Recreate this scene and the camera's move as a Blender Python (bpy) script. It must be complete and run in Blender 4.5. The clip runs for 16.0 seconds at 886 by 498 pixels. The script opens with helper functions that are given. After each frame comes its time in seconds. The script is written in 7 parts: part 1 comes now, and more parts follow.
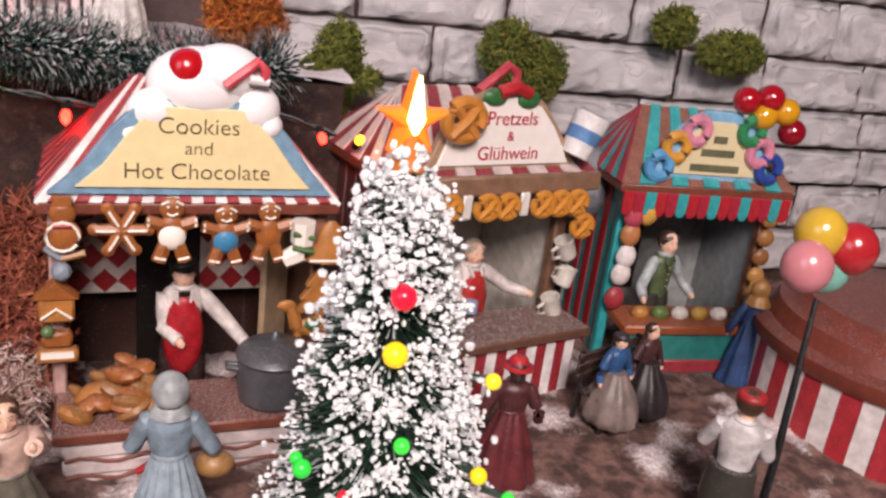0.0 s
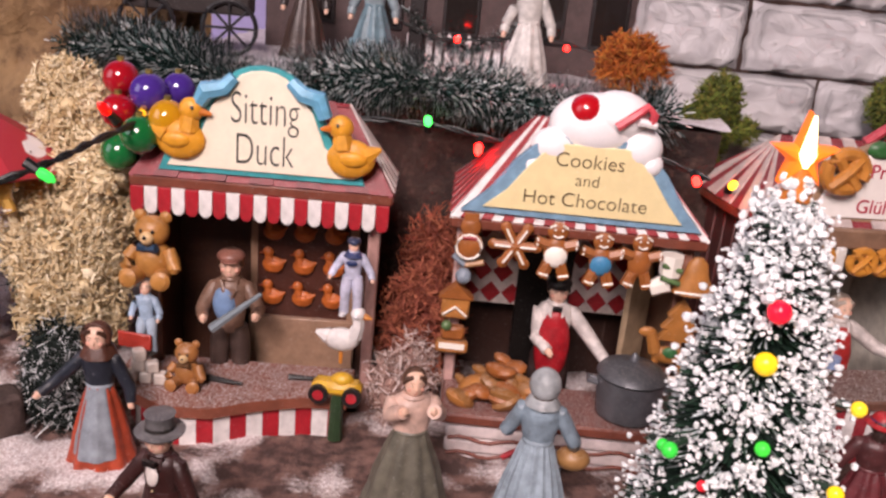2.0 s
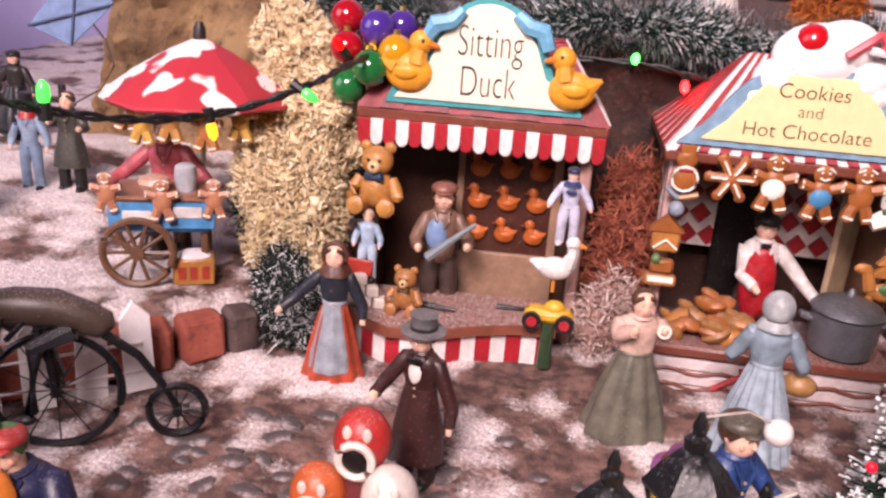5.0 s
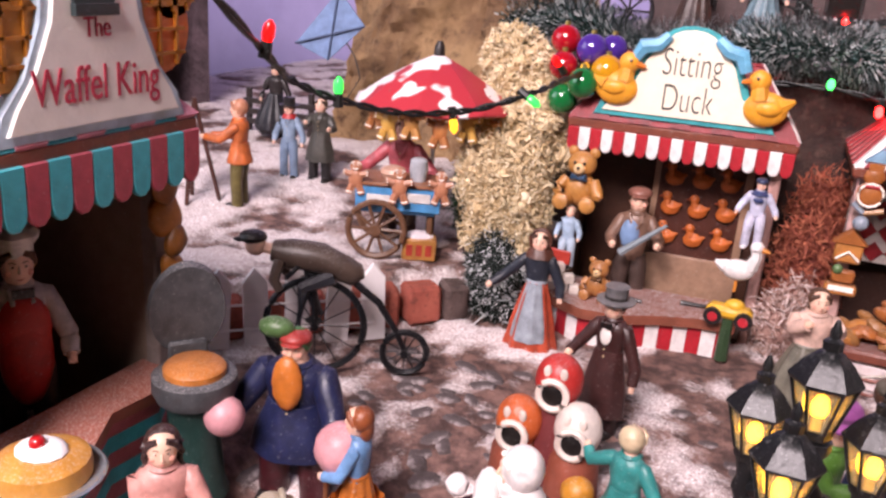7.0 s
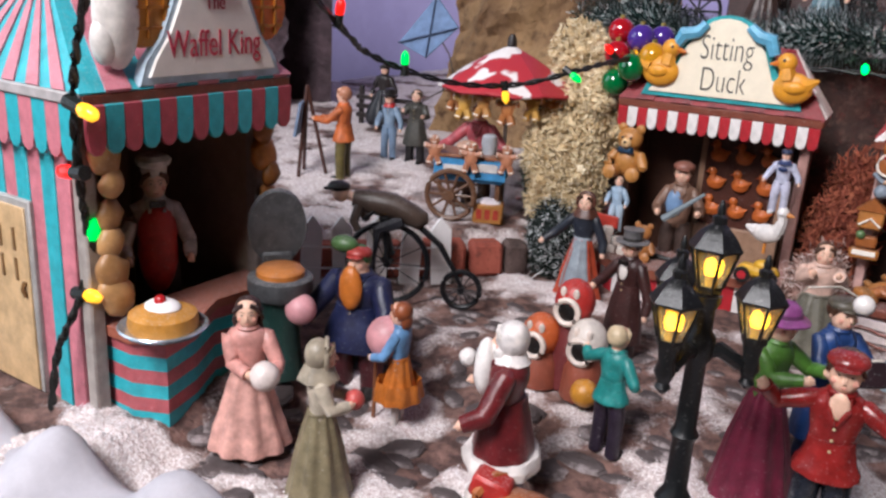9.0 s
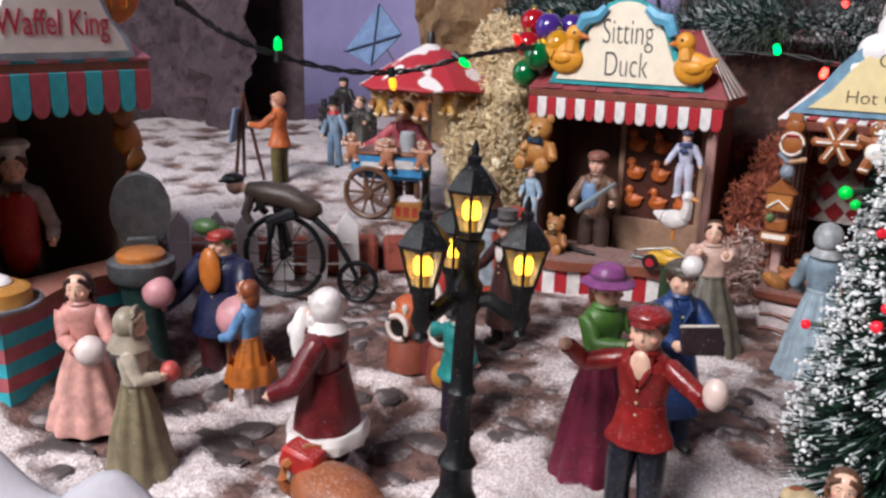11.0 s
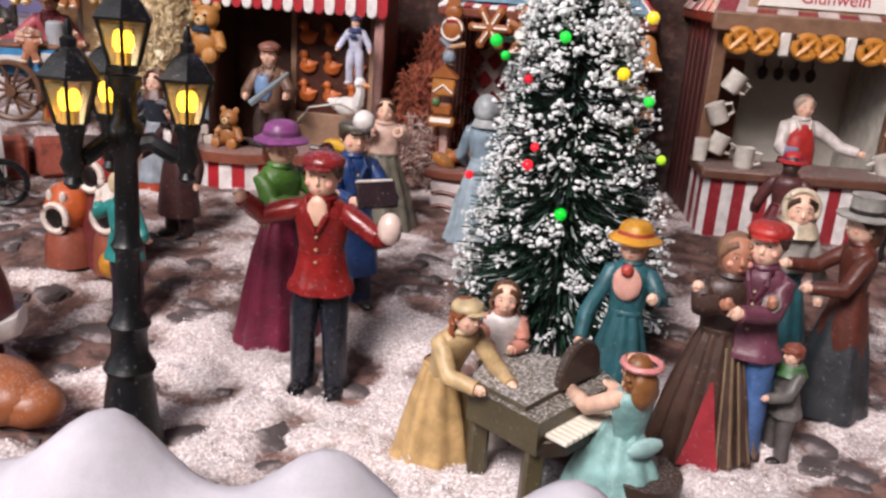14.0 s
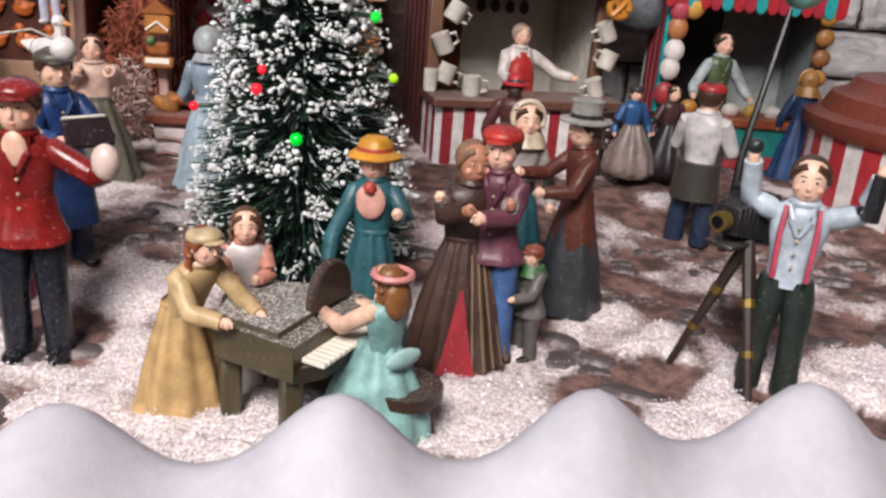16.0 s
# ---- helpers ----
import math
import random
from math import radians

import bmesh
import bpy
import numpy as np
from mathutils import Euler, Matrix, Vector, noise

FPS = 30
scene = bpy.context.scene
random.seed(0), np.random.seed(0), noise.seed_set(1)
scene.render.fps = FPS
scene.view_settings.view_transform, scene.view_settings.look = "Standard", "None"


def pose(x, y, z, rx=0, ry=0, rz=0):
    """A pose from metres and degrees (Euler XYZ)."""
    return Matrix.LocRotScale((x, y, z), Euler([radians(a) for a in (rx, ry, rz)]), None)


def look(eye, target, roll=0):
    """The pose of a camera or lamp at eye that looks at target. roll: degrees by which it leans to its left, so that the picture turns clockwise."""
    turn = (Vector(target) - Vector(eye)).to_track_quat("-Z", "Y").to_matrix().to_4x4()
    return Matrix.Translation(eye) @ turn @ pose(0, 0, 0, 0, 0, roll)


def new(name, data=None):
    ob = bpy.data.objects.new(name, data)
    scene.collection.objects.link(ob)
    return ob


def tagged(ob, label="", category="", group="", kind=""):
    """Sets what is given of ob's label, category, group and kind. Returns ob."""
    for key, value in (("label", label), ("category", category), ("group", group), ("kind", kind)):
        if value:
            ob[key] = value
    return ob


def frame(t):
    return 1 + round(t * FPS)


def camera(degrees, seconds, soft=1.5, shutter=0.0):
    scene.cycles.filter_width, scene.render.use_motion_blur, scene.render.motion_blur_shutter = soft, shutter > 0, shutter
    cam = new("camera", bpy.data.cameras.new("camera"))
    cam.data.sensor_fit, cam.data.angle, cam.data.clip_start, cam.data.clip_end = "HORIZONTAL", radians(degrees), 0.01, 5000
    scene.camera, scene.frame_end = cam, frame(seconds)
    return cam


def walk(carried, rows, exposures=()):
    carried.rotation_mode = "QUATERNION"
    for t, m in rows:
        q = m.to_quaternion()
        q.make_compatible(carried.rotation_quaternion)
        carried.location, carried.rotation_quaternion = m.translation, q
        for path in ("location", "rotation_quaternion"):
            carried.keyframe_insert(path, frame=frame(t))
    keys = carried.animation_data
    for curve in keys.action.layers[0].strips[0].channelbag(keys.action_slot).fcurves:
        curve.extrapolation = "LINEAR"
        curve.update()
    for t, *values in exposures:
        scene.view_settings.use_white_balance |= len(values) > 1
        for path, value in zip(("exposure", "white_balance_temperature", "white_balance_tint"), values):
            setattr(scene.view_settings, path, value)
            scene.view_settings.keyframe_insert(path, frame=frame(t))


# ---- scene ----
cam = camera(55.3, 16.0, soft=2.6)
PATH = [
    (0, (0.108, -0.292, 0.211), (0.797, 1.459, -0.467), 7.5),
    (0.5, (0.098, -0.305, 0.212), (0.546, 1.527, -0.454), 7.4),
    (1, (0.091, -0.319, 0.213), (0.336, 1.552, -0.449), 7.3),
    (1.5, (0.087, -0.328, 0.215), (0.089, 1.558, -0.449), 5.7),
    (1.9, (0.088, -0.327, 0.212), (0.032, 1.561, -0.446), 5.3),
    (2, (0.092, -0.325, 0.211), (-0.006, 1.565, -0.434), 5.5),
    (2.5, (0.091, -0.308, 0.206), (-0.103, 1.573, -0.447), 5.5),
    (3, (0.082, -0.297, 0.196), (-0.208, 1.532, -0.561), 5.0),
    (3.2, (0.077, -0.297, 0.188), (-0.222, 1.526, -0.579), 4.9),
    (5.3, (0.043, -0.357, 0.188), (-0.282, 1.502, -0.473), 4.0),
    (5.5, (0.042, -0.361, 0.187), (-0.328, 1.495, -0.459), 4.1),
    (5.8, (0.045, -0.369, 0.188), (-0.376, 1.469, -0.478), 4.1),
    (6, (0.046, -0.374, 0.188), (-0.423, 1.452, -0.477), 4.3),
    (6.5, (0.051, -0.397, 0.187), (-0.494, 1.409, -0.478), 4.9),
    (7, (0.054, -0.409, 0.187), (-0.676, 1.335, -0.464), 4.4),
    (7.5, (0.078, -0.417, 0.182), (-0.834, 1.24, -0.467), 3.6),
    (8, (0.097, -0.437, 0.183), (-0.869, 1.185, -0.479), 3.4),
    (8.5, (0.106, -0.452, 0.178), (-0.912, 1.145, -0.465), 3.6),
    (9, (0.122, -0.458, 0.177), (-0.893, 1.152, -0.439), 3.4),
    (9.5, (0.136, -0.435, 0.173), (-0.903, 1.17, -0.414), 3.3),
    (9.7, (0.146, -0.426, 0.17), (-0.914, 1.174, -0.394), 3.0),
    (11.8, (0.194, -0.411, 0.146), (-0.95, 1.141, -0.385), 1.3),
    (12, (0.193, -0.412, 0.144), (-0.931, 1.147, -0.409), 1.3),
    (12.5, (0.2, -0.409, 0.143), (-0.735, 1.257, -0.45), 2.6),
    (13, (0.198, -0.405, 0.138), (-0.556, 1.331, -0.506), 3.5),
    (13.5, (0.193, -0.41, 0.136), (-0.438, 1.366, -0.533), 4.1),
    (14, (0.194, -0.413, 0.127), (-0.267, 1.431, -0.496), 4.2),
    (14.5, (0.185, -0.411, 0.127), (-0.091, 1.458, -0.53), 4.3),
    (15, (0.191, -0.404, 0.122), (0.089, 1.483, -0.532), 4.2),
    (15.5, (0.189, -0.407, 0.118), (0.195, 1.492, -0.509), 4.6),
    (16, (0.195, -0.407, 0.114), (0.332, 1.474, -0.552), 4.6),
]
walk(cam, [(t, look(e, g, r)) for t, e, g, r in PATH], [(0, -0.28, 6500, 19), (1.5, -0.34, 6500, 21), (3, -0.12, 6650, 31), (5.5, 0.18, 6600, 32), (7, 0.16, 6300, 26), (8.4, 0.1, 5750, 9), (9.2, -0.42, 5750, 8), (12.5, -0.28, 5850, 9), (14.5, -0.22, 6150, 13), (16, -0.22, 6050, 8)])

# ---------- world and lights ----------
def lin(h):
    """Linear colour from a hex code."""
    v = [int(h[i:i + 2], 16) / 255 for i in (0, 2, 4)]
    return tuple(c / 12.92 if c <= 0.04045 else ((c + 0.055) / 1.055) ** 2.4 for c in v)


world = bpy.data.worlds.new("room_air")
scene.world = world
world.use_nodes = True
world.node_tree.nodes["Background"].inputs[0].default_value = (0.8, 0.85, 1.0, 1)
world.node_tree.nodes["Background"].inputs[1].default_value = 0.3


def area_lamp(name, eye, target, sx, sy, watts, colour):
    d = bpy.data.lights.new(name, "AREA")
    d.shape, d.size, d.size_y, d.energy, d.color = "RECTANGLE", sx, sy, watts, colour
    ob = new(name, d)
    ob.matrix_world = look(eye, target)
    return ob


area_lamp("window_daylight", (-1.36, -0.9, 0.75), (0.0, -0.1, 0.0), 1.1, 1.1, 11, (0.9, 0.95, 1.0))
# added key lamp in mid-air before the display; no fixture stands there
area_lamp("front_key_lamp", (-0.04, -0.97, 0.85), (0.15, -0.12, 0.05), 0.4, 0.36, 26, (1.0, 0.885, 0.82))

# ---------- materials ----------
MATS = {}


def nodes_of(name):
    m = bpy.data.materials.new(name)
    m.use_nodes = True
    nt = m.node_tree
    return m, nt, nt.nodes["Principled BSDF"], nt.nodes, nt.links


def mix_col(nt, fac, a, b):
    n = nt.nodes.new("ShaderNodeMix")
    n.data_type = "RGBA"
    for s, v in ((0, fac), (6, a), (7, b)):
        if hasattr(v, "is_linked"):
            nt.links.new(v, n.inputs[s])
        else:
            n.inputs[s].default_value = v if s == 0 else (*v[:3], 1)
    return n.outputs[2]


def tex_noise(nt, scale, detail=4, rough=0.6, kind="Object"):
    tc = nt.nodes.new("ShaderNodeTexCoord")
    n = nt.nodes.new("ShaderNodeTexNoise")
    n.inputs["Scale"].default_value, n.inputs["Detail"].default_value, n.inputs["Roughness"].default_value = scale, detail, rough
    nt.links.new(tc.outputs[kind], n.inputs["Vector"])
    return n.outputs["Fac"]


def ramp(nt, src, lo, hi):
    n = nt.nodes.new("ShaderNodeMapRange")
    n.inputs["From Min"].default_value, n.inputs["From Max"].default_value = lo, hi
    nt.links.new(src, n.inputs["Value"])
    return n.outputs["Result"]


def bump(nt, b, src, strength, dist=0.001):
    n = nt.nodes.new("ShaderNodeBump")
    n.inputs["Strength"].default_value, n.inputs["Distance"].default_value = strength, dist
    nt.links.new(src, n.inputs["Height"])
    nt.links.new(n.outputs["Normal"], b.inputs["Normal"])


def paint(h, rough=0.42, wear=0.3, dust=0.12, metal=0.0):
    """Hand-painted resin: brush mottling, worn darker hollows, a little flock dust."""
    key = (h, rough, wear, dust, metal)
    if key not in MATS:
        m, nt, b, N, L = nodes_of("painted_" + h)
        c = lin(h)
        dark = tuple(v * (1 - wear) for v in c)
        col = mix_col(nt, ramp(nt, tex_noise(nt, 160, 5), 0.35, 0.65), dark, c)
        col = mix_col(nt, ramp(nt, tex_noise(nt, 900, 3), 0.62, 0.95), col, tuple(min(1, v * 0.6 + 0.35) for v in c))
        if dust:
            geo = N.new("ShaderNodeNewGeometry")
            sep = N.new("ShaderNodeSeparateXYZ")
            L.new(geo.outputs["Normal"], sep.inputs[0])
            mul = N.new("ShaderNodeMath")
            mul.operation = "MULTIPLY"
            L.new(ramp(nt, sep.outputs["Z"], 0.5, 1.0), mul.inputs[0])
            L.new(ramp(nt, tex_noise(nt, 1400, 2), 0.56 - dust * 0.3, 0.7), mul.inputs[1])
            mul2 = N.new("ShaderNodeMath")
            mul2.operation = "MULTIPLY"
            L.new(mul.outputs[0], mul2.inputs[0])
            mul2.inputs[1].default_value = min(0.9, dust * 3)
            col = mix_col(nt, mul2.outputs[0], col, (0.75, 0.72, 0.72))
        L.new(col, b.inputs["Base Color"])
        b.inputs["Roughness"].default_value = rough
        b.inputs["Metallic"].default_value = metal
        bump(nt, b, tex_noise(nt, 700, 4), 0.25, 0.0006)
        MATS[key] = m
    return MATS[key]


def glow(h, strength):
    key = ("glow", h, strength)
    if key not in MATS:
        m, nt, b, N, L = nodes_of("lit_bulb_" + h)
        b.inputs["Base Color"].default_value = (*lin(h), 1)
        b.inputs["Emission Color"].default_value = (*lin(h), 1)
        b.inputs["Emission Strength"].default_value = strength
        b.inputs["Roughness"].default_value = 0.2
        MATS[key] = m
    return MATS[key]


def glass_ball(h, rough=0.12):
    key = ("gloss", h, rough)
    if key not in MATS:
        m, nt, b, N, L = nodes_of("glossy_" + h)
        c = lin(h)
        L.new(mix_col(nt, tex_noise(nt, 60, 2), tuple(v * 0.75 for v in c), c), b.inputs["Base Color"])
        b.inputs["Roughness"].default_value = rough
        b.inputs["Coat Weight"].default_value = 0.6
        MATS[key] = m
    return MATS[key]


def island_mix(name, cols, rough=0.7, scale=0):
    """Colour by piece: each loose island takes one of the colours."""
    m, nt, b, N, L = nodes_of(name)
    geo = N.new("ShaderNodeNewGeometry")
    r = N.new("ShaderNodeValToRGB")
    r.color_ramp.interpolation = "CONSTANT"
    e = r.color_ramp.elements
    while len(e) < len(cols):
        e.new(0.5)
    for i, h in enumerate(cols):
        e[i].position = i / len(cols)
        e[i].color = (*lin(h), 1)
    L.new(geo.outputs["Random Per Island"], r.inputs[0])
    col = r.outputs[0]
    if scale:
        col = mix_col(nt, ramp(nt, tex_noise(nt, scale, 4), 0.35, 0.7), col, (0.03, 0.02, 0.02))
    L.new(col, b.inputs["Base Color"])
    b.inputs["Roughness"].default_value = rough
    return m


def rock_material(name, a, b_, c, scale, bumpy=0.8, dist=0.004, rough=0.85):
    m, nt, b, N, L = nodes_of(name)
    col = mix_col(nt, ramp(nt, tex_noise(nt, scale, 6, 0.65), 0.38, 0.62), lin(a), lin(b_))
    col = mix_col(nt, ramp(nt, tex_noise(nt, scale * 3.3, 5, 0.7), 0.52, 0.7), col, lin(c))
    L.new(col, b.inputs["Base Color"])
    b.inputs["Roughness"].default_value = rough
    bump(nt, b, tex_noise(nt, scale * 2, 8, 0.7), bumpy, dist)
    return m


def wood(h, h2, scale=90):
    key = ("wood", h, h2)
    if key not in MATS:
        m, nt, b, N, L = nodes_of("wood_" + h)
        tc = N.new("ShaderNodeTexCoord")
        mp = N.new("ShaderNodeMapping")
        mp.inputs["Scale"].default_value = (scale * 4, scale * 4, scale * 0.4)
        L.new(tc.outputs["Object"], mp.inputs[0])
        n = N.new("ShaderNodeTexNoise")
        n.inputs["Scale"].default_value, n.inputs["Detail"].default_value = 1, 5
        L.new(mp.outputs[0], n.inputs["Vector"])
        L.new(mix_col(nt, ramp(nt, n.outputs["Fac"], 0.35, 0.65), lin(h), lin(h2)), b.inputs["Base Color"])
        b.inputs["Roughness"].default_value = 0.6
        bump(nt, b, n.outputs["Fac"], 0.3, 0.0006)
        MATS[key] = m
    return MATS[key]


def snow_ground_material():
    m, nt, b, N, L = nodes_of("warm_dimmed_snow_over_slate")
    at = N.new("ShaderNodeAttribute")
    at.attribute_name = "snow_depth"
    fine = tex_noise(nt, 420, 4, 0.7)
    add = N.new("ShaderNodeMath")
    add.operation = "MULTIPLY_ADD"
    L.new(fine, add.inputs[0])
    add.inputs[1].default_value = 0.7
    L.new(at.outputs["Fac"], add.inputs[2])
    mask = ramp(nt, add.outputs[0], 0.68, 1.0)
    # dim, warm light is put into these pink slate and snow tones
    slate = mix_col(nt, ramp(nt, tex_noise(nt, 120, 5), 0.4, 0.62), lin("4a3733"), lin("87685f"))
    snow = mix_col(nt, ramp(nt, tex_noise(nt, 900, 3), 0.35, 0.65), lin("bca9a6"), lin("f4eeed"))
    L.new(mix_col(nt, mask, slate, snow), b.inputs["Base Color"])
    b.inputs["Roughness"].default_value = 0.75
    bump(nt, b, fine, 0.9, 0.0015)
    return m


def brick_like(name, a, b_, c):
    return rock_material(name, a, b_, c, 70, 0.6, 0.002)


# ---------- mesh helpers, all lengths in millimetres ----------
MM = 0.001


class Form:
    """One mesh in the making; each shape may take a material of its own."""

    def __init__(self):
        self.v, self.f, self.mi, self.mats = [], [], [], []

    def _m(self, m):
        if m not in self.mats:
            self.mats.append(m)
        return self.mats.index(m)

    def add(self, verts, faces, m):
        o, k = len(self.v), self._m(m)
        self.v += [tuple(p) for p in verts]
        self.f += [tuple(i + o for i in f) for f in faces]
        self.mi += [k] * len(faces)
        return self

    def rings(self, rings, m, cap=True):
        n = len(rings[0])
        verts = [p for r in rings for p in r]
        faces = [(i * n + j, i * n + (j + 1) % n, (i + 1) * n + (j + 1) % n, (i + 1) * n + j) for i in range(len(rings) - 1) for j in range(n)]
        if cap:
            faces += [tuple(range(n))[::-1], tuple((len(rings) - 1) * n + j for j in range(n))]
        return self.add(verts, faces, m)

    def ball(self, c, r, m, n=12, k=8, sz=(1, 1, 1)):
        rings = []
        for i in range(1, k):
            a = math.pi * i / k
            rings.append([(c[0] + r * sz[0] * math.sin(a) * math.cos(2 * math.pi * j / n), c[1] + r * sz[1] * math.sin(a) * math.sin(2 * math.pi * j / n),
                           c[2] - r * sz[2] * math.cos(a)) for j in range(n)])
        verts = [p for q in rings for p in q] + [(c[0], c[1], c[2] - r * sz[2]), (c[0], c[1], c[2] + r * sz[2])]
        faces = [(i * n + j, i * n + (j + 1) % n, (i + 1) * n + (j + 1) % n, (i + 1) * n + j) for i in range(k - 2) for j in range(n)]
        b, t = (k - 1) * n, (k - 1) * n + 1
        faces += [(b, (j + 1) % n, j) for j in range(n)] + [(t, (k - 2) * n + j, (k - 2) * n + (j + 1) % n) for j in range(n)]
        return self.add(verts, faces, m)

    def box(self, c, s, m, rz=0, bev=0.0, rx=0, ry=0):
        x, y, z = (v / 2 for v in s)
        b = min(bev, x * 0.9, y * 0.9, z * 0.9)
        rot = Euler((radians(rx), radians(ry), radians(rz))).to_matrix()
        if b <= 0:
            pts = [(i, j, k) for k in (-z, z) for i, j in ((-x, -y), (x, -y), (x, y), (-x, y))]
            faces = [(3, 2, 1, 0), (4, 5, 6, 7), (0, 1, 5, 4), (1, 2, 6, 5), (2, 3, 7, 6), (3, 0, 4, 7)]
        else:
            def ring(k, q):
                return [(-x + b, -y + q, k), (x - b, -y + q, k), (x - q, -y + b, k), (x - q, y - b, k), (x - b, y - q, k), (-x + b, y - q, k), (-x + q, y - b, k), (-x + q, -y + b, k)]
            rs = [ring(-z, b), ring(-z + b, 0), ring(z - b, 0), ring(z, b)]
            pts = [p for r in rs for p in r]
            faces = [(i * 8 + j, i * 8 + (j + 1) % 8, (i + 1) * 8 + (j + 1) % 8, (i + 1) * 8 + j) for i in range(3) for j in range(8)]
            faces += [tuple(range(8))[::-1], tuple(range(24, 32))]
        return self.add([Vector(c) + rot @ Vector(p) for p in pts], faces, m)

    def lathe(self, prof, c, m, n=16, folds=0, amp=0.0, sx=1, sy=1, cap=True):
        rings = []
        for r, z in prof:
            ring = []
            for j in range(n):
                a = 2 * math.pi * j / n
                q = r * (1 + amp * math.cos(folds * a)) if folds else r
                ring.append((c[0] + q * sx * math.cos(a), c[1] + q * sy * math.sin(a), c[2] + z))
            rings.append(ring)
        return self.rings(rings, m, cap)

    def tube(self, pts, rad, m, n=7, cap=True):
        pts = [Vector(p) for p in pts]
        rad = rad if isinstance(rad, (list, tuple)) else [rad] * len(pts)
        rings = []
        for i, p in enumerate(pts):
            d = (pts[min(i + 1, len(pts) - 1)] - pts[max(i - 1, 0)])
            d = d.normalized() if d.length > 1e-9 else Vector((0, 0, 1))
            u = d.cross(Vector((0, 0, 1)) if abs(d.z) < 0.9 else Vector((1, 0, 0))).normalized()
            w = u.cross(d)
            rings.append([p + (u * math.cos(2 * math.pi * j / n) - w * math.sin(2 * math.pi * j / n)) * rad[i] for j in range(n)])
        return self.rings(rings, m, cap)

    def slab(self, poly, z0, z1, m):
        """Polygon in plan, from z0 to z1."""
        n = len(poly)
        if sum(poly[i][0] * poly[(i + 1) % n][1] - poly[(i + 1) % n][0] * poly[i][1] for i in range(n)) < 0:
            poly = poly[::-1]
        return self.rings([[(x, y, z0) for x, y in poly], [(x, y, z1) for x, y in poly]], m)

    def board(self, poly, y0, y1, m, bev=0.6):
        """Polygon in the x-z plane, from its face at y0 back to y1, with an eased front edge."""
        n = len(poly)
        if sum(poly[i][0] * poly[(i + 1) % n][1] - poly[(i + 1) % n][0] * poly[i][1] for i in range(n)) < 0:
            poly = poly[::-1]
        cx, cz = sum(p[0] for p in poly) / n, sum(p[1] for p in poly) / n
        q = []
        for x, z in poly:
            d = math.hypot(x - cx, z - cz) or 1
            q.append((x - (x - cx) / d * bev, z - (z - cz) / d * bev))
        return self.rings([[(x, y1, z) for x, z in poly], [(x, y0 + bev, z) for x, z in poly], [(x, y0, z) for x, z in q]], m)

    def obj(self, name, parent=None, loc=(0, 0, 0), rz=0, label="", smooth=True, turn=None):
        me = bpy.data.meshes.new(name)
        me.from_pydata([(x * MM, y * MM, z * MM) for x, y, z in self.v], [], self.f)
        for m in self.mats:
            me.materials.append(m)
        me.polygons.foreach_set("material_index", self.mi)
        me.update()
        if smooth:
            me.shade_smooth()
            me.set_sharp_from_angle(angle=radians(38))
        ob = new(name, me)
        e = turn or (0, 0, rz)
        ob.matrix_basis = pose(loc[0] * MM, loc[1] * MM, loc[2] * MM, *e)
        if parent:
            ob.parent = parent
        if label:
            tagged(ob, label)
        return ob


def part(name, form, parent, label="", loc=(0, 0, 0), rz=0, smooth=True, turn=None):
    return form.obj(name, parent, loc, rz, label, smooth, turn)


def thing(name, label, category, x=0, y=0, z=0, rz=0, group="", kind=""):
    ob = new(name)
    ob.empty_display_size = 0.01
    ob.matrix_basis = pose(x * MM, y * MM, z * MM, 0, 0, rz)
    return tagged(ob, label, category, group, kind)


def lettering(parent, words, size, x, y, z, mat, name="lettering", squeeze=1.0, lean=0.0, thin=0.0):
    cu = bpy.data.curves.new(name, "FONT")
    cu.body, cu.size, cu.align_x, cu.extrude, cu.offset = words, size * MM, "CENTER", 0.15 * MM, -thin * MM
    tmp = bpy.data.objects.new(name, cu)
    scene.collection.objects.link(tmp)
    bpy.context.view_layer.update()
    me = bpy.data.meshes.new_from_object(tmp.evaluated_get(bpy.context.evaluated_depsgraph_get()))
    bpy.data.objects.remove(tmp)
    me.materials.clear()
    me.materials.append(mat)
    ob = new(name, me)
    ob.matrix_basis = pose(x * MM, y * MM, z * MM, 90, lean, 0) @ Matrix.Diagonal((squeeze, 1, 1, 1))
    ob.parent = parent
    return ob


def smooth_step(a, b, x):
    t = min(1, max(0, (x - a) / (b - a)))
    return t * t * (3 - 2 * t)


def ground_z(x, y):
    """Height of the snow, in mm."""
    z = 12 * smooth_step(-205, -125, y) * (1 - 0.5 * smooth_step(120, 200, x) * (1 - smooth_step(-90, -20, y)))
    z += 12 * smooth_step(-98, -118, x) * (1 - smooth_step(-205, -125, y))
    d = (x + 125) * -0.735 + (y + 67) * 0.678
    t = smooth_step(2, 12, d) * smooth_step(-55, -70, x)
    z += 23 * t + 10 * smooth_step(60, 260, d) * t
    return z


def smooth_noise(x, y, s, seed=0.0):
    return noise.noise((x / s, y / s, seed))


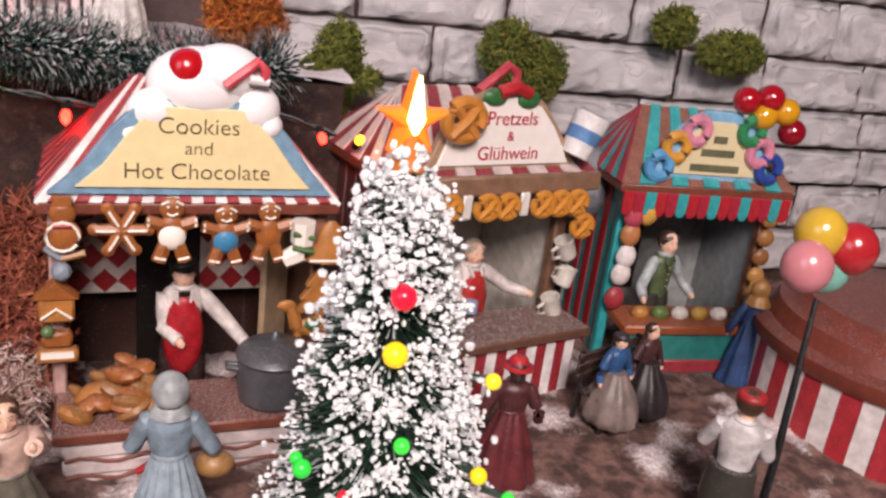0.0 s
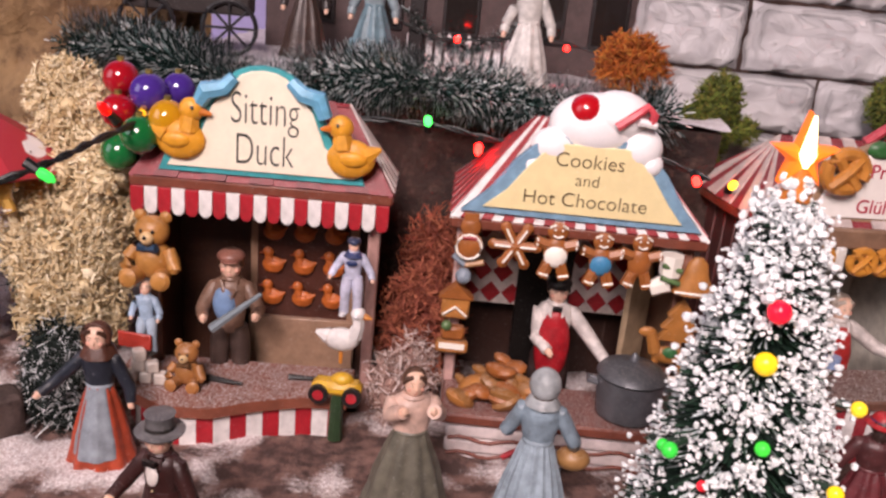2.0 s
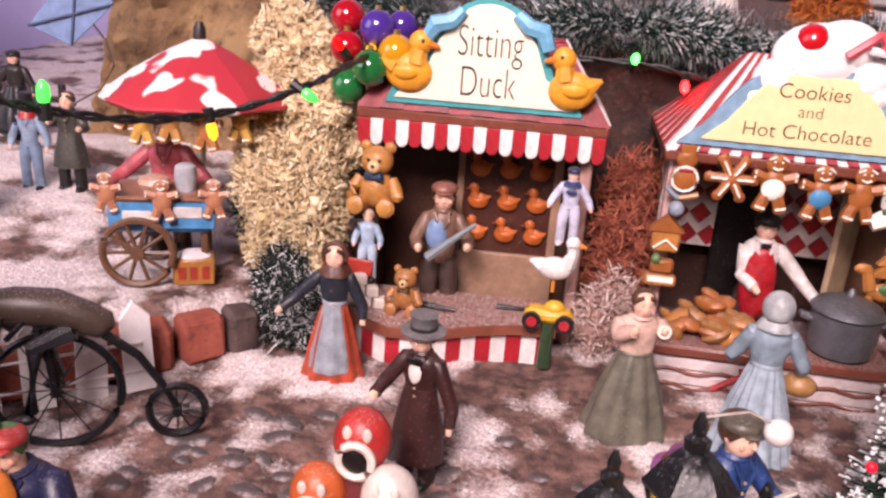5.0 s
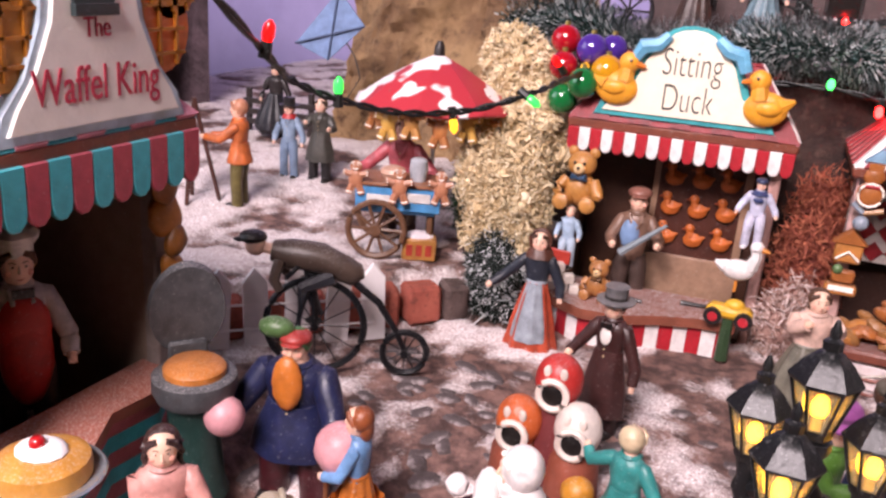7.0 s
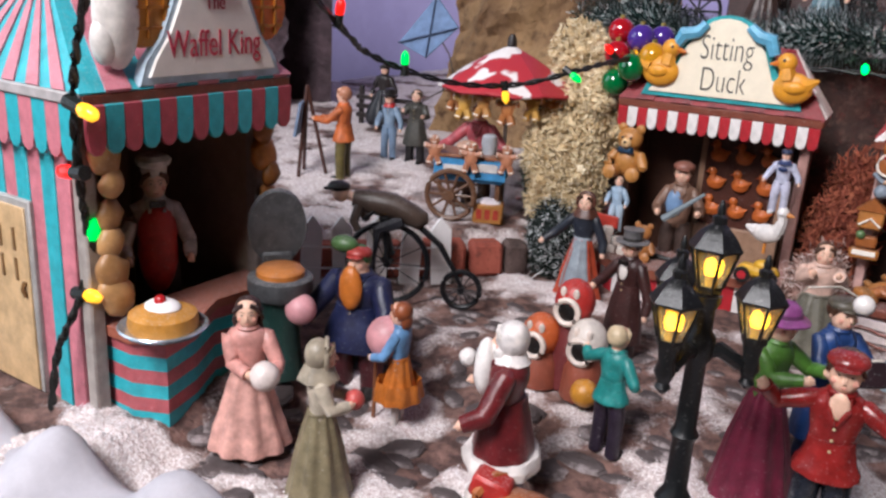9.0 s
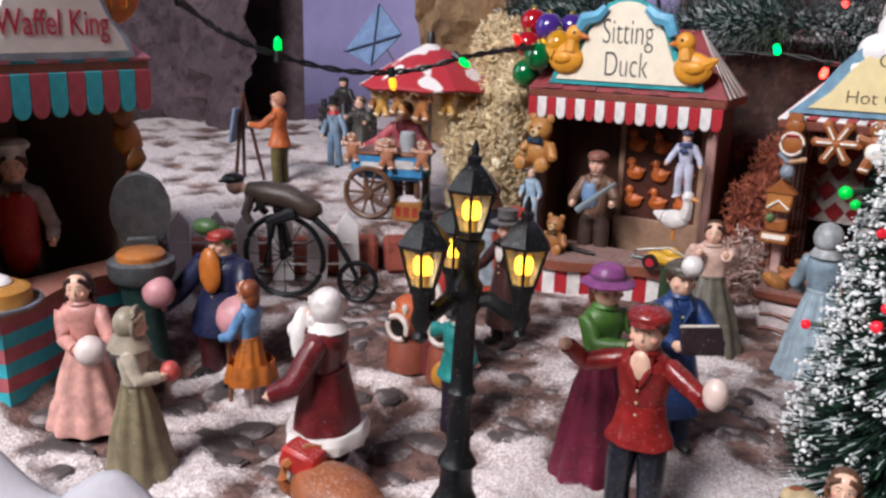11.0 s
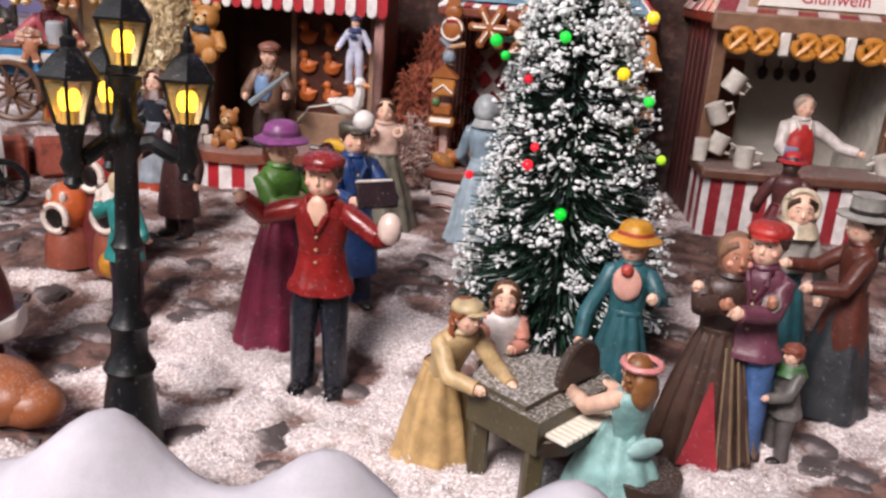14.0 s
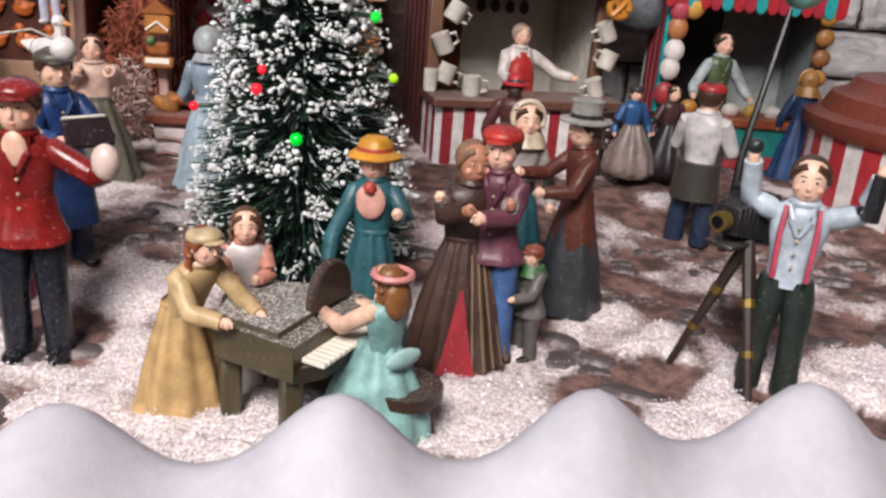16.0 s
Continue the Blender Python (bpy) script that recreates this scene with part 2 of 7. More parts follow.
def snow_depth(x, y):
    """How thick the snow lies, 0 to 1; thinned on the right to paint in dimmer light."""
    f = smooth_step(-140, -190, y)
    s = 0.44 + (1 + 0.6 * f) * (0.75 * smooth_noise(x, y, 34, 2) + 0.45 * smooth_noise(x, y, 12, 5))
    s += 0.22 * smooth_step(-150, -200, y) * smooth_step(20, 90, x)
    s -= 0.08 * smooth_step(-215, -165, y) * (1 - smooth_step(70, 150, x)) * (1 - smooth_step(18, 27, ground_z(x, y)))
    # thinner cover darkens the right, in place of light falling off there
    s -= 0.22 * smooth_step(190, 280, x) * smooth_step(-150, -70, y)
    s += 0.2 * smooth_step(18, 27, ground_z(x, y))
    return min(1, max(0, s))


def snow_top(x, y, depth):
    """Height of the lumpy surface, deeper and more heaped towards the front."""
    front = smooth_step(-130, -200, y)
    z = ground_z(x, y) + 1.6 * smooth_noise(x, y, 22) + 1.0 * smooth_noise(x, y, 9, 3) + 0.7 * smooth_noise(x, y, 4, 7)
    return z + smooth_step(0.4, 0.8, depth) * (1.6 + front * (3.4 * abs(smooth_noise(x, y, 15, 12)) + 2.4 * abs(smooth_noise(x, y, 6, 14)) + 1.2 * smooth_noise(x, y, 2.6, 15)))


# ---------- the room that holds the display ----------
plaster = rock_material("lilac_plaster", "a99fd0", "b8aede", "aea4d6", 9, 0.15, 0.001)
# for the unseen walls and ceiling: kept dark so less light bounces back
plain_wall = rock_material("dark_room_plaster", "5e5445", "6a5f4e", "564d40", 7, 0.15, 0.001)
board_mat = wood("6b4a30", "8a6444", 12)


def room_wall(name, c, s, m, label):
    ob = Form().box(c, s, m).obj(name, smooth=False)
    return tagged(ob, label, "wall", "", "structure")


room_wall("wall_north", (200, 640, 600), (3300, 40, 2000), plaster, "lilac painted plaster wall behind the display")
room_wall("wall_south", (200, -2020, 600), (3300, 40, 2000), plain_wall, "unseen room wall, coloured dark to cut bounced light")
room_wall("wall_east", (1870, -690, 600), (40, 2620, 2000), plain_wall, "unseen room wall, coloured dark to cut bounced light")
w = Form()
for c, s in (((-1470, -690, -75), (40, 2620, 650)), ((-1470, -690, 1450), (40, 2620, 300)), ((-1470, 85, 775), (40, 1070, 1050)), ((-1470, -1750, 775), (40, 500, 1050))):
    w.box(c, s, plain_wall)
tagged(w.obj("wall_west", smooth=False), "unseen dark room wall with a window opening", "wall", "", "structure")
tagged(Form().box((200, -690, 1610), (3380, 2700, 20), plain_wall).obj("ceiling", smooth=False), "unseen room ceiling, coloured dark to cut bounced light", "ceiling", "", "structure")
tagged(Form().box((200, -690, -410), (3380, 2700, 20), board_mat).obj("floor", smooth=False), "brown wooden room floor", "floor", "", "structure")
tb = thing("display_table", "brown wooden table that carries the village", "table")
part("tabletop", Form().box((150, 80, -45), (1500, 1050, 30), board_mat, bev=4), tb)
for sx in (-560, 860):
    for sy in (-400, 560):
        part("leg", Form().box((sx, sy, -230), (60, 60, 340), board_mat, bev=4), tb)

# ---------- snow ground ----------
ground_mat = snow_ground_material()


def build_ground():
    nx, ny, x0, y0, x1, y1 = 520, 320, -560, -330, 760, 600
    v, f = [], []
    for j in range(ny + 1):
        y = y0 + (y1 - y0) * (j / ny) ** 1.35
        for i in range(nx + 1):
            x = x0 + (x1 - x0) * i / nx
            z = snow_top(x, y, snow_depth(x, y))
            v.append((x, y, z - 0.5))
    for j in range(ny):
        for i in range(nx):
            a = j * (nx + 1) + i
            f.append((a, a + 1, a + nx + 2, a + nx + 1))
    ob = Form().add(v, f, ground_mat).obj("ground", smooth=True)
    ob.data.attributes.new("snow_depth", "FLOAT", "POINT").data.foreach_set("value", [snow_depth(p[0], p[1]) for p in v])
    return tagged(ob, "artificial snow over dark slate chips, dim warm light in its pink", "ground", "", "structure")


ground = build_ground()

# flakes of artificial snow lying loose on the ground
flake_mat = island_mix("snow_flakes", ["fbf9fb", "f3eff2", "e4d8da", "f7f3f5"], 0.3)


def build_flakes():
    rng = random.Random(4)
    v, f = [], []
    n = 0
    while n < 120000:
        x = rng.uniform(-330, 430)
        y = -300 + 420 * rng.random() ** 1.5
        sd_ = snow_depth(x, y)
        if sd_ < rng.uniform(0.34, 0.8):
            continue
        z = snow_top(x, y, sd_)
        r = rng.uniform(0.1, 0.22 + 0.36 * rng.random() ** 4) * (0.7 + 0.6 * sd_)
        o = len(v)
        q = Euler([rng.uniform(0, 6) for _ in range(3)]).to_matrix()
        for p in ((1, 0, 0), (-0.5, 0.85, 0), (-0.5, -0.85, 0), (0, 0, 0.9)):
            w_ = q @ Vector(p) * r
            v.append((x + w_.x, y + w_.y, z + w_.z + r * 0.3))
        f += [(o, o + 2, o + 1), (o, o + 1, o + 3), (o + 1, o + 2, o + 3), (o + 2, o, o + 3)]
        n += 1
    return tagged(Form().add(v, f, flake_mat).obj("snow_flakes", smooth=False), "loose white artificial snow flakes strewn on the ground", "snow", "", "stuff")


build_flakes()

# scalloped white drift along the front edge
drift_mat = rock_material("white_drift", "b0adb4", "c2bfc6", "b8b5bc", 40, 0.25, 0.002, 0.9)


def build_drift():
    rows, xs = [], [(-420 + 4 * i) for i in range(250)]
    for x in xs:
        yc = -283 + 0.13 * (x - 40) - 6 * smooth_noise(x, 0, 60) - 12 * smooth_step(30, -60, x)
        u = ((x - 88) % 50) / 50
        zc = 18 + 15 * (0.5 + 0.5 * math.cos(2 * math.pi * u)) ** 1.25 + 2.2 * smooth_noise(x, 5, 35)
        zc -= 5 * smooth_step(40, -40, x) * smooth_step(-200, -120, x)
        prof = [(14, -9), (8, zc * 0.55), (4, zc * 0.86), (1.5, zc * 0.97), (-2, zc), (-7, zc * 0.96), (-14, zc * 0.8), (-26, zc * 0.55 - 4), (-44, zc * 0.3 - 14), (-66, -30)]
        rows.append([(x, yc + a, b) for a, b in prof])
    return tagged(Form().rings(rows, drift_mat, cap=True).obj("snow_drift"), "smooth white scalloped foam drift edging the display", "snow drift")


build_drift()

# ---------- backdrop: terrace, walls, rock ----------
bark = rock_material("dark_bark_wall", "2a1d1b", "4d3831", "6a5148", 45, 1.0, 0.006)
stone_grey = rock_material("grey_carved_stone", "8c888c", "dedadb", "4d484c", 70, 1.0, 0.007)
rock_tan = rock_material("crumpled_tan_rock", "8a6a4c", "b9966c", "5e4533", 22, 1.0, 0.012)
rock_mauve = rock_material("crumpled_mauve_rock", "4e4046", "6c5860", "382a30", 24, 1.0, 0.012)
snow_mat = rock_material("packed_snow", "d9cfd3", "f2edf0", "c3b5ba", 90, 0.8, 0.002)
brick_mats = [brick_like("red_brick", "8e4638", "a85a48", "6e3a30"), brick_like("dark_stone", "4a3c38", "665550", "382c2a")]

tr = thing("upper_terrace", "raised snow terrace with a dark bark front", "terrace", kind="structure")
rows = []
for i in range(51):
    x = -100 + i * 6
    rows.append([(x, 92 + 5 * smooth_noise(x, z, 28, 1) + 4 * smooth_noise(x, z, 9, 2) + (150 - z) * -0.05, z) for z in (0, 25, 50, 75, 100, 125, 143)] + [(x, 130, 143), (x, 130, 0)])
part("bark_front", Form().rings(rows, bark), tr, "dark brown bark-like front")
v, f = [], []
for j in range(40):
    for i in range(78):
        x, y = -104 + i * 4, 90 + j * 9
        v.append((x, y, 146 + 2.5 * smooth_noise(x, y, 25, 4) + 1.2 * smooth_noise(x, y, 8, 6)))
f = [(j * 78 + i, j * 78 + i + 1, (j + 1) * 78 + i + 1, (j + 1) * 78 + i) for j in range(39) for i in range(77)]
part("terrace_snow", Form().add(v, f, snow_mat), tr, "white snow on the terrace top")
part("core", Form().box((52, 290, 70), (300, 320, 140), bark), tr)

# carved stone wall, block by block
sw = thing("stone_wall", "grey carved stone block wall with moss", "wall", kind="structure")
part("core", Form().box((468, 190, 130), (584, 60, 270), bark), sw)
rng = random.Random(7)
block_shapes = []
for k in range(7):
    nx_, nz_ = 12, 7
    vv = []
    for j in range(nz_ + 1):
        for i in range(nx_ + 1):
            e = min(i, nx_ - i, 1) * min(j, nz_ - j, 1)
            vv.append((-0.5 + i / nx_ + rng.uniform(-0.012, 0.012), (-8 - 2.2 * noise.noise((i * 0.45, j * 0.5, k * 3.0)) * 2 - rng.uniform(0, 1.6)) if e else -0.5, -0.5 + j / nz_ + rng.uniform(-0.02, 0.02)))
    ff = [(j * (nx_ + 1) + i, j * (nx_ + 1) + i + 1, (j + 1) * (nx_ + 1) + i + 1, (j + 1) * (nx_ + 1) + i) for j in range(nz_) for i in range(nx_)]
    me = bpy.data.meshes.new("block")
    me.from_pydata([(x * MM, y * MM, z * MM) for x, y, z in vv], [], ff)
    me.materials.append(stone_grey)
    me.update()
    me.shade_smooth()
    block_shapes.append(me)
z = 20
row = 0
while z < 262:
    hgt = rng.choice((26, 32, 38))
    x = 178 + rng.uniform(-20, 0)
    while x < 745:
        wid = rng.uniform(55, 95)
        ob = new("block", block_shapes[rng.randrange(7)])
        ob.matrix_basis = pose((x + wid / 2) * MM, 160 * MM, (z + hgt / 2) * MM) @ Matrix.Diagonal(((wid - 2) * 1.0, 1, (hgt - 2) * 1.0, 1))
        ob.parent = sw
        x += wid
    z += hgt
    row += 1

# crumpled rock hills at the back
def rock_hill(x0, x1, yb, h, mat, name, label, seed):
    v, nx_, nz_ = [], 60, 26
    for j in range(nz_ + 1):
        t = j / nz_
        for i in range(nx_ + 1):
            x = x0 + (x1 - x0) * i / nx_
            edge = min(1, 4 * i / nx_, 4 * (nx_ - i) / nx_)
            zz = 20 + t * h * (0.75 + 0.25 * edge + 0.25 * smooth_noise(x, 0, 70, seed))
            d = 24 * smooth_noise(x, zz, 45, seed) + 12 * abs(smooth_noise(x, zz, 17, seed + 3)) + 6 * smooth_noise(x, zz, 8, seed + 5)
            v.append((x + 5 * smooth_noise(x, zz, 13, seed + 9), yb + d + t * 30, zz))
    f = [(j * (nx_ + 1) + i, j * (nx_ + 1) + i + 1, (j + 1) * (nx_ + 1) + i + 1, (j + 1) * (nx_ + 1) + i) for j in range(nz_) for i in range(nx_)]
    o = len(v)
    v += [(x0, yb + 90, 10), (x1, yb + 90, 10), (x1, yb + 90, 20 + h * 0.8), (x0, yb + 90, 20 + h * 0.8)]
    f += [(o, o + 3, o + 2, o + 1), (0, o, o + 1, nx_), (nz_ * (nx_ + 1), nz_ * (nx_ + 1) + nx_, o + 2, o + 3)]
    return tagged(Form().add(v, f, mat).obj(name, smooth=True), label, "rock")


rock_hill(-292, -110, 165, 210, rock_tan, "rock_backdrop", "crumpled tan paper rock behind the umbrella cart", 3)
rock_hill(-720, -445, 120, 260, rock_mauve, "rock_backdrop", "crumpled mauve brown paper rock beside the lilac wall", 8)
rock_hill(-900, -520, -160, 220, rock_mauve, "rock_backdrop", "crumpled mauve brown paper rock beyond the waffle booth", 14)


# ---------- frosted garlands ----------
tinsel_mat = island_mix("frosted_tinsel", ["14302c", "1f3d38", "0e211d", "6f8a88", "dfe6e6", "18332c", "eef2f2", "1a352e", "c2d0d0", "122a26"], 0.5)
moss_mat = island_mix("green_moss", ["5d6a22", "6f7a2c", "4a521a", "7f7430", "3b4418"], 0.85)
lichen_tan = island_mix("tan_lichen", ["e2d0aa", "d6bf95", "ecdfc0", "c4ab80", "dcc9a2"], 0.85)
lichen_red = island_mix("rust_lichen", ["8a4632", "a0583f", "75382a", "b0694c", "94503c"], 0.85)
lichen_pink = island_mix("frosted_lichen", ["b79a90", "c9b0a6", "a07f74", "d8c6c0", "8d6a60"], 0.85)
needle_mat = island_mix("dark_needles", ["1b3a24", "24482c", "142c1c", "2f5434", "c8d0cc"], 0.7)
frost_needle = island_mix("frosted_needles", ["0f1b17", "15241e", "0c1512", "dfe3e4", "101d18", "14231d"], 0.7)
orange_moss = island_mix("orange_moss", ["a8551a", "c06a22", "8a4416", "b57830"], 0.85)


def blades(pts, n, rad, length, mat, seed, width=0.35, droop=0.0):
    """Thin blades standing out all round a line."""
    rng_ = random.Random(seed)
    seg = [(Vector(a), Vector(b)) for a, b in zip(pts, pts[1:])]
    ln = [(b - a).length for a, b in seg]
    v, f = [], []
    for _ in range(n):
        a, b = rng_.choices(seg, ln)[0]
        d = (b - a).normalized()
        p = a.lerp(b, rng_.random())
        w_ = Vector((rng_.gauss(0, 1), rng_.gauss(0, 1), rng_.gauss(0, 1)))
        w_ = (w_ - d * w_.dot(d) * 0.7).normalized()
        l = length * rng_.uniform(0.6, 1.1)
        s = w_.cross(d).normalized() * width
        q = p + w_ * rad * rng_.random()
        e = q + w_ * l + Vector((0, 0, -droop * l))
        o = len(v)
        v += [q - s, q + s, e + s * 0.7, e - s * 0.7]
        f.append((o, o + 1, o + 2, o + 3))
    return Form().add(v, f, mat)


def garland(name, label, pts, n, length, seed):
    g = thing(name, label, "garland")
    part("wire", Form().tube(pts, 1.2, paint("1c2a26")), g)
    part("tinsel", blades(pts, n, 16, length * 0.62, tinsel_mat, seed, 0.4), g, "dark green tinsel with frosted white tips")
    return g


gpts = [(-118 + i * 11, 78 + 5 * math.sin(i * 0.7), 152 + 4 * math.sin(i * 0.45 + 1)) for i in range(27)]
garland("frosted_garland", "dark green frosted tinsel garland along the terrace edge", gpts, 46000, 7, 1)
gpts2 = [(300 + i * 20, 150 + 4 * math.sin(i), 262 + 6 * math.sin(i * 0.8)) for i in range(20)]
garland("frosted_garland", "dark green frosted tinsel garland on the stone wall", gpts2, 16000, 9, 2)


def lichen(name, label, blobs, n, mat, seed, twig=6.0, w0=0.55):
    """A springy clump of crooked forked twigs filling some blobs."""
    rng_ = random.Random(seed)
    v, f = [], []

    def strand(a, b, r0, r1):
        d = (b - a)
        if d.length < 1e-6:
            return
        u = d.cross(Vector((0.3, 0.5, 1))).normalized()
        w_ = u.cross(d).normalized()
        o = len(v)
        for p, r in ((a, r0), (b, r1)):
            for k in range(3):
                t = 2 * math.pi * k / 3
                v.append(p + (u * math.cos(t) + w_ * math.sin(t)) * r)
        f.extend([(o, o + 1, o + 4, o + 3), (o + 1, o + 2, o + 5, o + 4), (o + 2, o, o + 3, o + 5)])

    vol = [b[1][0] * b[1][1] * b[1][2] for b in blobs]
    for _ in range(n):
        c, r = rng_.choices(blobs, vol)[0]
        q = Vector((rng_.gauss(0, 1), rng_.gauss(0, 1), rng_.gauss(0, 1))).normalized() * (0.62 + 0.4 * rng_.random())
        p = Vector(c) + Vector((q.x * r[0], q.y * r[1], q.z * r[2]))
        d = Vector((q.x + rng_.gauss(0, 0.7), q.y + rng_.gauss(0, 0.7), q.z + rng_.gauss(0, 0.7))).normalized()
        a = p - d * twig
        m_ = p + Vector((rng_.gauss(0, 1), rng_.gauss(0, 1), rng_.gauss(0, 1))) * twig * 0.2
        strand(a, m_, w0, w0 * 0.8)
        for _k in range(2):
            e = m_ + (d + Vector((rng_.gauss(0, 0.8), rng_.gauss(0, 0.8), rng_.gauss(0, 0.8)))).normalized() * twig * rng_.uniform(0.4, 0.8)
            strand(m_, e, w0 * 0.8, w0 * 0.35)
    t = thing(name, label, "bush")
    part("foliage", Form().add(v, f, mat), t, smooth=False)
    core = Form()
    for c, r in blobs:
        core.ball(c, 1, mat, 10, 6, (r[0] * 0.62, r[1] * 0.62, r[2] * 0.62))
    part("core", core, t)
    return t


rng = random.Random(3)
tan_blobs = [((-82, 8, 60), (22, 18, 34)), ((-88, 25, 105), (22, 16, 28)), ((-72, 14, 100), (15, 15, 28)), ((-78, 30, 128), (22, 14, 18)), ((-100, 40, 135), (20, 14, 22)), ((-98, 6, 78), (17, 15, 28)), ((-94, 2, 50), (15, 13, 20))]
for _ in range(26):
    c, r = tan_blobs[rng.randrange(4)]
    d = Vector((rng.gauss(0, 1), -abs(rng.gauss(0, 1)), rng.gauss(0, 1))).normalized()
    tan_blobs.append(((c[0] + d.x * r[0], c[1] + d.y * r[1], c[2] + d.z * r[2]), (rng.uniform(5, 9),) * 3))
lichen("lichen_bush", "pale tan reindeer lichen bush beside the booth", tan_blobs, 15000, lichen_tan, 11, 3.4, 0.5)
lichen("lichen_bush", "rust red lichen bush between the booths", [((66, 38, 45), (20, 20, 34)), ((70, 62, 75), (18, 18, 24))], 1900, lichen_red, 12, 6, 0.45)
lichen("lichen_bush", "frosted pinkish lichen bush beside the booth", [((58, 12, 26), (13, 11, 22)), ((66, 22, 30), (12, 12, 24))], 1100, lichen_pink, 13, 5, 0.4)
lichen("needle_bush", "dark frosted needle bush under the lichen", [((-74, -22, 28), (20, 14, 20)), ((-84, -10, 34), (14, 14, 20))], 2600, frost_needle, 14, 6, 0.3)
lichen("needle_bush", "dark green conifer sprig behind the cart", [((-112, 30, 60), (12, 14, 30)), ((-110, 35, 95), (12, 12, 26))], 2200, needle_mat, 15, 7, 0.3)
lichen("moss_bush", "olive green moss tuft on the stone wall", [((198, 126, 136), (15, 12, 20)), ((205, 128, 154), (12, 10, 16)), ((219, 128, 140), (9, 7, 7))], 2600, moss_mat, 16, 4, 0.45)
lichen("moss_bush", "olive green moss tuft on the stone wall", [((298, 132, 160), (17, 11, 18)), ((318, 132, 152), (15, 11, 17))], 2600, moss_mat, 17, 4, 0.45)
lichen("moss_bush", "olive brown moss tuft on the stone wall", [((442, 134, 170), (24, 11, 13)), ((400, 135, 182), (14, 10, 12))], 2400, moss_mat, 18, 4, 0.45)
lichen("moss_bush", "orange moss bush on the upper terrace", [((160, 150, 166), (20, 14, 18))], 1200, orange_moss, 19, 5, 0.5)

# grey rock dome between the booths
fm = Form().ball((338, 105, 118), 30, rock_material("grey_rock", "6d7076", "8f9298", "54575c", 40, 0.8, 0.003), 20, 12, (1.0, 0.7, 0.75))
tagged(fm.obj("rock", None, (0, 0, -20)), "smooth grey rock between two booths", "rock")

# ---------- booths ----------
RED, WHITE, TEAL, PINK, BROWN, CREAM, SKY = "b3252f", "efe9e6", "2fa3a6", "c66f78", "7a4130", "efe2c4", "7fa9c6"


def striped_slope(parent, name, e0, e1, r0, r1, n, cols, rib=0.8):
    """Slope between the line e0-e1 and the line r0-r1, in painted ribs."""
    e0, e1, r0, r1 = (Vector(p) for p in (e0, e1, r0, r1))
    nrm = (e1 - e0).cross((r0 + r1) / 2 - e0).normalized()
    for i in range(n):
        a, b = i / n, (i + 1) / n
        q = [e0.lerp(e1, a), e0.lerp(e1, b), r0.lerp(r1, b), r0.lerp(r1, a)]
        up = nrm * (rib if i % 2 else 0)
        part(name, Form().add([p + up for p in q] + [p - nrm * 2 for p in q], [(0, 1, 2, 3), (7, 6, 5, 4), (0, 4, 5, 1), (1, 5, 6, 2), (2, 6, 7, 3), (3, 7, 4, 0)], paint(cols[i % len(cols)])), parent, smooth=False)


def hip_roof(parent, x0, x1, y0, y1, ze, zr, front, side, n_side=9, inset=22):
    ym = (y0 + y1) / 2
    a, b = (x0 + inset, ym, zr), (x1 - inset, ym, zr)
    roof = Form().box(((x0 + x1) / 2, ym, ze - 2.5), (x1 - x0, y1 - y0, 5), paint(BROWN), bev=1)
    r = part("roof", roof, parent, "brown eave board")
    striped_slope(r, "roof_rib", (x0, y0, ze), (x1, y0, ze), a, b, *front)
    striped_slope(r, "roof_rib", (x0, y1, ze), (x0, y0, ze), a, a, n_side, side)
    striped_slope(r, "roof_rib", (x1, y0, ze), (x1, y1, ze), b, b, n_side, side)
    striped_slope(r, "roof_rib", (x1, y1, ze), (x0, y1, ze), b, a, *front)
    return r


def valance(parent, x0, x1, y, ztop, drop, n, cols, along="x"):
    w_ = (x1 - x0) / n
    for k, col in enumerate(cols):
        poly = [(0, 0), (w_ * 0.97, 0), (w_ * 0.97, -drop * 0.72)] + [(w_ * 0.485 * (1 + math.cos(t)), -drop * 0.72 - drop * 0.28 * math.sin(t)) for t in [math.pi * i / 5 for i in range(1, 5)]] + [(0, -drop * 0.72)]
        shape = Form().board(poly, -0.9, 0.9, paint(col), 0.3)
        first = None
        for i in range(k, n, len(cols)):
            if first is None:
                ob = first = part("valance_strip", shape, parent, smooth=False)
            else:
                ob = new("valance_strip", first.data)
                ob.parent = parent
            if along == "x":
                ob.matrix_basis = pose((x0 + i * w_) * MM, y * MM, ztop * MM)
            else:
                ob.matrix_basis = pose(y * MM, (x0 + i * w_) * MM, ztop * MM, 0, 0, 90)


def striped_front(parent, pts, z0, z1, n, cols, name="front_strip"):
    """Counter front that follows a line in plan, in upright painted strips."""
    pts = [Vector((*p, 0)) for p in pts]
    ln = [(b - a).length for a, b in zip(pts, pts[1:])]
    tot = sum(ln)

    def at(s):
        for a, b, l in zip(pts, pts[1:], ln):
            if s <= l + 1e-6:
                return a.lerp(b, s / l)
            s -= l
        return pts[-1]
    for i in range(n):
        a, b = at(tot * i / n), at(tot * (i + 1) / n - 0.15)
        d = (b - a).normalized()
        nn = Vector((-d.y, d.x, 0)) * 3
        q = [a, b, b + nn, a + nn]
        fm = Form().rings([[(p.x, p.y, z0) for p in q], [(p.x, p.y, z1) for p in q]], paint(cols[i % len(cols)]))
        part(name, fm, parent, smooth=False)


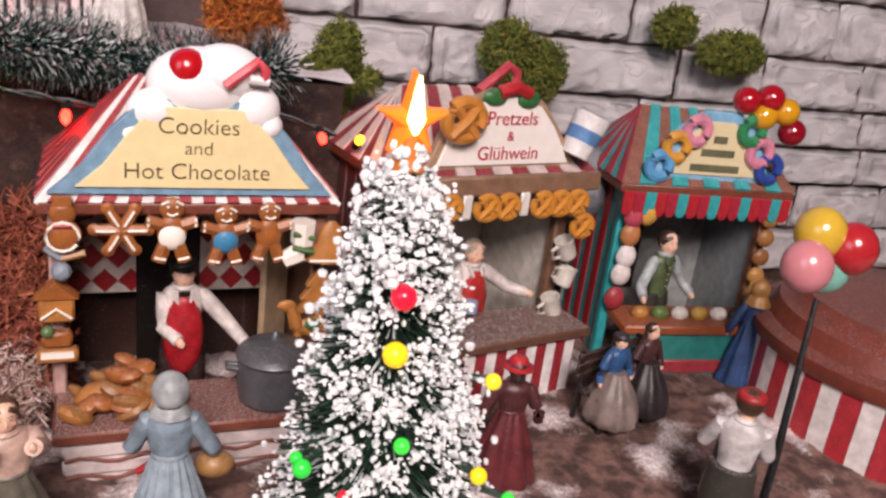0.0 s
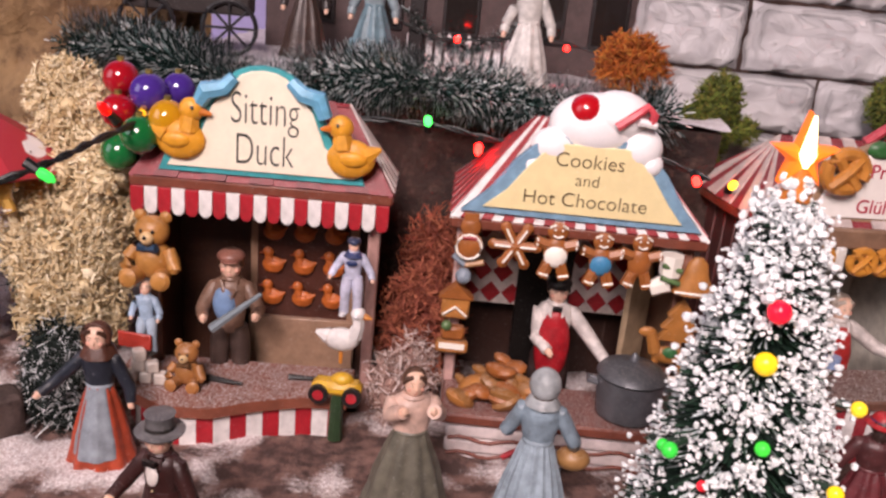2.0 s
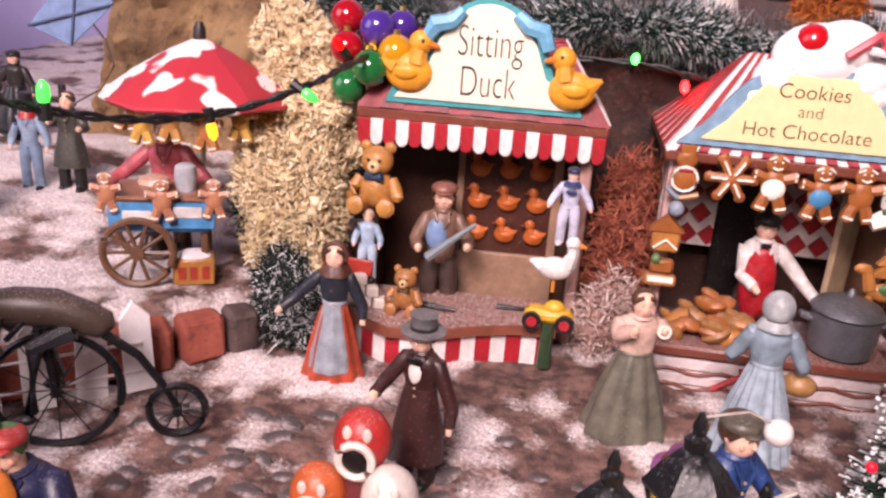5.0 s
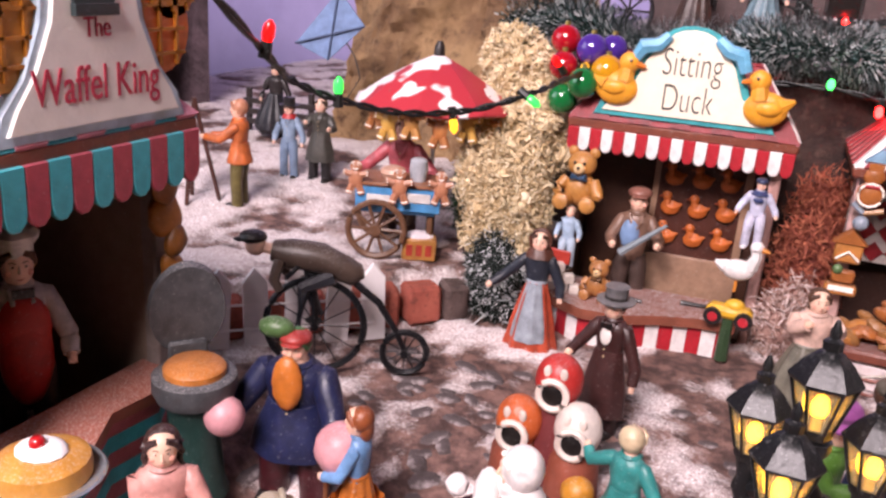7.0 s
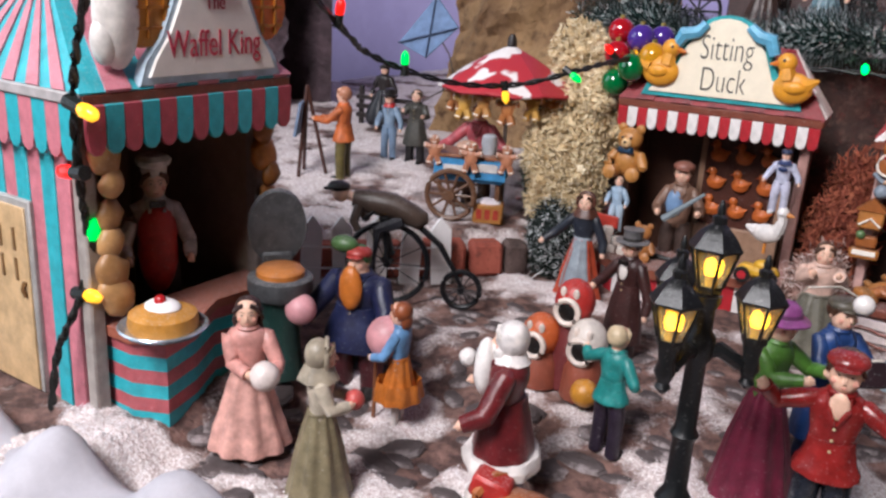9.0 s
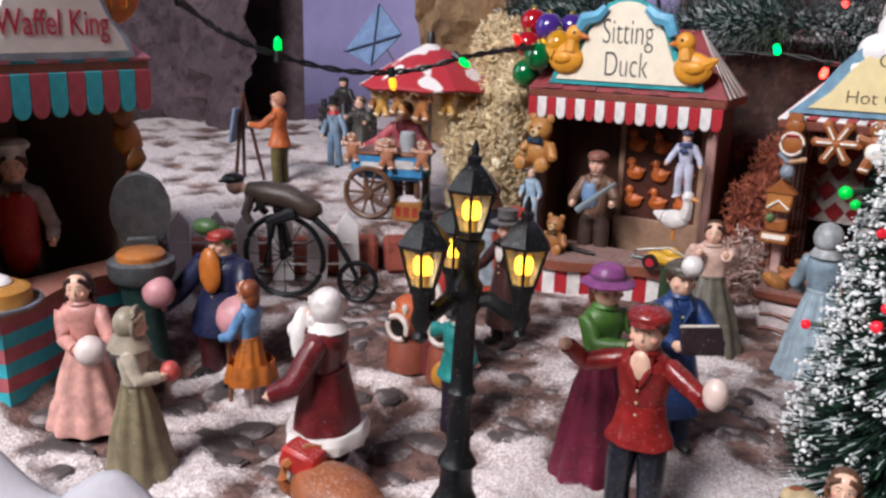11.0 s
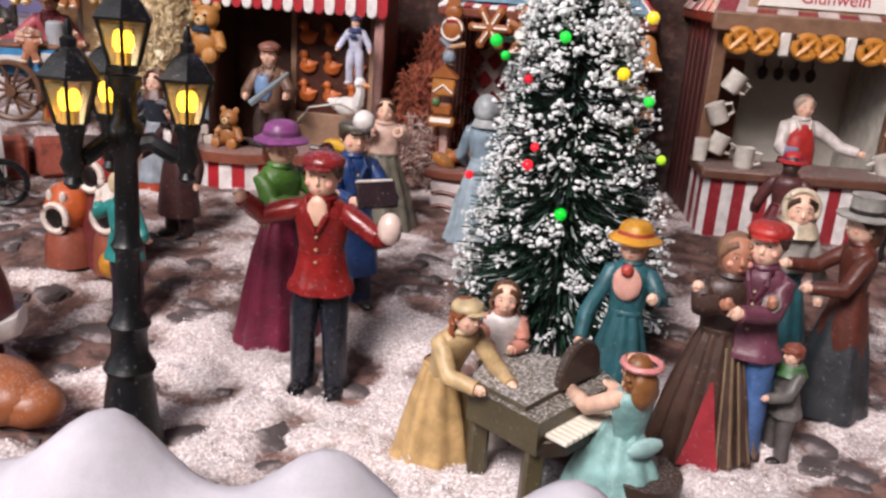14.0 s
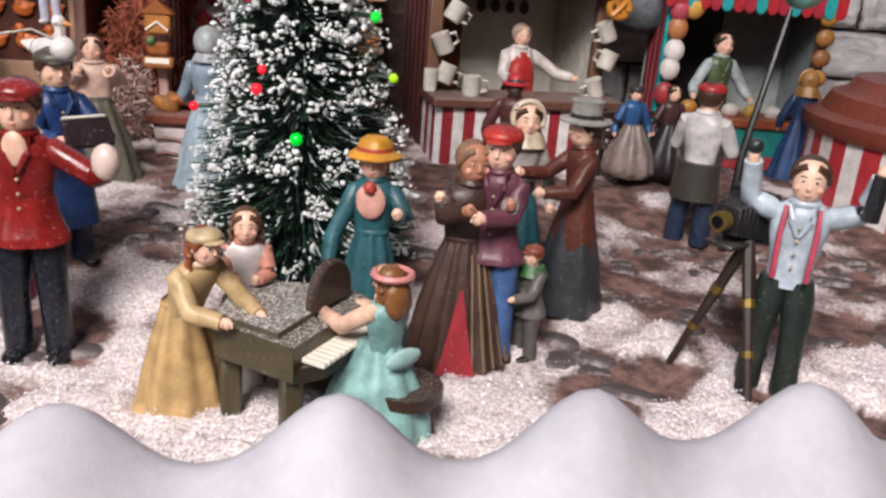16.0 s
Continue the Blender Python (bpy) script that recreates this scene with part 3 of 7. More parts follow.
def arc(cx, cz, r, a0, a1, n=6, sx=1, sz=1):
    return [(cx + r * sx * math.cos(radians(a0 + (a1 - a0) * i / n)), cz + r * sz * math.sin(radians(a0 + (a1 - a0) * i / n))) for i in range(n + 1)]


def duck_form(m, beak, s=1.0, flip=1):
    fm = Form()
    fm.ball((0, 0, 0), 8.5 * s, m, 14, 10, (1.15, 0.42, 0.95))
    fm.tube([(flip * -3 * s, 0, 4 * s), (flip * -4 * s, 0, 10 * s)], [4.6 * s, 3.6 * s], m)
    fm.ball((flip * -4.5 * s, -0.5, 12.5 * s), 5 * s, m, 12, 8, (1, 0.7, 1))
    fm.tube([(flip * 6 * s, 0, 2 * s), (flip * 12 * s, 0, 5 * s)], [4.5 * s, 0.8 * s], m)
    fm.tube([(flip * -8 * s, -1, 12 * s), (flip * -12.5 * s, -1, 11.2 * s)], [2 * s, 0.6 * s], beak)
    fm.ball((flip * -5.5 * s, -3.6 * s, 13.6 * s), 0.9 * s, paint("1a1410"), 6, 4)
    fm.ball((flip * 1 * s, -3.4 * s, 0.5 * s), 4.6 * s, m, 10, 6, (1.2, 0.35, 0.7))
    return fm


# -- sitting duck booth
sd = thing("fair_booth", "red and white painted shooting booth with duck sign", "booth", -2, 9.5, 12, 5, "fair booths")
wall_in, wall_tan = paint("4a2e22"), paint("a4826a")
part("side_wall", Form().box((-46, 19, 51), (3, 34, 102), wall_in, bev=0.6), sd)
part("side_wall", Form().box((47, 19, 51), (3, 34, 102), wall_in, bev=0.6), sd)
part("back_wall", Form().box((0, 37, 51), (96, 3, 102), wall_in, bev=0.6), sd)
part("floor_board", Form().box((0, 18, 1), (90, 34, 3), wall_in), sd)
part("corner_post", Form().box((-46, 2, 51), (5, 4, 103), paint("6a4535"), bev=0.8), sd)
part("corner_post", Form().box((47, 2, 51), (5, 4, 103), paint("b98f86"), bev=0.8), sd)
pan = part("target_panel", Form().box((14, 30, 62), (44, 3, 62), paint("4a2418"), bev=0.5).box((-9, 30, 52), (3, 4, 84), wall_tan).box((37, 30, 52), (4, 4, 84), wall_tan), sd, "dark target panel with wooden ducks")
part("lower_panel", Form().box((14, 28, 20), (50, 4, 26), wall_tan, bev=0.5), sd, "tan panel under the targets")
for j in range(3):
    for i in range(3):
        part("target_duck", duck_form(paint("c96a2c"), paint("8c3d1c"), 0.5), pan, "orange wooden duck", (0 + i * 14, 26.5, 43 + j * 16), smooth=True)
hip_roof(sd, -54, 54, -6, 38, 105.5, 138, (11, ["8e2a30", "7c242a"]), ["8e3036", "c9bfba"], 9)
valance(sd, -53, 53, -6.5, 101, 11.5, 19, [RED, WHITE])
ctop = [(-58, 6), (-57, -16), (-46, -30), (-31, -39), (-13, -38), (5, -29), (23, -23), (41, -22), (42, 6)]
ct = part("counter", Form().slab(ctop, 14, 19, paint("8a4f3c", dust=0.35)), sd, "brown wooden counter dusted with snow")
striped_front(ct, [(-55, 4), (-54, -14), (-44, -27.5), (-30, -36), (-13, -35), (4, -26), (23, -20), (38, -19), (39, 4)], -4, 14, 21, [WHITE, RED])
part("toy_rifle", Form().tube([(-22, -14, 20.5), (-10, -17, 20.5), (-4, -18, 20.5)], [1.6, 1.2, 0.7], paint("20201f", 0.35)), ct, "small dark rifle lying on the counter")
part("toy_rifle", Form().tube([(14, -8, 20.2), (24, -8, 20.2), (32, -6, 20.2)], [1.4, 1.0, 0.6], paint("20201f", 0.35)), ct)
sgn = part("sign", Form().board([(-42, 107), (42, 107), (39, 114), (29, 121), (24, 134), (19, 143)] + arc(0, 143, 15, 20, 160, 6, 1, 0.6) + [(-19, 143), (-24, 134), (-29, 121), (-39, 114)], 0.5, 3.5, paint("3fa5ab"), 0.5), sd, "cream sign board with a teal border", (0, -6.5, 1.5))
part("sign_face", Form().board([(-38, 109.5), (38, 109.5), (35, 114), (25, 122), (20, 135), (15, 142)] + arc(0, 143, 12, 20, 160, 6, 1, 0.6) + [(-15, 142), (-20, 135), (-25, 122), (-35, 114)], -0.6, 0.6, paint("f1e6cf", wear=0.08), 0.4), sgn)
part("ribbon", Form().tube([(-25, -1, 135), (-22, -2, 141), (-15, -1.5, 142.5), (-11, -1, 147)], [3, 4, 3.4, 2.6], paint("6fb6d8")).tube([(11, -1, 147), (16, -2, 142.5), (22, -1.5, 141), (25, -1, 134)], [2.6, 3.4, 4, 3], paint("6fb6d8")), sgn, "light blue ribbon scrolls")
ink = paint("3a3a34", 0.6, 0.1, 0)
lettering(sgn, "Sitting", 18.5, 1, -0.7, 129, ink, squeeze=0.6, thin=0.28)
lettering(sgn, "Duck", 18.5, 1, -0.7, 112.5, ink, squeeze=0.6, thin=0.28)
part("duck_ornament", duck_form(paint("e8a02a"), paint("d9791e"), 1.0, -1), sd, "yellow duck on the sign", (-32, -8, 122))
part("duck_ornament", duck_form(paint("e8a02a"), paint("d9791e"), 1.0, 1), sd, "yellow duck on the sign", (36, -8, 120))


def teddy(name, label, x, y, z, s, m, bow):
    t = thing(name, label, "teddy bear", x, y, z)
    part("body", Form().ball((0, 0, 9 * s), 8 * s, m, 18, 12, (1, 0.85, 1.1)), t)
    hd = part("head", Form().ball((0, -1 * s, 22 * s), 7 * s, m, 18, 12, (1.05, 0.9, 0.95)), t)
    part("muzzle", Form().ball((0, -6.6 * s, 20.5 * s), 3 * s, paint("e0bd8a"), 12, 8), hd)
    part("nose", Form().ball((0, -9.3 * s, 21.3 * s), 0.9 * s, paint("1d130d"), 8, 6), hd)
    for sx in (-1, 1):
        part("ear", Form().ball((sx * 5.4 * s, 0, 28 * s), 2.7 * s, m, 10, 8, (1, 0.6, 1)), hd)
        part("eye", Form().ball((sx * 2.5 * s, -7 * s, 23.5 * s), 0.8 * s, paint("1d130d"), 8, 6), hd)
        part("arm", Form().tube([(sx * 7 * s, -1 * s, 14 * s), (sx * 9.5 * s, -3 * s, 10 * s), (sx * 10.4 * s, -4.6 * s, 7 * s), (sx * 10.2 * s, -5 * s, 5.4 * s)], [2.6 * s, 3.0 * s, 3.0 * s, 1.6 * s], m, 12), t)
        part("leg", Form().tube([(sx * 5 * s, -3 * s, 3.5 * s), (sx * 6.4 * s, -8 * s, 3.2 * s), (sx * 7 * s, -11 * s, 3.6 * s), (sx * 7 * s, -12 * s, 3.8 * s)], [3.6 * s, 3.6 * s, 4.1 * s, 2.6 * s], m, 12), t)
        part("bow_loop", Form().tube([(0, -6.5 * s, 15.5 * s), (sx * 4 * s, -7 * s, 15.5 * s + s)], [0.9 * s, 2.1 * s], bow), t)
    return t


teddy("teddy_bear", "golden brown teddy bear with a blue bow on the booth post", -44, -4, 74, 0.98, paint("b9803f"), paint("27435f"))
teddy("teddy_bear", "small brown teddy bear sitting on the booth counter", -27, -12, 31, 0.68, paint("a8703c"), paint("6a4a2a"))

# goose, toy car and block stack on the booth
fm = Form().ball((0, 0, 6), 6, paint("ece6e2"), 12, 8, (1.25, 0.75, 0.85)).tube([(5, 0, 8), (7, -1, 14), (6.5, -1, 18)], [3.6, 2.4, 2.6], paint("ece6e2")).ball((6.5, -1, 18.5), 3.2, paint("ece6e2"), 10, 6)
fm.tube([(9, -1.5, 18), (12.5, -2, 17.4)], [1.6, 0.4], paint("d98a34")).tube([(-6, 0, 7), (-11, 0, 8.5)], [3.6, 0.8], paint("ece6e2"))
fm.tube([(0, 0, 2), (0, 0, -5)], [0.8, 0.8], paint("d98a34"))
tagged(fm.obj("toy_goose", None, (37, -7, 52)), "white painted toy goose on the booth post", "toy goose")
car = thing("toy_car", "small yellow toy car with red wheels", "toy car", 37, -11, 32)
part("body", Form().box((0, 0, 6), (21, 9, 6), paint("e3b02c"), bev=2).ball((2, 0, 9.5), 4, paint("e3b02c"), 10, 6, (1.2, 0.9, 0.8)), car)
for sx in (-7, 7):
    wh = part("wheel", Form().tube([(sx, -5.6, 4), (sx, -3.4, 4)], 4.2, paint("1c1818"), 14), car)
    part("hub", Form().tube([(sx, -6.1, 4), (sx, -5.4, 4)], 2.3, paint("b3252f"), 12), wh)
part("stand", Form().tube([(0, 0, 3), (0, 0, -19)], [2.6, 3.4], paint("31482e")), car)
bl = thing("block_stack", "little stack of white toy blocks beside the booth", "toy blocks", -50, -14, 31)
for i, (bx, bz) in enumerate(((0, 0), (6, 0), (12, 0), (2.5, 5), (8.5, 5), (3, 10))):
    part("block", Form().box((bx, 0, bz + 2.5), (5, 5, 4.8), paint("e2d6cb"), rz=7 * i, bev=0.5), bl)
part("sign_card", Form().box((0, 3, 17), (15, 1.5, 7), paint("b23a2c"), rz=-6, bev=0.4), bl, "red card above the blocks")

# bunch of glass balls on the booth's corner
balls = [("a81522", -67, 21, 152, 7.6), ("4a2f8a", -50, 9, 149.5, 7.8), ("4a2f8a", -42, 20, 150, 7), ("a81522", -64, 11, 140, 7.4), ("c98f16", -40, 3, 141, 7.6), ("0f6a34", -50, -1, 134, 7.8), ("0f6a34", -61, 5, 124.5, 7.8)]
for col, x, y, z, r in balls:
    b_ = thing("glass_bauble", {"a81522": "glossy red round bauble in the bunch", "4a2f8a": "glossy violet round bauble in the bunch", "c98f16": "glossy yellow round bauble in the bunch", "0f6a34": "glossy green round bauble in the bunch"}[col], "bauble", x, y, z, 0, "baubles beside the booth sign")
    part("ball", Form().ball((0, 0, 0), r, glass_ball(col), 24, 16), b_)
    part("cap", Form().tube([(0, 0, r - 0.6), (0, 0, r + 1.6)], [1.6, 1.4], paint("b8a25a", 0.3, metal=0.8), 8), b_)

# -- cookie booth
ck = thing("fair_booth", "cookie and hot chocolate booth with striped roof", "booth", 130, 19, 9, 2, "fair booths")
striped_slope(ck, "wall_strip", (-48, 62, 0), (-48, 4, 0), (-48, 62, 100), (-48, 4, 100), 10, [RED, WHITE], 0.5)
part("side_wall", Form().box((48, 34, 50), (3, 60, 100), paint("7a5844"), bev=0.6), ck)
part("back_wall", Form().box((0, 65, 50), (98, 3, 100), paint("3a241d"), bev=0.6), ck)
part("floor_board", Form().box((0, 34, 1), (94, 62, 3), wall_in), ck)
# no hole here: a near-black slab carries the opening's shade as colour
part("entrance_shade", Form().box((-6, 45, 44), (26, 3, 70), paint("120c0a"), bev=0.5), ck, "near-black panel painted as shade in the back wall opening")
part("inner_panel", Form().box((37, 30, 48), (20, 3, 76), paint("b39a7d"), rz=50, bev=0.5), ck, "cream inner door")
chk = part("checker_panel", Form().box((0, 48, 72), (88, 1.5, 56), paint("d9cdc6")), ck, "red and white diamond panel")
dia = None
for j in range(5):
    for i in range(9):
        pos = (-42 + i * 10.5 + (5.25 if j % 2 else 0), 46.6, 50 + j * 11)
        if abs(pos[0] + 6) < 12 and pos[2] < 80:
            continue
        if dia is None:
            dia = part("diamond", Form().board([(-5, 0), (0, -5.4), (5, 0), (0, 5.4)], -0.6, 0.4, paint("a82a30"), 0.2), chk, loc=pos, smooth=False)
        else:
            o = new("diamond", dia.data)
            o.parent = chk
            o.matrix_basis = pose(*(c * MM for c in pos))
for sx in (-48, 48):
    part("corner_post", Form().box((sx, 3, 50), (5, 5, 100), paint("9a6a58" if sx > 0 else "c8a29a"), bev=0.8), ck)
hip_roof(ck, -54, 54, -6, 74, 102, 140, (25, [WHITE, "a33c40"]), [WHITE, "a33c40"], 13, 34)
cc = part("counter", Form().box((0, -13, 21), (100, 34, 5), paint("7d4536", dust=0.25), bev=1), ck, "brown counter with iced gingerbread front")
for k in range(3):
    part("front_plank", Form().box((0, -25 - k * 0.3, 14 - k * 7), (94, 4, 6.4), paint("d9cbc8"), bev=1.2), cc)
    part("icing_line", Form().tube([(-46 + i * 4.6, -28 - k * 0.3, 11 - k * 7 + 1.2 * math.sin(i * 1.3)) for i in range(21)], 0.8, paint("7d4536")), cc)
part("candy_cane", Form().tube([(-22 + 3 * i, -29.5, 5 + 2 * i) for i in range(5)] + [(-8, -29.5, 16), (-12, -29.5, 15)], 1.3, paint("b3252f")), cc)
sg2 = part("sign", Form().board([(-50, 105), (50, 105), (41, 115), (32, 128), (20, 140), (-18, 140), (-30, 128), (-39, 115)], -6, -2, paint("7fa4bd"), 0.6), ck, "cream sign board with a blue border")
part("sign_face", Form().board([(-41, 108), (41, 108), (34, 116), (26, 127), (16, 137), (-15, 137), (-24, 127), (-32, 116)], -7.2, -5.8, paint("ecd9a4", wear=0.08), 0.4), sg2)
ink2 = paint("5b4a2c", 0.6, 0.1, 0)
lettering(sg2, "Cookies", 8.4, 0, -7.4, 128, ink2, thin=0.1)
lettering(sg2, "and", 7, 0, -7.4, 120.5, ink2, thin=0.1)
lettering(sg2, "Hot Chocolate", 8.4, 0, -7.4, 111.5, ink2, thin=0.1)
cream = paint("f3efee", 0.5, 0.05, 0)
wc = part("whipped_cream", Form().ball((1, 2, 144), 14, cream, 20, 14, (1.35, 0.8, 0.95)).ball((9, 0, 149), 12, cream, 18, 12, (1.15, 0.8, 0.85)).ball((-15, -2, 135), 8.5, cream, 14, 10, (1.1, 0.7, 0.9)).ball((-22, -3, 127), 5.5, cream, 12, 8, (1.1, 0.7, 0.8)).ball((20, -2, 137), 9, cream, 14, 10, (1.0, 0.7, 1.0)).ball((25, -3, 131), 5, cream), ck, "white whipped cream topping")
part("cherry", Form().ball((-4, -2, 150), 7, glass_ball("c4141e", 0.25), 18, 12), wc, "glossy red cherry")
part("candy_cane", Form().tube([(8, -10, 146), (14, -10, 151), (19, -9, 155), (22, -9, 152), (21, -9, 148)], 1.8, paint("d9505a")).tube([(16, -10, 149), (23, -9, 148)], 1.6, cream), wc, "red and white candy cane")

ginger, ginger2, ice = paint("a3602c"), paint("b97a3c"), paint("f3ece0", wear=0.05)


def ginger_man(s=1.0, apron=None, m=None):
    m = m or ginger
    fm = Form().ball((0, 0, 8 * s), 4 * s, m, 10, 6, (1, 0.45, 1)).ball((0, 0, 0), 5 * s, m, 10, 6, (0.95, 0.4, 1.25))
    for sx in (-1, 1):
        fm.tube([(sx * 3 * s, 0, 2.5 * s), (sx * 8 * s, 0, 4 * s)], [2.1 * s, 2.2 * s], m, 6).tube([(sx * 2 * s, 0, -4 * s), (sx * 4.2 * s, 0, -10 * s)], [2.4 * s, 2.6 * s], m, 6)
        fm.tube([(sx * 7.4 * s, -1.6 * s, 2.4 * s), (sx * 7.4 * s, -1.6 * s, 5.4 * s)], 0.5 * s, ice, 5)
    if apron:
        fm.ball((0, -1.2 * s, -1.5 * s), 4.4 * s, apron, 10, 6, (1, 0.4, 1))
    fm.tube([(-1.8 * s, -1.9 * s, 7 * s), (0, -2 * s, 6.2 * s), (1.8 * s, -1.9 * s, 7 * s)], 0.45 * s, ice, 5)
    for sx in (-1, 1):
        fm.ball((sx * 1.4 * s, -1.9 * s, 9.2 * s), 0.5 * s, ice, 6, 4)
        fm.tube([(sx * 1.9 * s, -2.3 * s, -9 * s), (sx * 5.6 * s, -2.3 * s, -8.2 * s)], 0.5 * s, ice, 5)
        fm.tube([(sx * 1.2 * s, -2 * s, 11.2 * s), (sx * 3.4 * s, -1.5 * s, 9.8 * s)], 0.45 * s, ice, 5)
    return fm


def snowflake_form(s):
    fm = Form()
    for k in range(6):
        a = k * math.pi / 3
        fm.tube([(0, 0, 0), (9 * s * math.cos(a), 0, 9 * s * math.sin(a))], [2.4 * s, 1.9 * s], ginger, 6).ball((9 * s * math.cos(a), 0, 9 * s * math.sin(a)), 2.4 * s, ginger, 8, 5, (1, 0.5, 1))
        fm.tube([(2 * s * math.cos(a), -2 * s, 2 * s * math.sin(a)), (8.5 * s * math.cos(a), -1.8 * s, 8.5 * s * math.sin(a))], 0.55 * s, ice, 5)
    return fm


def snowman_form(s):
    fm = Form().ball((0, 0, 0), 6 * s, ginger, 12, 8, (1, 0.4, 1)).ball((0, 0, 8 * s), 4.3 * s, ginger, 10, 6, (1, 0.4, 1)).box((0, 0, 12.5 * s), (6 * s, 2.4 * s, 3.4 * s), ginger)
    fm.tube([(5.3 * s * math.cos(t), -2 * s, 5.3 * s * math.sin(t)) for t in [i * math.pi / 6 for i in range(13)]], 0.6 * s, ice, 5)
    return fm.tube([(-3 * s, -1.8 * s, 4 * s), (3 * s, -1.8 * s, 4 * s)], 1.1 * s, paint("b3252f"), 5)


def bell_form(s):
    return Form().lathe([(8.5 * s, -7 * s), (8 * s, -5 * s), (5 * s, 1 * s), (4 * s, 6 * s), (1.5 * s, 8.5 * s)], (0, 0, 0), ginger2, 14, sy=0.5).tube([(-8 * s, -2.6 * s, -6 * s), (0, -4.4 * s, -5.6 * s), (8 * s, -2.6 * s, -6 * s)], 0.6 * s, ice, 5)


def fir_form(s):
    return Form().board([(-2, -12), (2, -12), (2, -9), (10, -9), (5, -3), (8, -3), (3.5, 3), (6, 3), (0, 11), (-6, 3), (-3.5, 3), (-8, -3), (-5, -3), (-10, -9), (-2, -9)], -1.6, 1.6, ginger2, 0.6)


def rocking_form(s):
    return Form().ball((0, 0, 2), 6, ginger2, 10, 6, (1.3, 0.45, 0.7)).tube([(-6, 0, 3), (-9, 0, 12)], [3, 2.2], ginger2).ball((-10.5, 0, 12), 2.8, ginger2, 8, 5, (1.4, 0.6, 0.9)).tube([(-5, 0, 0), (-7, 0, -7)], 1.7, ginger2).tube([(5, 0, 0), (7, 0, -7)], 1.7, ginger2).tube([(-11, -1, -6), (-5, -1, -9), (5, -1, -9), (11, -1, -6)], [1.4, 1.6, 1.6, 1.4], ice).ball((0, -2, 4), 3.4, paint("3f7d4a"), 8, 5, (1, 0.5, 0.8))


def sock_form(s):
    return Form().tube([(0, 0, 9), (0, 0, 0), (-1, 0, -4), (-7, 0, -7)], [5, 4.4, 4.4, 3.4], ice).tube([(-4, -3, 5), (4, -3, 3)], 1.2, paint("5c7a48")).tube([(-4, -3, -0.5), (4, -3, -2.5)], 1.2, paint("5c7a48"))


row_ = [(snowman_form(1), "iced gingerbread snowman", -45, 91), (snowflake_form(1), "iced gingerbread snowflake", -26, 93), (ginger_man(1.1, ice), "gingerbread figure with white apron", -9, 92), (ginger_man(1.05, paint("3f86b0")), "gingerbread figure with blue apron", 10, 90), (ginger_man(1.05), "iced gingerbread figure", 26, 91), (sock_form(1), "iced striped gingerbread sock", 39, 87), (bell_form(1.05), "golden gingerbread bell", 50, 87)]
for fm, lab, x, z in row_:
    part("gingerbread", fm, ck, lab, (x, -9, z))
part("gingerbread", fir_form(1), ck, "gingerbread fir tree", (49, -3, 64))
part("gingerbread", rocking_form(1), ck, "gingerbread rocking horse", (46, -5, 47))
house = Form().box((0, 0, 0), (12, 5, 10), ginger2, bev=1).tube([(-5, -3, -3), (0, -3.2, 1), (5, -3, -3)], 0.6, ice, 5).board([(-7.5, 4.5), (7.5, 4.5), (0, 11.5)], -3.4, 3.4, ginger).ball((2, -2, 15), 3.6, paint("8f9ba8"), 8, 6).tube([(2, -2, 20), (-3, -2, 24)], 1.3, paint("8f9ba8")).tube([(2, -2, 20), (10, -2, 22)], 1.3, paint("b98a5c"))
part("gingerbread", house, ck, "gingerbread house with a small bird", (-48, -6, 62))
part("gingerbread", Form().box((0, 0, 0), (14, 6, 5), ginger2, bev=1).box((0, -3.2, 1), (11, 1, 2.4), ice).box((0, 0, 6.5), (10, 5, 6), ginger, bev=1).ball((-3, -2, 10), 2.4, paint("5d7a4c"), 8, 6), ck, "gingerbread train wagon", (-48, -7, 44))
pile = thing("cookie_pile", "pile of brown gingerbread cookies on the counter", "cookies", 130, 19, 9, 2)
rng = random.Random(5)
for _ in range(34):
    x, y = rng.uniform(-44, -6), rng.uniform(-25, -4)
    part("cookie", Form().ball((0, 0, 0), rng.uniform(3.4, 6.0), rng.choice((ginger, ginger2, paint("a5622f"), paint("9a6a3a"))), 9, 6, (1.2, 0.9, 0.6)), pile, "", (x, y, 26 + rng.uniform(0, 16) * (1 - abs(x + 25) / 22)), turn=(rng.uniform(-30, 30), rng.uniform(-40, 40), 0))
pot = thing("cooking_pot", "big grey metal cocoa pot with a lid", "pot", 160, 4, 32.5)
gm = paint("6f7176", 0.4, 0.3, 0.1, 0.5)
part("body", Form().lathe([(10, 0), (13, 2), (14, 10), (14, 19), (15, 20)], (0, 0, 0), gm, 22), pot)
part("lid", Form().lathe([(15, 20.5), (13, 23), (7, 25.5), (2, 26.5), (1.5, 29), (0.6, 30)], (0, 0, 0), gm, 22), pot)
for sx in (-1, 1):
    part("handle", Form().tube([(sx * 14, -2, 15), (sx * 18, -2, 16), (sx * 18, 2, 16), (sx * 14, 2, 15)], 1.1, gm), pot)

# -- pretzel booth
pz = thing("fair_booth", "brown pretzel booth with mugs on its posts", "booth", 260, 46, 13, 12, "fair booths")
cream_wall = paint("ece6da", wear=0.1)
part("side_wall", Form().box((-47, 36, 50), (3, 62, 100), paint("4d2c2a"), bev=0.6), pz)
for i in range(6):
    part("wall_plank", Form().box((-49, 9 + i * 10.5, 50), (2, 9, 98), paint("5a3533"), bev=0.5), pz)
part("side_wall", Form().box((47, 36, 50), (3, 62, 100), paint("d8d2c6"), bev=0.6), pz)
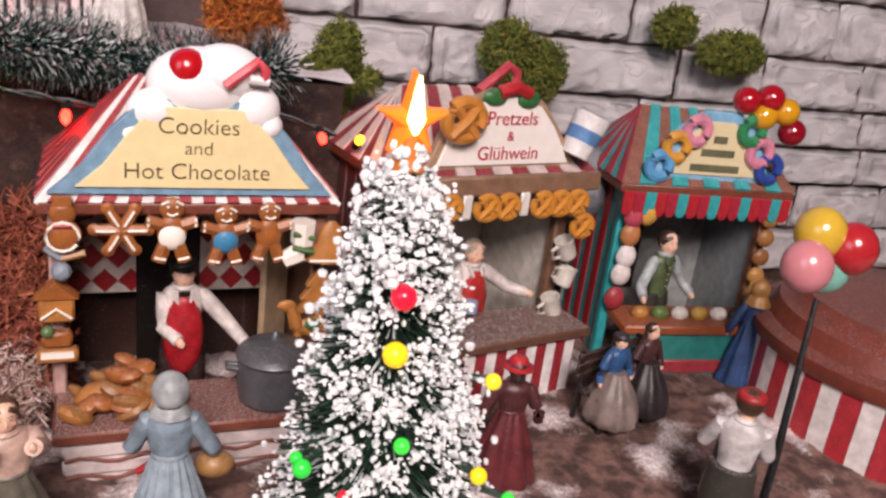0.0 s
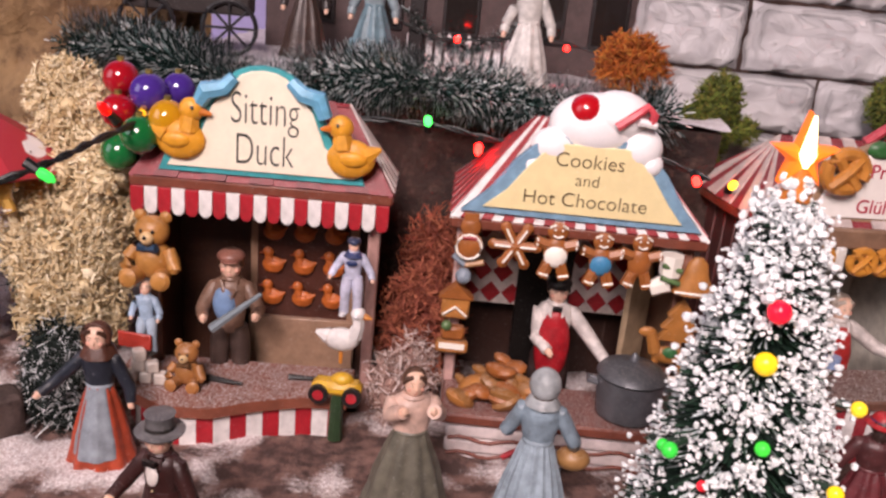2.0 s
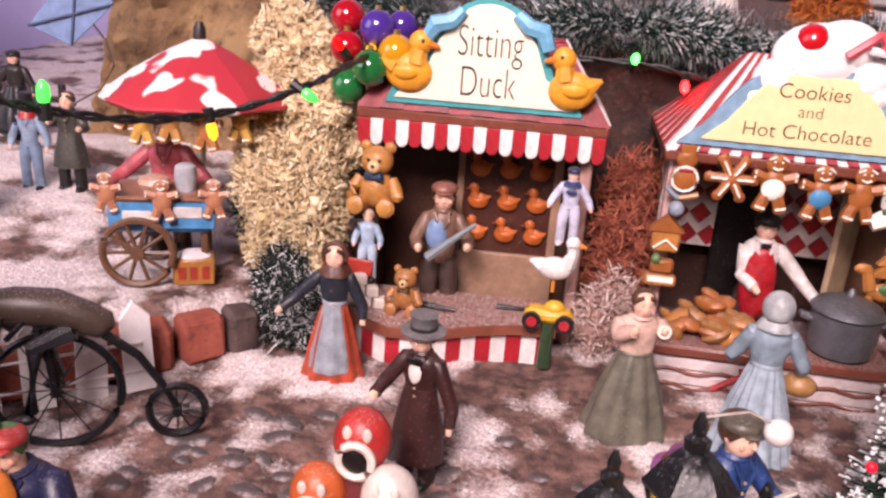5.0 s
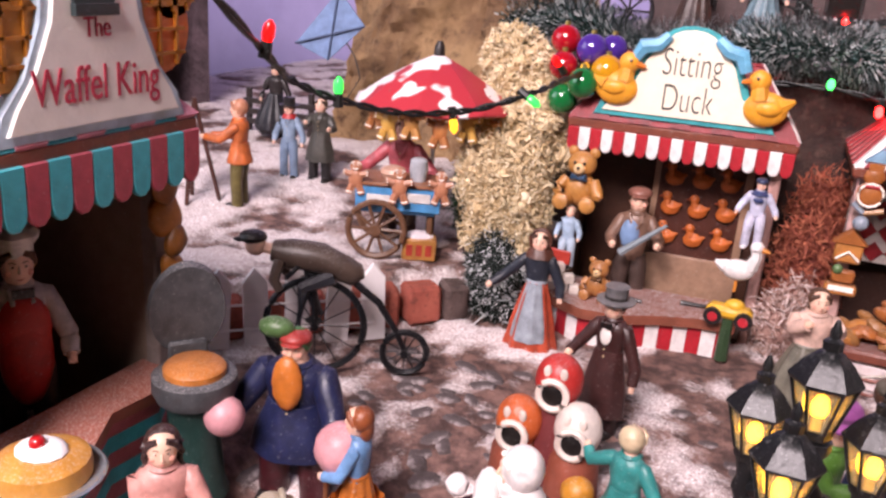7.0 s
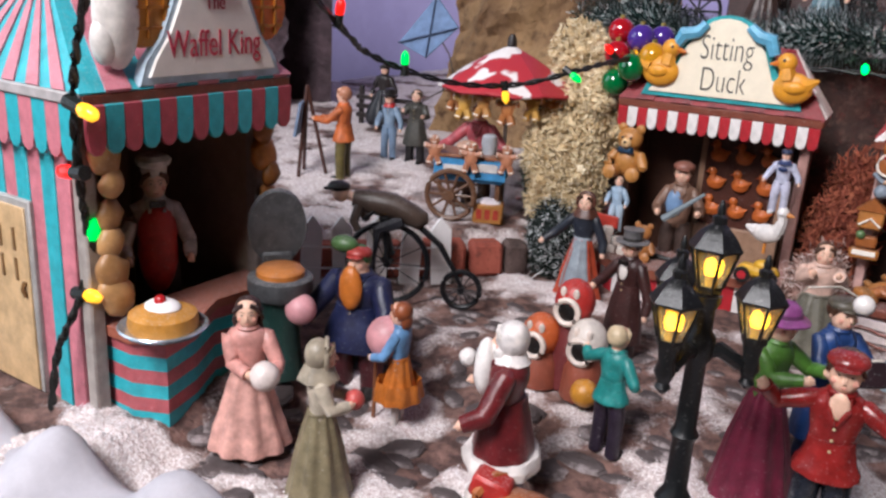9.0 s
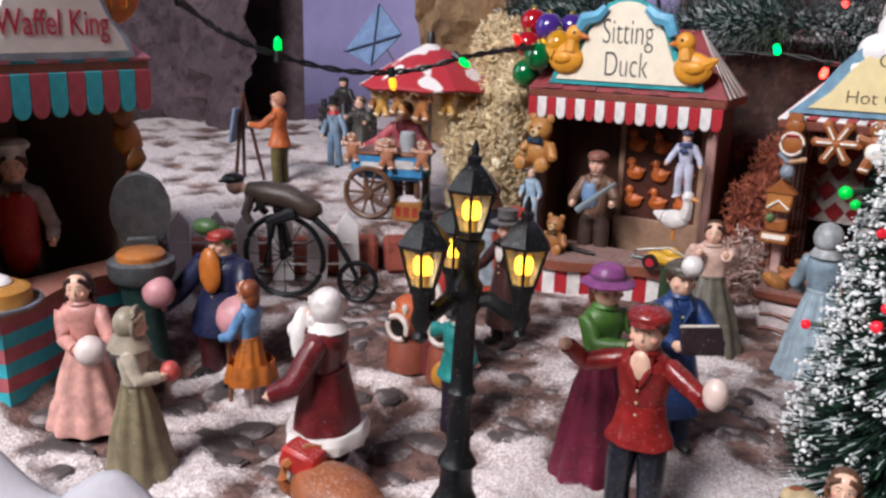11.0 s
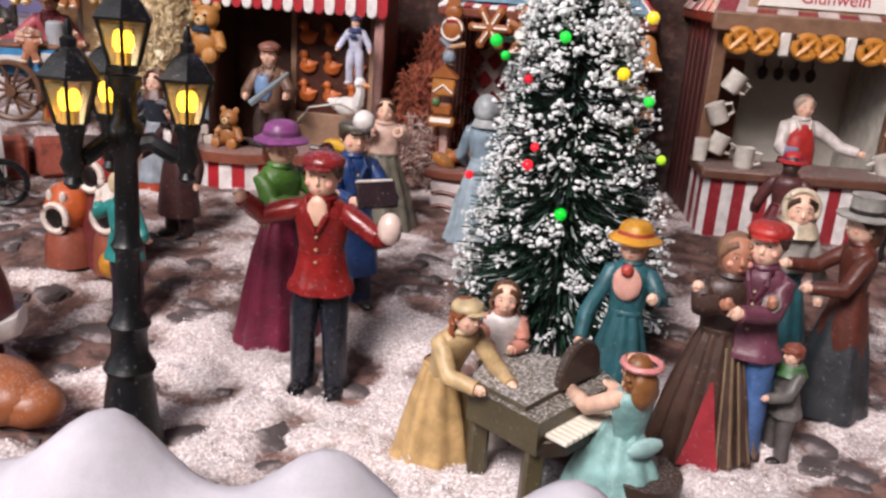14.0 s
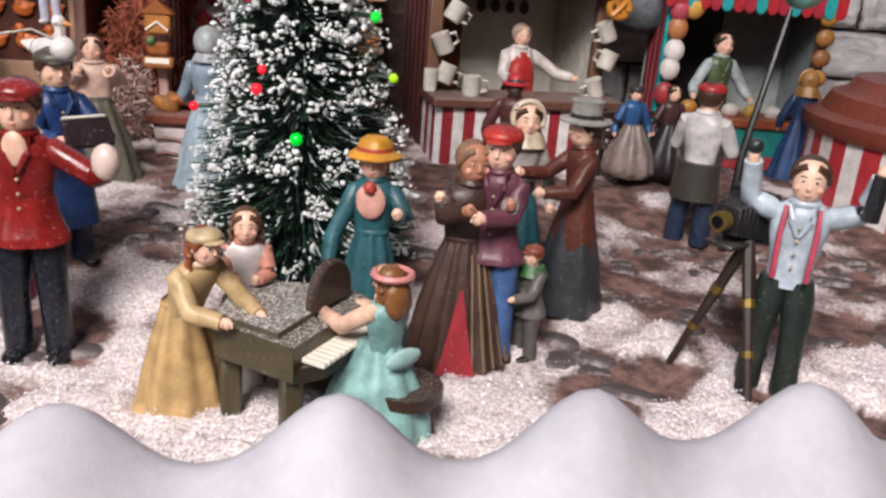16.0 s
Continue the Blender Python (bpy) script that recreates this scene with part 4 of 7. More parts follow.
part("back_wall", Form().box((0, 67, 50), (96, 3, 100), cream_wall, bev=0.6), pz)
part("door", Form().box((-24, 64, 46), (20, 3, 64), paint("8c4a2e"), bev=0.8), pz, "brown inner door")
part("floor_board", Form().box((0, 36, 1), (92, 62, 3), wall_in), pz)
for i in range(4):
    part("hanging_jug", Form().ball((-4 + i * 9, 62, 72), 3, paint("3a2c28"), 8, 6, (1, 0.7, 1.3)).tube([(-4 + i * 9, 62, 75), (-4 + i * 9, 62, 80)], 0.6, paint("3a2c28")), pz)
for sx in (-46, 46):
    part("corner_post", Form().box((sx, 3, 50), (7, 6, 100), paint("7a5a46"), bev=0.8), pz)
hip_roof(pz, -54, 56, -8, 76, 104, 136, (11, ["8c3038", "c9b9b4"]), ["8c3038", "d3c6c0"], 10)
part("eave_board", Form().box((1, -9, 101), (110, 4, 9), paint("8a6a54"), bev=1), pz)
pc = part("counter", Form().box((0, -12, 30), (104, 32, 5), paint("6d4a3c", dust=0.25), bev=1), pz, "brown counter with striped front")
striped_front(pc, [(-50, 2), (-49, -24), (49, -24), (50, 2)], -6, 27.5, 26, [WHITE, "9c2d36"])
sg3 = part("sign", Form().board([(-38, 107), (42, 107), (38, 116), (30, 126), (20, 137), (8, 142), (-8, 142), (-20, 137), (-30, 126)], -4, 0, paint("a8896c"), 0.6), pz, "white sign board with holly")
part("sign_face", Form().board([(-33, 109), (38, 109), (34, 116), (27, 126), (18, 135), (7, 139), (-7, 139), (-18, 135), (-27, 126)], -5.2, -3.8, paint("efe9e2", wear=0.08), 0.4), sg3)
ink3 = paint("b0263e", 0.6, 0.1, 0)
lettering(sg3, "Pretzels", 8.6, 3, -5.4, 127, ink3)
lettering(sg3, "&", 6, 3, -5.4, 120, ink3)
lettering(sg3, "Gl\u00fchwein", 8.6, 3, -5.4, 111.5, ink3)
part("holly", Form().ball((-8, -5, 139), 5, paint("2f6b36"), 10, 6, (1.3, 0.5, 0.8)).ball((10, -5, 138), 5, paint("2f6b36"), 10, 6, (1.3, 0.5, 0.8)).tube([(-7, -6, 141), (1, -6.5, 144), (9, -6, 141)], 3, paint("b8262c")), sg3, "red bow with green holly leaves")


def pretzel_form(s, m):
    fm = Form().tube([(4.8 * s * math.cos(t), 0, 4.2 * s * math.sin(t) + 0.5 * s) for t in [i * math.pi / 8 for i in range(17)]], 1.75 * s, m, 8)
    return fm.tube([(-3.4 * s, -0.9 * s, -3.2 * s), (0, -1.5 * s, 0.6 * s), (2.6 * s, -0.6 * s, 3.6 * s)], 1.35 * s, m).tube([(3.4 * s, -0.9 * s, -3.2 * s), (0, -0.4 * s, 0.6 * s), (-2.6 * s, -0.6 * s, 3.6 * s)], 1.35 * s, m)


gold = paint("cf8a34", 0.35)
part("pretzel", pretzel_form(1.8, paint("c9853a", 0.35)), pz, "large golden pretzel on the sign", (-25, -9, 129))
for x, z in ((-41, 92), (-29, 92), (-9, 91), (2, 91), (22, 91), (32, 91), (42, 91), (48, 79)):
    part("pretzel", pretzel_form(1.15, gold), pz, "golden baked pretzel", (x, -12, z))
for x in (-19, 12):
    part("icicle_tag", Form().box((x, -11, 92), (5, 2, 11), paint("e9e4dc"), bev=0.6), pz)
mugmat = paint("ded7cc", 0.35)


def mug_form():
    return Form().lathe([(4.2, 0), (4.8, 1), (4.6, 9), (5, 10), (4.2, 10), (4.0, 2)], (0, 0, 0), mugmat, 14).tube([(4.4, 0, 8), (8, 0, 7.4), (8, 0, 3), (4.4, 0, 2)], 0.9, mugmat)


mugs = [(-41, -3, 68, 30), (-42, -3, 52, -24), (-43, -3, 37, 22), (47, -3, 62, 24), (46, -3, 47, -20), (44, -3, 32, 20)]
for i, (x, y, z, tilt) in enumerate(mugs):
    o = part("mug", mug_form(), pz, "white mug hung on the post", (x, y - 4, z), turn=(0, tilt, 0 if i < 3 else 180))
mg = thing("mug", "white mug standing on the pretzel counter", "mug", 234, 22, 45.5)
part("cup", mug_form(), mg)
part("tumbler", Form().lathe([(3.4, 0), (3.6, 11), (2.8, 11)], (0, 0, 0), mugmat, 12), pz, "white tumbler", (-50, -10, 33))
cup = part("sign_cup", Form().lathe([(7, -10), (9, 10), (8, 10), (6, -8)], (0, 0, 0), paint("e4e0de"), 16).lathe([(7.9, -3), (8.4, 3)], (0, 0, 0), paint("5a86b8"), 16, cap=False), pz, "blue and white striped cup on the sign", (44, -6, 122), turn=(0, 22, 0))
part("candy_cane", Form().tube([(-10, 5, 140), (-2, 5, 146), (4, 5, 151), (9, 5, 148), (9, 5, 144)], 2.2, paint("c24450")), pz)

# -- doughnut booth
dn = thing("fair_booth", "red and teal striped doughnut booth", "booth", 385, 58, 9, -6, "fair booths")
dn.scale = (0.92, 0.85, 0.98)
striped_slope(dn, "wall_strip", (-46, 66, 0), (-46, 2, 0), (-46, 66, 100), (-46, 2, 100), 8, [TEAL, RED], 0.6)
part("side_wall", Form().box((46, 34, 50), (3, 64, 100), paint("93989a"), bev=0.6), dn)
part("back_wall", Form().box((0, 66, 50), (94, 3, 100), paint("9fa3a0"), bev=0.6), dn)
# solid panel; the shade inside the opening is its near-black colour
part("opening_shade_panel", Form().box((-18, 63, 58), (36, 3, 72), paint("150f0e"), bev=0.5), dn)
part("floor_board", Form().box((0, 36, 1), (92, 62, 3), wall_in), dn)
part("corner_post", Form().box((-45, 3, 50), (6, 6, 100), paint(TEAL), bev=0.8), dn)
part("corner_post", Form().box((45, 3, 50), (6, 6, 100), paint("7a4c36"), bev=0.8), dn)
hip_roof(dn, -54, 54, -8, 76, 104, 138, (11, ["8a5a4a", TEAL]), [TEAL, "a33c48"], 10)
valance(dn, -52, 52, -8.5, 100, 13, 16, [RED, "a9283a", TEAL])
dc = part("counter", Form().box((4, -12, 30), (96, 32, 5), paint("a2542c"), bev=1), dn, "orange brown counter with teal front")
part("counter_front", Form().box((4, -22, 12), (88, 5, 32), paint("2c8a84"), bev=1).box((4, -25, 8), (70, 2, 8), paint("a83c44"), rz=0, bev=1), dc)
sg4 = part("sign", Form().board([(-36, 107), (36, 107), (32, 120), (24, 134), (10, 143), (-10, 143), (-24, 134), (-32, 120)], -4, 0, paint("86b9d8"), 0.6), dn, "cream sign board with doughnuts")
part("sign_face", Form().board([(-28, 110), (28, 110), (24, 121), (17, 132), (7, 138), (-7, 138), (-17, 132), (-24, 121)], -5.2, -3.8, paint("d9cba2", wear=0.08), 0.4), sg4)
for x, z, wd in ((0, 129, 8), (0, 122, 20), (0, 114, 30)):
    part("lettering_bar", Form().box((x, -5.6, z), (wd, 0.6, 3.6), paint("6a6a50")), sg4)


def ring_form(r, t, m):
    return Form().tube([(r * math.cos(a), 0, r * math.sin(a)) for a in [i * math.pi / 8 for i in range(17)]], t, m, 8)


for x, z, col in ((-26, 124, "d79a3c"), (-16, 133, "d98aa0"), (17, 135, "2f8a55"), (25, 124, "d98aa0"), (-34, 114, "5aa0d0"), (33, 116, "2c4a9a")):
    part("doughnut", ring_form(6, 3, paint(col, 0.35)), dn, "round iced doughnut on the sign", (x, -7, z))
for x, z, col in ((10, 150, "a81522"), (24, 152, "a81522"), (22, 143, "d79a1c"), (35, 146, "d79a1c"), (42, 136, "8c1020")):
    b_ = thing("glass_bauble", "glossy red round bauble on the booth roof" if col != "d79a1c" else "glossy yellow round bauble on the booth roof", "bauble", 385 + x * 0.92, 54 - x * 0.1, z + 6, 0, "baubles beside the doughnut sign")
    part("ball", Form().ball((0, 0, 0), 7, glass_ball(col), 22, 14), b_)
for i, (col, x, z) in enumerate((("b5485a", -42, 86), ("d0a04a", -34, 88), ("b97a4a", -42, 76), ("e6dedb", -42, 64), ("e0d5d0", -43, 54), ("a3343c", -44, 40))):
    part("hung_sweet", Form().ball((0, 0, 0), 6, paint(col), 10, 8, (1, 0.7, 1.1)), dn, "", (x, -6, z))
for i in range(5):
    part("hung_sweet", Form().ball((0, 0, 0), 5, paint(("9a6a36", "b5813f", "8a5a30")[i % 3]), 10, 8, (1.1, 0.7, 1)), dn, "", (44, -5, 44 + i * 11))
for i, col in enumerate(("b07a36", "5d7a3a", "e0dad2", "c9a24a", "e8e2da", "4a3c30")):
    part("pastry", Form().ball((0, 0, 0), 5, paint(col), 10, 6, (1.1, 0.9, 0.8)), dc, "", (-30 + i * 12.5, -14, 35))

# -- waffle booth
wf = thing("fair_booth", "pink and turquoise striped waffle booth", "booth", -136, -243, 12, 90, "fair booths")
WP, WT = "d07f8c", "3fb3c0"
tan_in = paint("8f7c6e", wear=0.2)
part("back_wall", Form().box((0, 84, 57), (86, 3, 116), tan_in, bev=0.6), wf)
part("inner_side", Form().box((40, 43, 57), (3, 82, 116), tan_in, bev=0.6), wf)
part("inner_side", Form().box((-40, 43, 57), (3, 82, 116), tan_in, bev=0.6), wf)
part("floor_board", Form().box((0, 43, 1), (82, 82, 3), wall_in), wf)
for sx in (-1, 1):
    for i in range(10):
        part("wall_strip", Form().box((sx * (43 + 0.5 * (i % 2)), 9 + i * 8, 56), (2.4, 7.9, 114), paint((WP, WT)[i % 2]), bev=0.4), wf)
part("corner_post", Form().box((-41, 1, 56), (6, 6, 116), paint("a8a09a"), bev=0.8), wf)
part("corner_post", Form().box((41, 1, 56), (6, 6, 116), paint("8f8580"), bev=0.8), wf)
dr = part("door", Form().box((-45, 46, 39), (2.5, 36, 78), paint("a9a7a4"), bev=0.6), wf, "cream wooden side door")
part("door_panel", Form().box((-46.4, 46, 38), (1.2, 31, 74), paint("d2b183"), bev=0.3), dr)
for a in (38, 47):
    for b in (50, 62):
        part("slot", Form().box((-47.2, a, b), (0.8, 1.4, 9), paint("8a6a44")), dr)
part("door_handle", Form().tube([(-47.4, 33, 40), (-48.6, 33, 43), (-47.4, 33, 46)], 0.9, paint("7a5a34")), dr)
hip_roof(wf, -49, 49, -12, 96, 122, 162, (10, [WT, WP]), [WT, WP], 15, 26)
part("eave_rim", Form().box((-49.5, 42, 120), (2, 108, 4), paint("b9b4b4"), bev=0.6), wf, "pale eave rim")
valance(wf, -48, 48, -12.5, 118, 17, 13, ["b54a58", WT])
valance(wf, -8, 92, -48.5, 118, 19, 13, [WT, WP], "y")
wcn = part("counter", Form().slab([(-38, 6), (-38, -14), (-30, -27), (-12, -22), (6, -12), (26, -14), (38, -8), (39, 6)], 31, 35, paint("a4604c", dust=0.2)), wf, "salmon counter with striped turquoise front")
for k in range(6):
    part("front_band", Form().slab([(-36, 5), (-36, -12), (-30, -24.5), (-12, -19.5), (6, -10), (26, -12), (36, -6), (37, 5)], -3 + k * 5.7, 2.6 + k * 5.7, paint((WT, "b85f66")[k % 2])), wcn)
sg5 = part("sign", Form().board([(-33, 118), (36, 118), (33, 126), (26, 134), (20, 148), (17, 166), (-14, 166), (-17, 148), (-23, 134), (-30, 126)], -10, -6, paint("b9cfe0"), 0.6), wf, "white sign board with crown and waffles", (7, -2, 4.5))
part("sign_face", Form().board([(-29, 121), (32, 121), (29, 127), (23, 135), (17, 148), (14, 164), (-11, 164), (-14, 148), (-20, 135), (-26, 127)], -11.2, -9.8, paint("ece6df", wear=0.08), 0.4), sg5)
ink5 = paint("b5324a", 0.6, 0.1, 0)
lettering(sg5, "The", 7.5, 1, -11.4, 144, ink5, squeeze=0.8)
lettering(sg5, "Waffel King", 13.5, 1, -11.4, 127.5, ink5, squeeze=0.7)
part("crown", Form().board([(-7, 152), (7, 152), (9, 162), (4.5, 158), (0, 164), (-4.5, 158), (-9, 162)], -12, -10, paint("2e3a3c"), 0.4).box((0, -12, 151), (15, 2, 3), paint("2e3a3c")), sg5, "dark crown emblem")
wafm = paint("c98a34")
for sx in (-1, 1):
    for dx, dz, r in ((27, 149, 14), (33, 163, 12), (23, 170, 12)):
        wo = part("waffle_ornament", Form().tube([(0, -1.5, 0), (0, 1.0, 0), (0, 2.5, 0)], [r * 0.94, r, r * 0.94], wafm if sx < 0 else paint("d9702c"), 22), wf, "golden round waffle on the sign", (sx * dx + 7, -9, dz))
        for k in (-1, 0, 1):
            part("grid_bar", Form().box((k * r * 0.5, -2.0, 0), (1.0, 1.0, r * 1.5), paint("b87422")), wo)
            part("grid_bar", Form().box((0, -2.0, k * r * 0.5), (r * 1.5, 1.0, 1.0), paint("b87422")), wo)
part("cream_swirl", Form().ball((-30, -7, 146), 12, paint("efe9e4"), 18, 12, (0.7, 0.5, 1.5)).ball((-35, -7, 138), 7, paint("efe9e4"), 14, 10, (0.7, 0.6, 1.2)), wf, "white cream swirl beside the sign")
rng = random.Random(41)
for k in range(6):
    for px_, c0, c1 in ((40, "b8742c", "8a5420"), (-37, "c49660", "a87c4c")):
        lump = Form().ball((0, 0, 0), rng.uniform(4.6, 7.6), paint(c0 if k % 2 else c1), 16, 12, (0.95, 0.6, 1.15))
        lump.v = [(x * (1 + 0.3 * noise.noise((x / 4, z / 4, k))), y, z * (1 + 0.25 * noise.noise((z / 5, x / 4, k + 7)))) for x, y, z in lump.v]
        part("hanging_waffle", lump, wf, "hanging waffle", (px_ + rng.uniform(-4, 3), -6 + rng.uniform(-2, 2), 99 - k * 10 + rng.uniform(-2, 2)), turn=(0, rng.uniform(-30, 30), 0))

# ---------- painted resin figurines: one plain mesh each ----------
SKIN = "e9bfa6"


def figurine(label, x, y, h, rz=0, z=None, lower="skirt", lo="555555", up="884444", hair="4a3020", hat="", hatc="333333", arms=None, apron="", coat=0.0, girth=1.0,
             sleeve="", skin=SKIN, extra=None, lean=(0, 0), shoe="1c1614", folds=9, base=0.0, gloss=0.42, locks=0, beard=""):
    """Head with a face, trunk, arms and skirt or legs; arms are hand places in heights, seen from the front."""
    P = lambda c: paint(c, gloss, 0.45, 0.06)
    fm = Form()
    g = h * girth
    lx, ly = lean
    seed = x * 0.37 + y * 0.11

    def q(a, b, c):
        t = max(0, c - 0.45)
        return ((a * girth + lx * t) * h, (b * girth + ly * t) * h, c * h)
    mu, ml, ms = P(up), P(lo), paint(skin, 0.45, 0.12, 0.04)
    if lower == "skirt":
        prof = [(0.2, base + 0.004), (0.216, base), (0.214, base + 0.02), (0.2, base + 0.08), (0.184, base + 0.14), (0.165, 0.25), (0.145, 0.33), (0.118, 0.43), (0.098, 0.5), (0.084, 0.545), (0.076, 0.57)]
        fm.lathe([(r * g, zz * h) for r, zz in prof], (0, 0, 0), ml, 72, folds, 0.06, 1, 0.9)
        fm.lathe([(0.08 * g, 0.552 * h), (0.086 * g, 0.56 * h), (0.086 * g, 0.575 * h), (0.079 * g, 0.583 * h)], (0, 0, 0), P(apron or lo), 24, 0, 0, 1, 0.85, False)
        if base:
            for s in (-1, 1):
                fm.tube([(s * 0.05 * g, 0, 0), (s * 0.05 * g, 0, (base + 0.05) * h)], 0.03 * g, P("e5dcd8")).ball((s * 0.05 * g, -0.03 * g, 0.02 * h), 0.04 * g, P(shoe), 10, 6, (0.8, 1.4, 0.6))
    elif lower == "seat":
        fm.lathe([(0.2 * g, 0), (0.235 * g, 0.06 * h), (0.23 * g, 0.14 * h), (0.205 * g, 0.26 * h), (0.16 * g, 0.38 * h), (0.12 * g, 0.46 * h), (0.08 * g, 0.56 * h)], (0, -0.04 * g, 0), ml, 60, folds, 0.055, 1.0, 1.15)
    else:
        for s in (-1, 1):
            fm.tube([(s * 0.07 * g, 0, 0.02 * h), (s * 0.071 * g, 0, 0.06 * h), (s * 0.069 * g, -0.004 * g, 0.13 * h), (s * 0.066 * g, -0.012 * g, 0.25 * h), (s * 0.062 * g, -0.008 * g, 0.33 * h), (s * 0.055 * g, 0, 0.42 * h), (s * 0.046 * g, 0, 0.5 * h)],
                    [0.05 * g, 0.052 * g, 0.05 * g, 0.053 * g, 0.058 * g, 0.062 * g, 0.054 * g], ml, 14)
            fm.ball((s * 0.077 * g, -0.04 * g, 0.02 * h), 0.05 * g, P(shoe), 12, 8, (0.8, 1.65, 0.55))
    if coat:
        w0 = 0.13 + 0.09 * coat
        fm.lathe([(w0 * 0.94 * g, (0.505 - coat) * h), (w0 * g, (0.5 - coat) * h), ((w0 - 0.002) * g, (0.52 - coat) * h), ((w0 * 0.55 + 0.054) * g, (0.5 - coat * 0.45) * h), (0.113 * g, 0.5 * h), (0.1 * g, 0.55 * h), (0.092 * g, 0.6 * h)], (0, 0, 0), mu, 36, 7, 0.03, 1, 0.82)
    rings = []
    for r, zz in ((0.076, 0.47), (0.078, 0.52), (0.081, 0.57), (0.09, 0.63), (0.102, 0.69), (0.107, 0.735), (0.101, 0.768), (0.08, 0.795), (0.05, 0.812), (0.036, 0.82)):
        c = q(0, 0, zz)
        rings.append([(c[0] + r * g * 1.04 * math.cos(a), c[1] + r * g * 0.72 * math.sin(a), c[2]) for a in [2 * math.pi * j / 26 for j in range(26)]])
    fm.rings(rings, mu)
    fm.lathe([(0.058 * g, -0.012 * h), (0.062 * g, 0.0), (0.052 * g, 0.016 * h), (0.044 * g, 0.014 * h)], q(0, -0.004, 0.812), P(sleeve) if sleeve else mu, 18, cap=False)
    fm.tube([q(0, 0, 0.79), q(0, -0.008, 0.83), q(0, -0.012, 0.87)], [0.046 * g, 0.038 * g, 0.038 * g], ms, 12)
    hc = q(0, -0.012, 0.895)
    H = lambda a, b, c: (hc[0] + a * h, hc[1] + b * h, hc[2] + c * h)
    prof = [(0.012, -0.083), (0.034, -0.078), (0.048, -0.062), (0.058, -0.04), (0.064, -0.012), (0.066, 0.016), (0.063, 0.042), (0.052, 0.065), (0.034, 0.079), (0.012, 0.085)]
    fm.rings([[(hc[0] + r * h * 0.96 * math.cos(a), hc[1] + (r * 1.06 * math.sin(a) - (0.006 if zz < -0.03 else 0)) * h, hc[2] + zz * h) for a in [2 * math.pi * j / 22 for j in range(22)]] for r, zz in prof], ms)
    fm.tube([H(0, -0.064, 0.014), H(0, -0.074, -0.012), H(0, -0.076, -0.02)], [0.006 * h, 0.0095 * h, 0.0085 * h], ms, 8)
    cheek, brow, lip, eye = paint("e0a28e", 0.45, 0.1, 0), P(hair or "8a6a54"), paint("c07a6c", 0.45, 0.1, 0), P("3a2c24")
    for s in (-1, 1):
        fm.ball(H(s * 0.036, -0.05, -0.022), 0.017 * h, cheek, 10, 6, (1, 0.55, 0.9))
        fm.ball(H(s * 0.024, -0.0605, 0.008), 0.0085 * h, P("f0e4da"), 8, 6, (1.1, 0.5, 0.55))
        fm.ball(H(s * 0.024, -0.065, 0.008), 0.0052 * h, eye, 8, 6, (0.9, 0.5, 0.85))
        fm.tube([H(s * 0.012, -0.067, 0.023), H(s * 0.026, -0.065, 0.028), H(s * 0.036, -0.057, 0.0235)], 0.0021 * h, brow, 6)
        fm.ball(H(s * 0.064, 0.004, -0.004), 0.015 * h, ms, 8, 6, (0.5, 0.8, 1.25))
    fm.tube([H(-0.019, -0.06, -0.042), H(0, -0.067, -0.045), H(0.019, -0.06, -0.042)], [0.002 * h, 0.0042 * h, 0.002 * h], lip, 6)
    if hair:
        mhair = P(hair)
        fm.ball(H(0, 0.02, 0.02), 0.079 * h, mhair, 22, 14, (0.96, 0.88, 0.98))
        for s in (-1, 1):
            fm.tube([H(s * 0.02, -0.055, 0.062), H(s * 0.052, -0.035, 0.04), H(s * 0.066, -0.008, 0.0)], [0.014 * h, 0.018 * h, 0.012 * h], mhair, 8)
        if lower != "legs":
            fm.ball(H(0, 0.048, -0.04), 0.06 * h, mhair, 16, 12, (0.98, 0.7, 1.2))
        for i in range(locks):
            t = math.pi * (0.02 + 0.96 * i / max(1, locks - 1))
            c0 = H(0.074 * math.cos(t), 0.012 + 0.07 * math.sin(t), 0.02)
            fm.tube([(c0[0] + 0.007 * h * math.cos(k * 1.9 + i), c0[1] + 0.007 * h * math.sin(k * 1.9 + i), c0[2] - k * 0.017 * h) for k in range(9)], [0.009 * h, 0.013 * h] * 4 + [0.005 * h], mhair, 6)
    if beard:
        mb = P(beard)
        for i in range(26):
            t = -1.25 + 2.5 * (i % 9) / 8
            d = 0.02 + 0.035 * (i // 9)
            c0 = H(0.056 * math.sin(t), -0.06 * math.cos(t) - 0.006, -0.035 - d)
            fm.ball(c0, (0.022 - 0.002 * (i // 9)) * h, mb, 8, 6, (0.8, 0.8, 1.6))
        fm.tube([H(-0.036, -0.062, -0.036), H(0, -0.076, -0.028), H(0.036, -0.062, -0.036)], [0.006 * h, 0.013 * h, 0.006 * h], mb, 8)
    mh = P(hatc)
    if hat == "top":
        fm.lathe([(0.085 * h, -0.006 * h), (0.122 * h, 0), (0.125 * h, 0.01 * h), (0.08 * h, 0.014 * h), (0.073 * h, 0.02 * h), (0.07 * h, 0.085 * h), (0.078 * h, 0.1 * h), (0.06 * h, 0.104 * h), (0.02 * h, 0.103 * h)], (hc[0], hc[1], hc[2] + 0.035 * h), mh, 28)
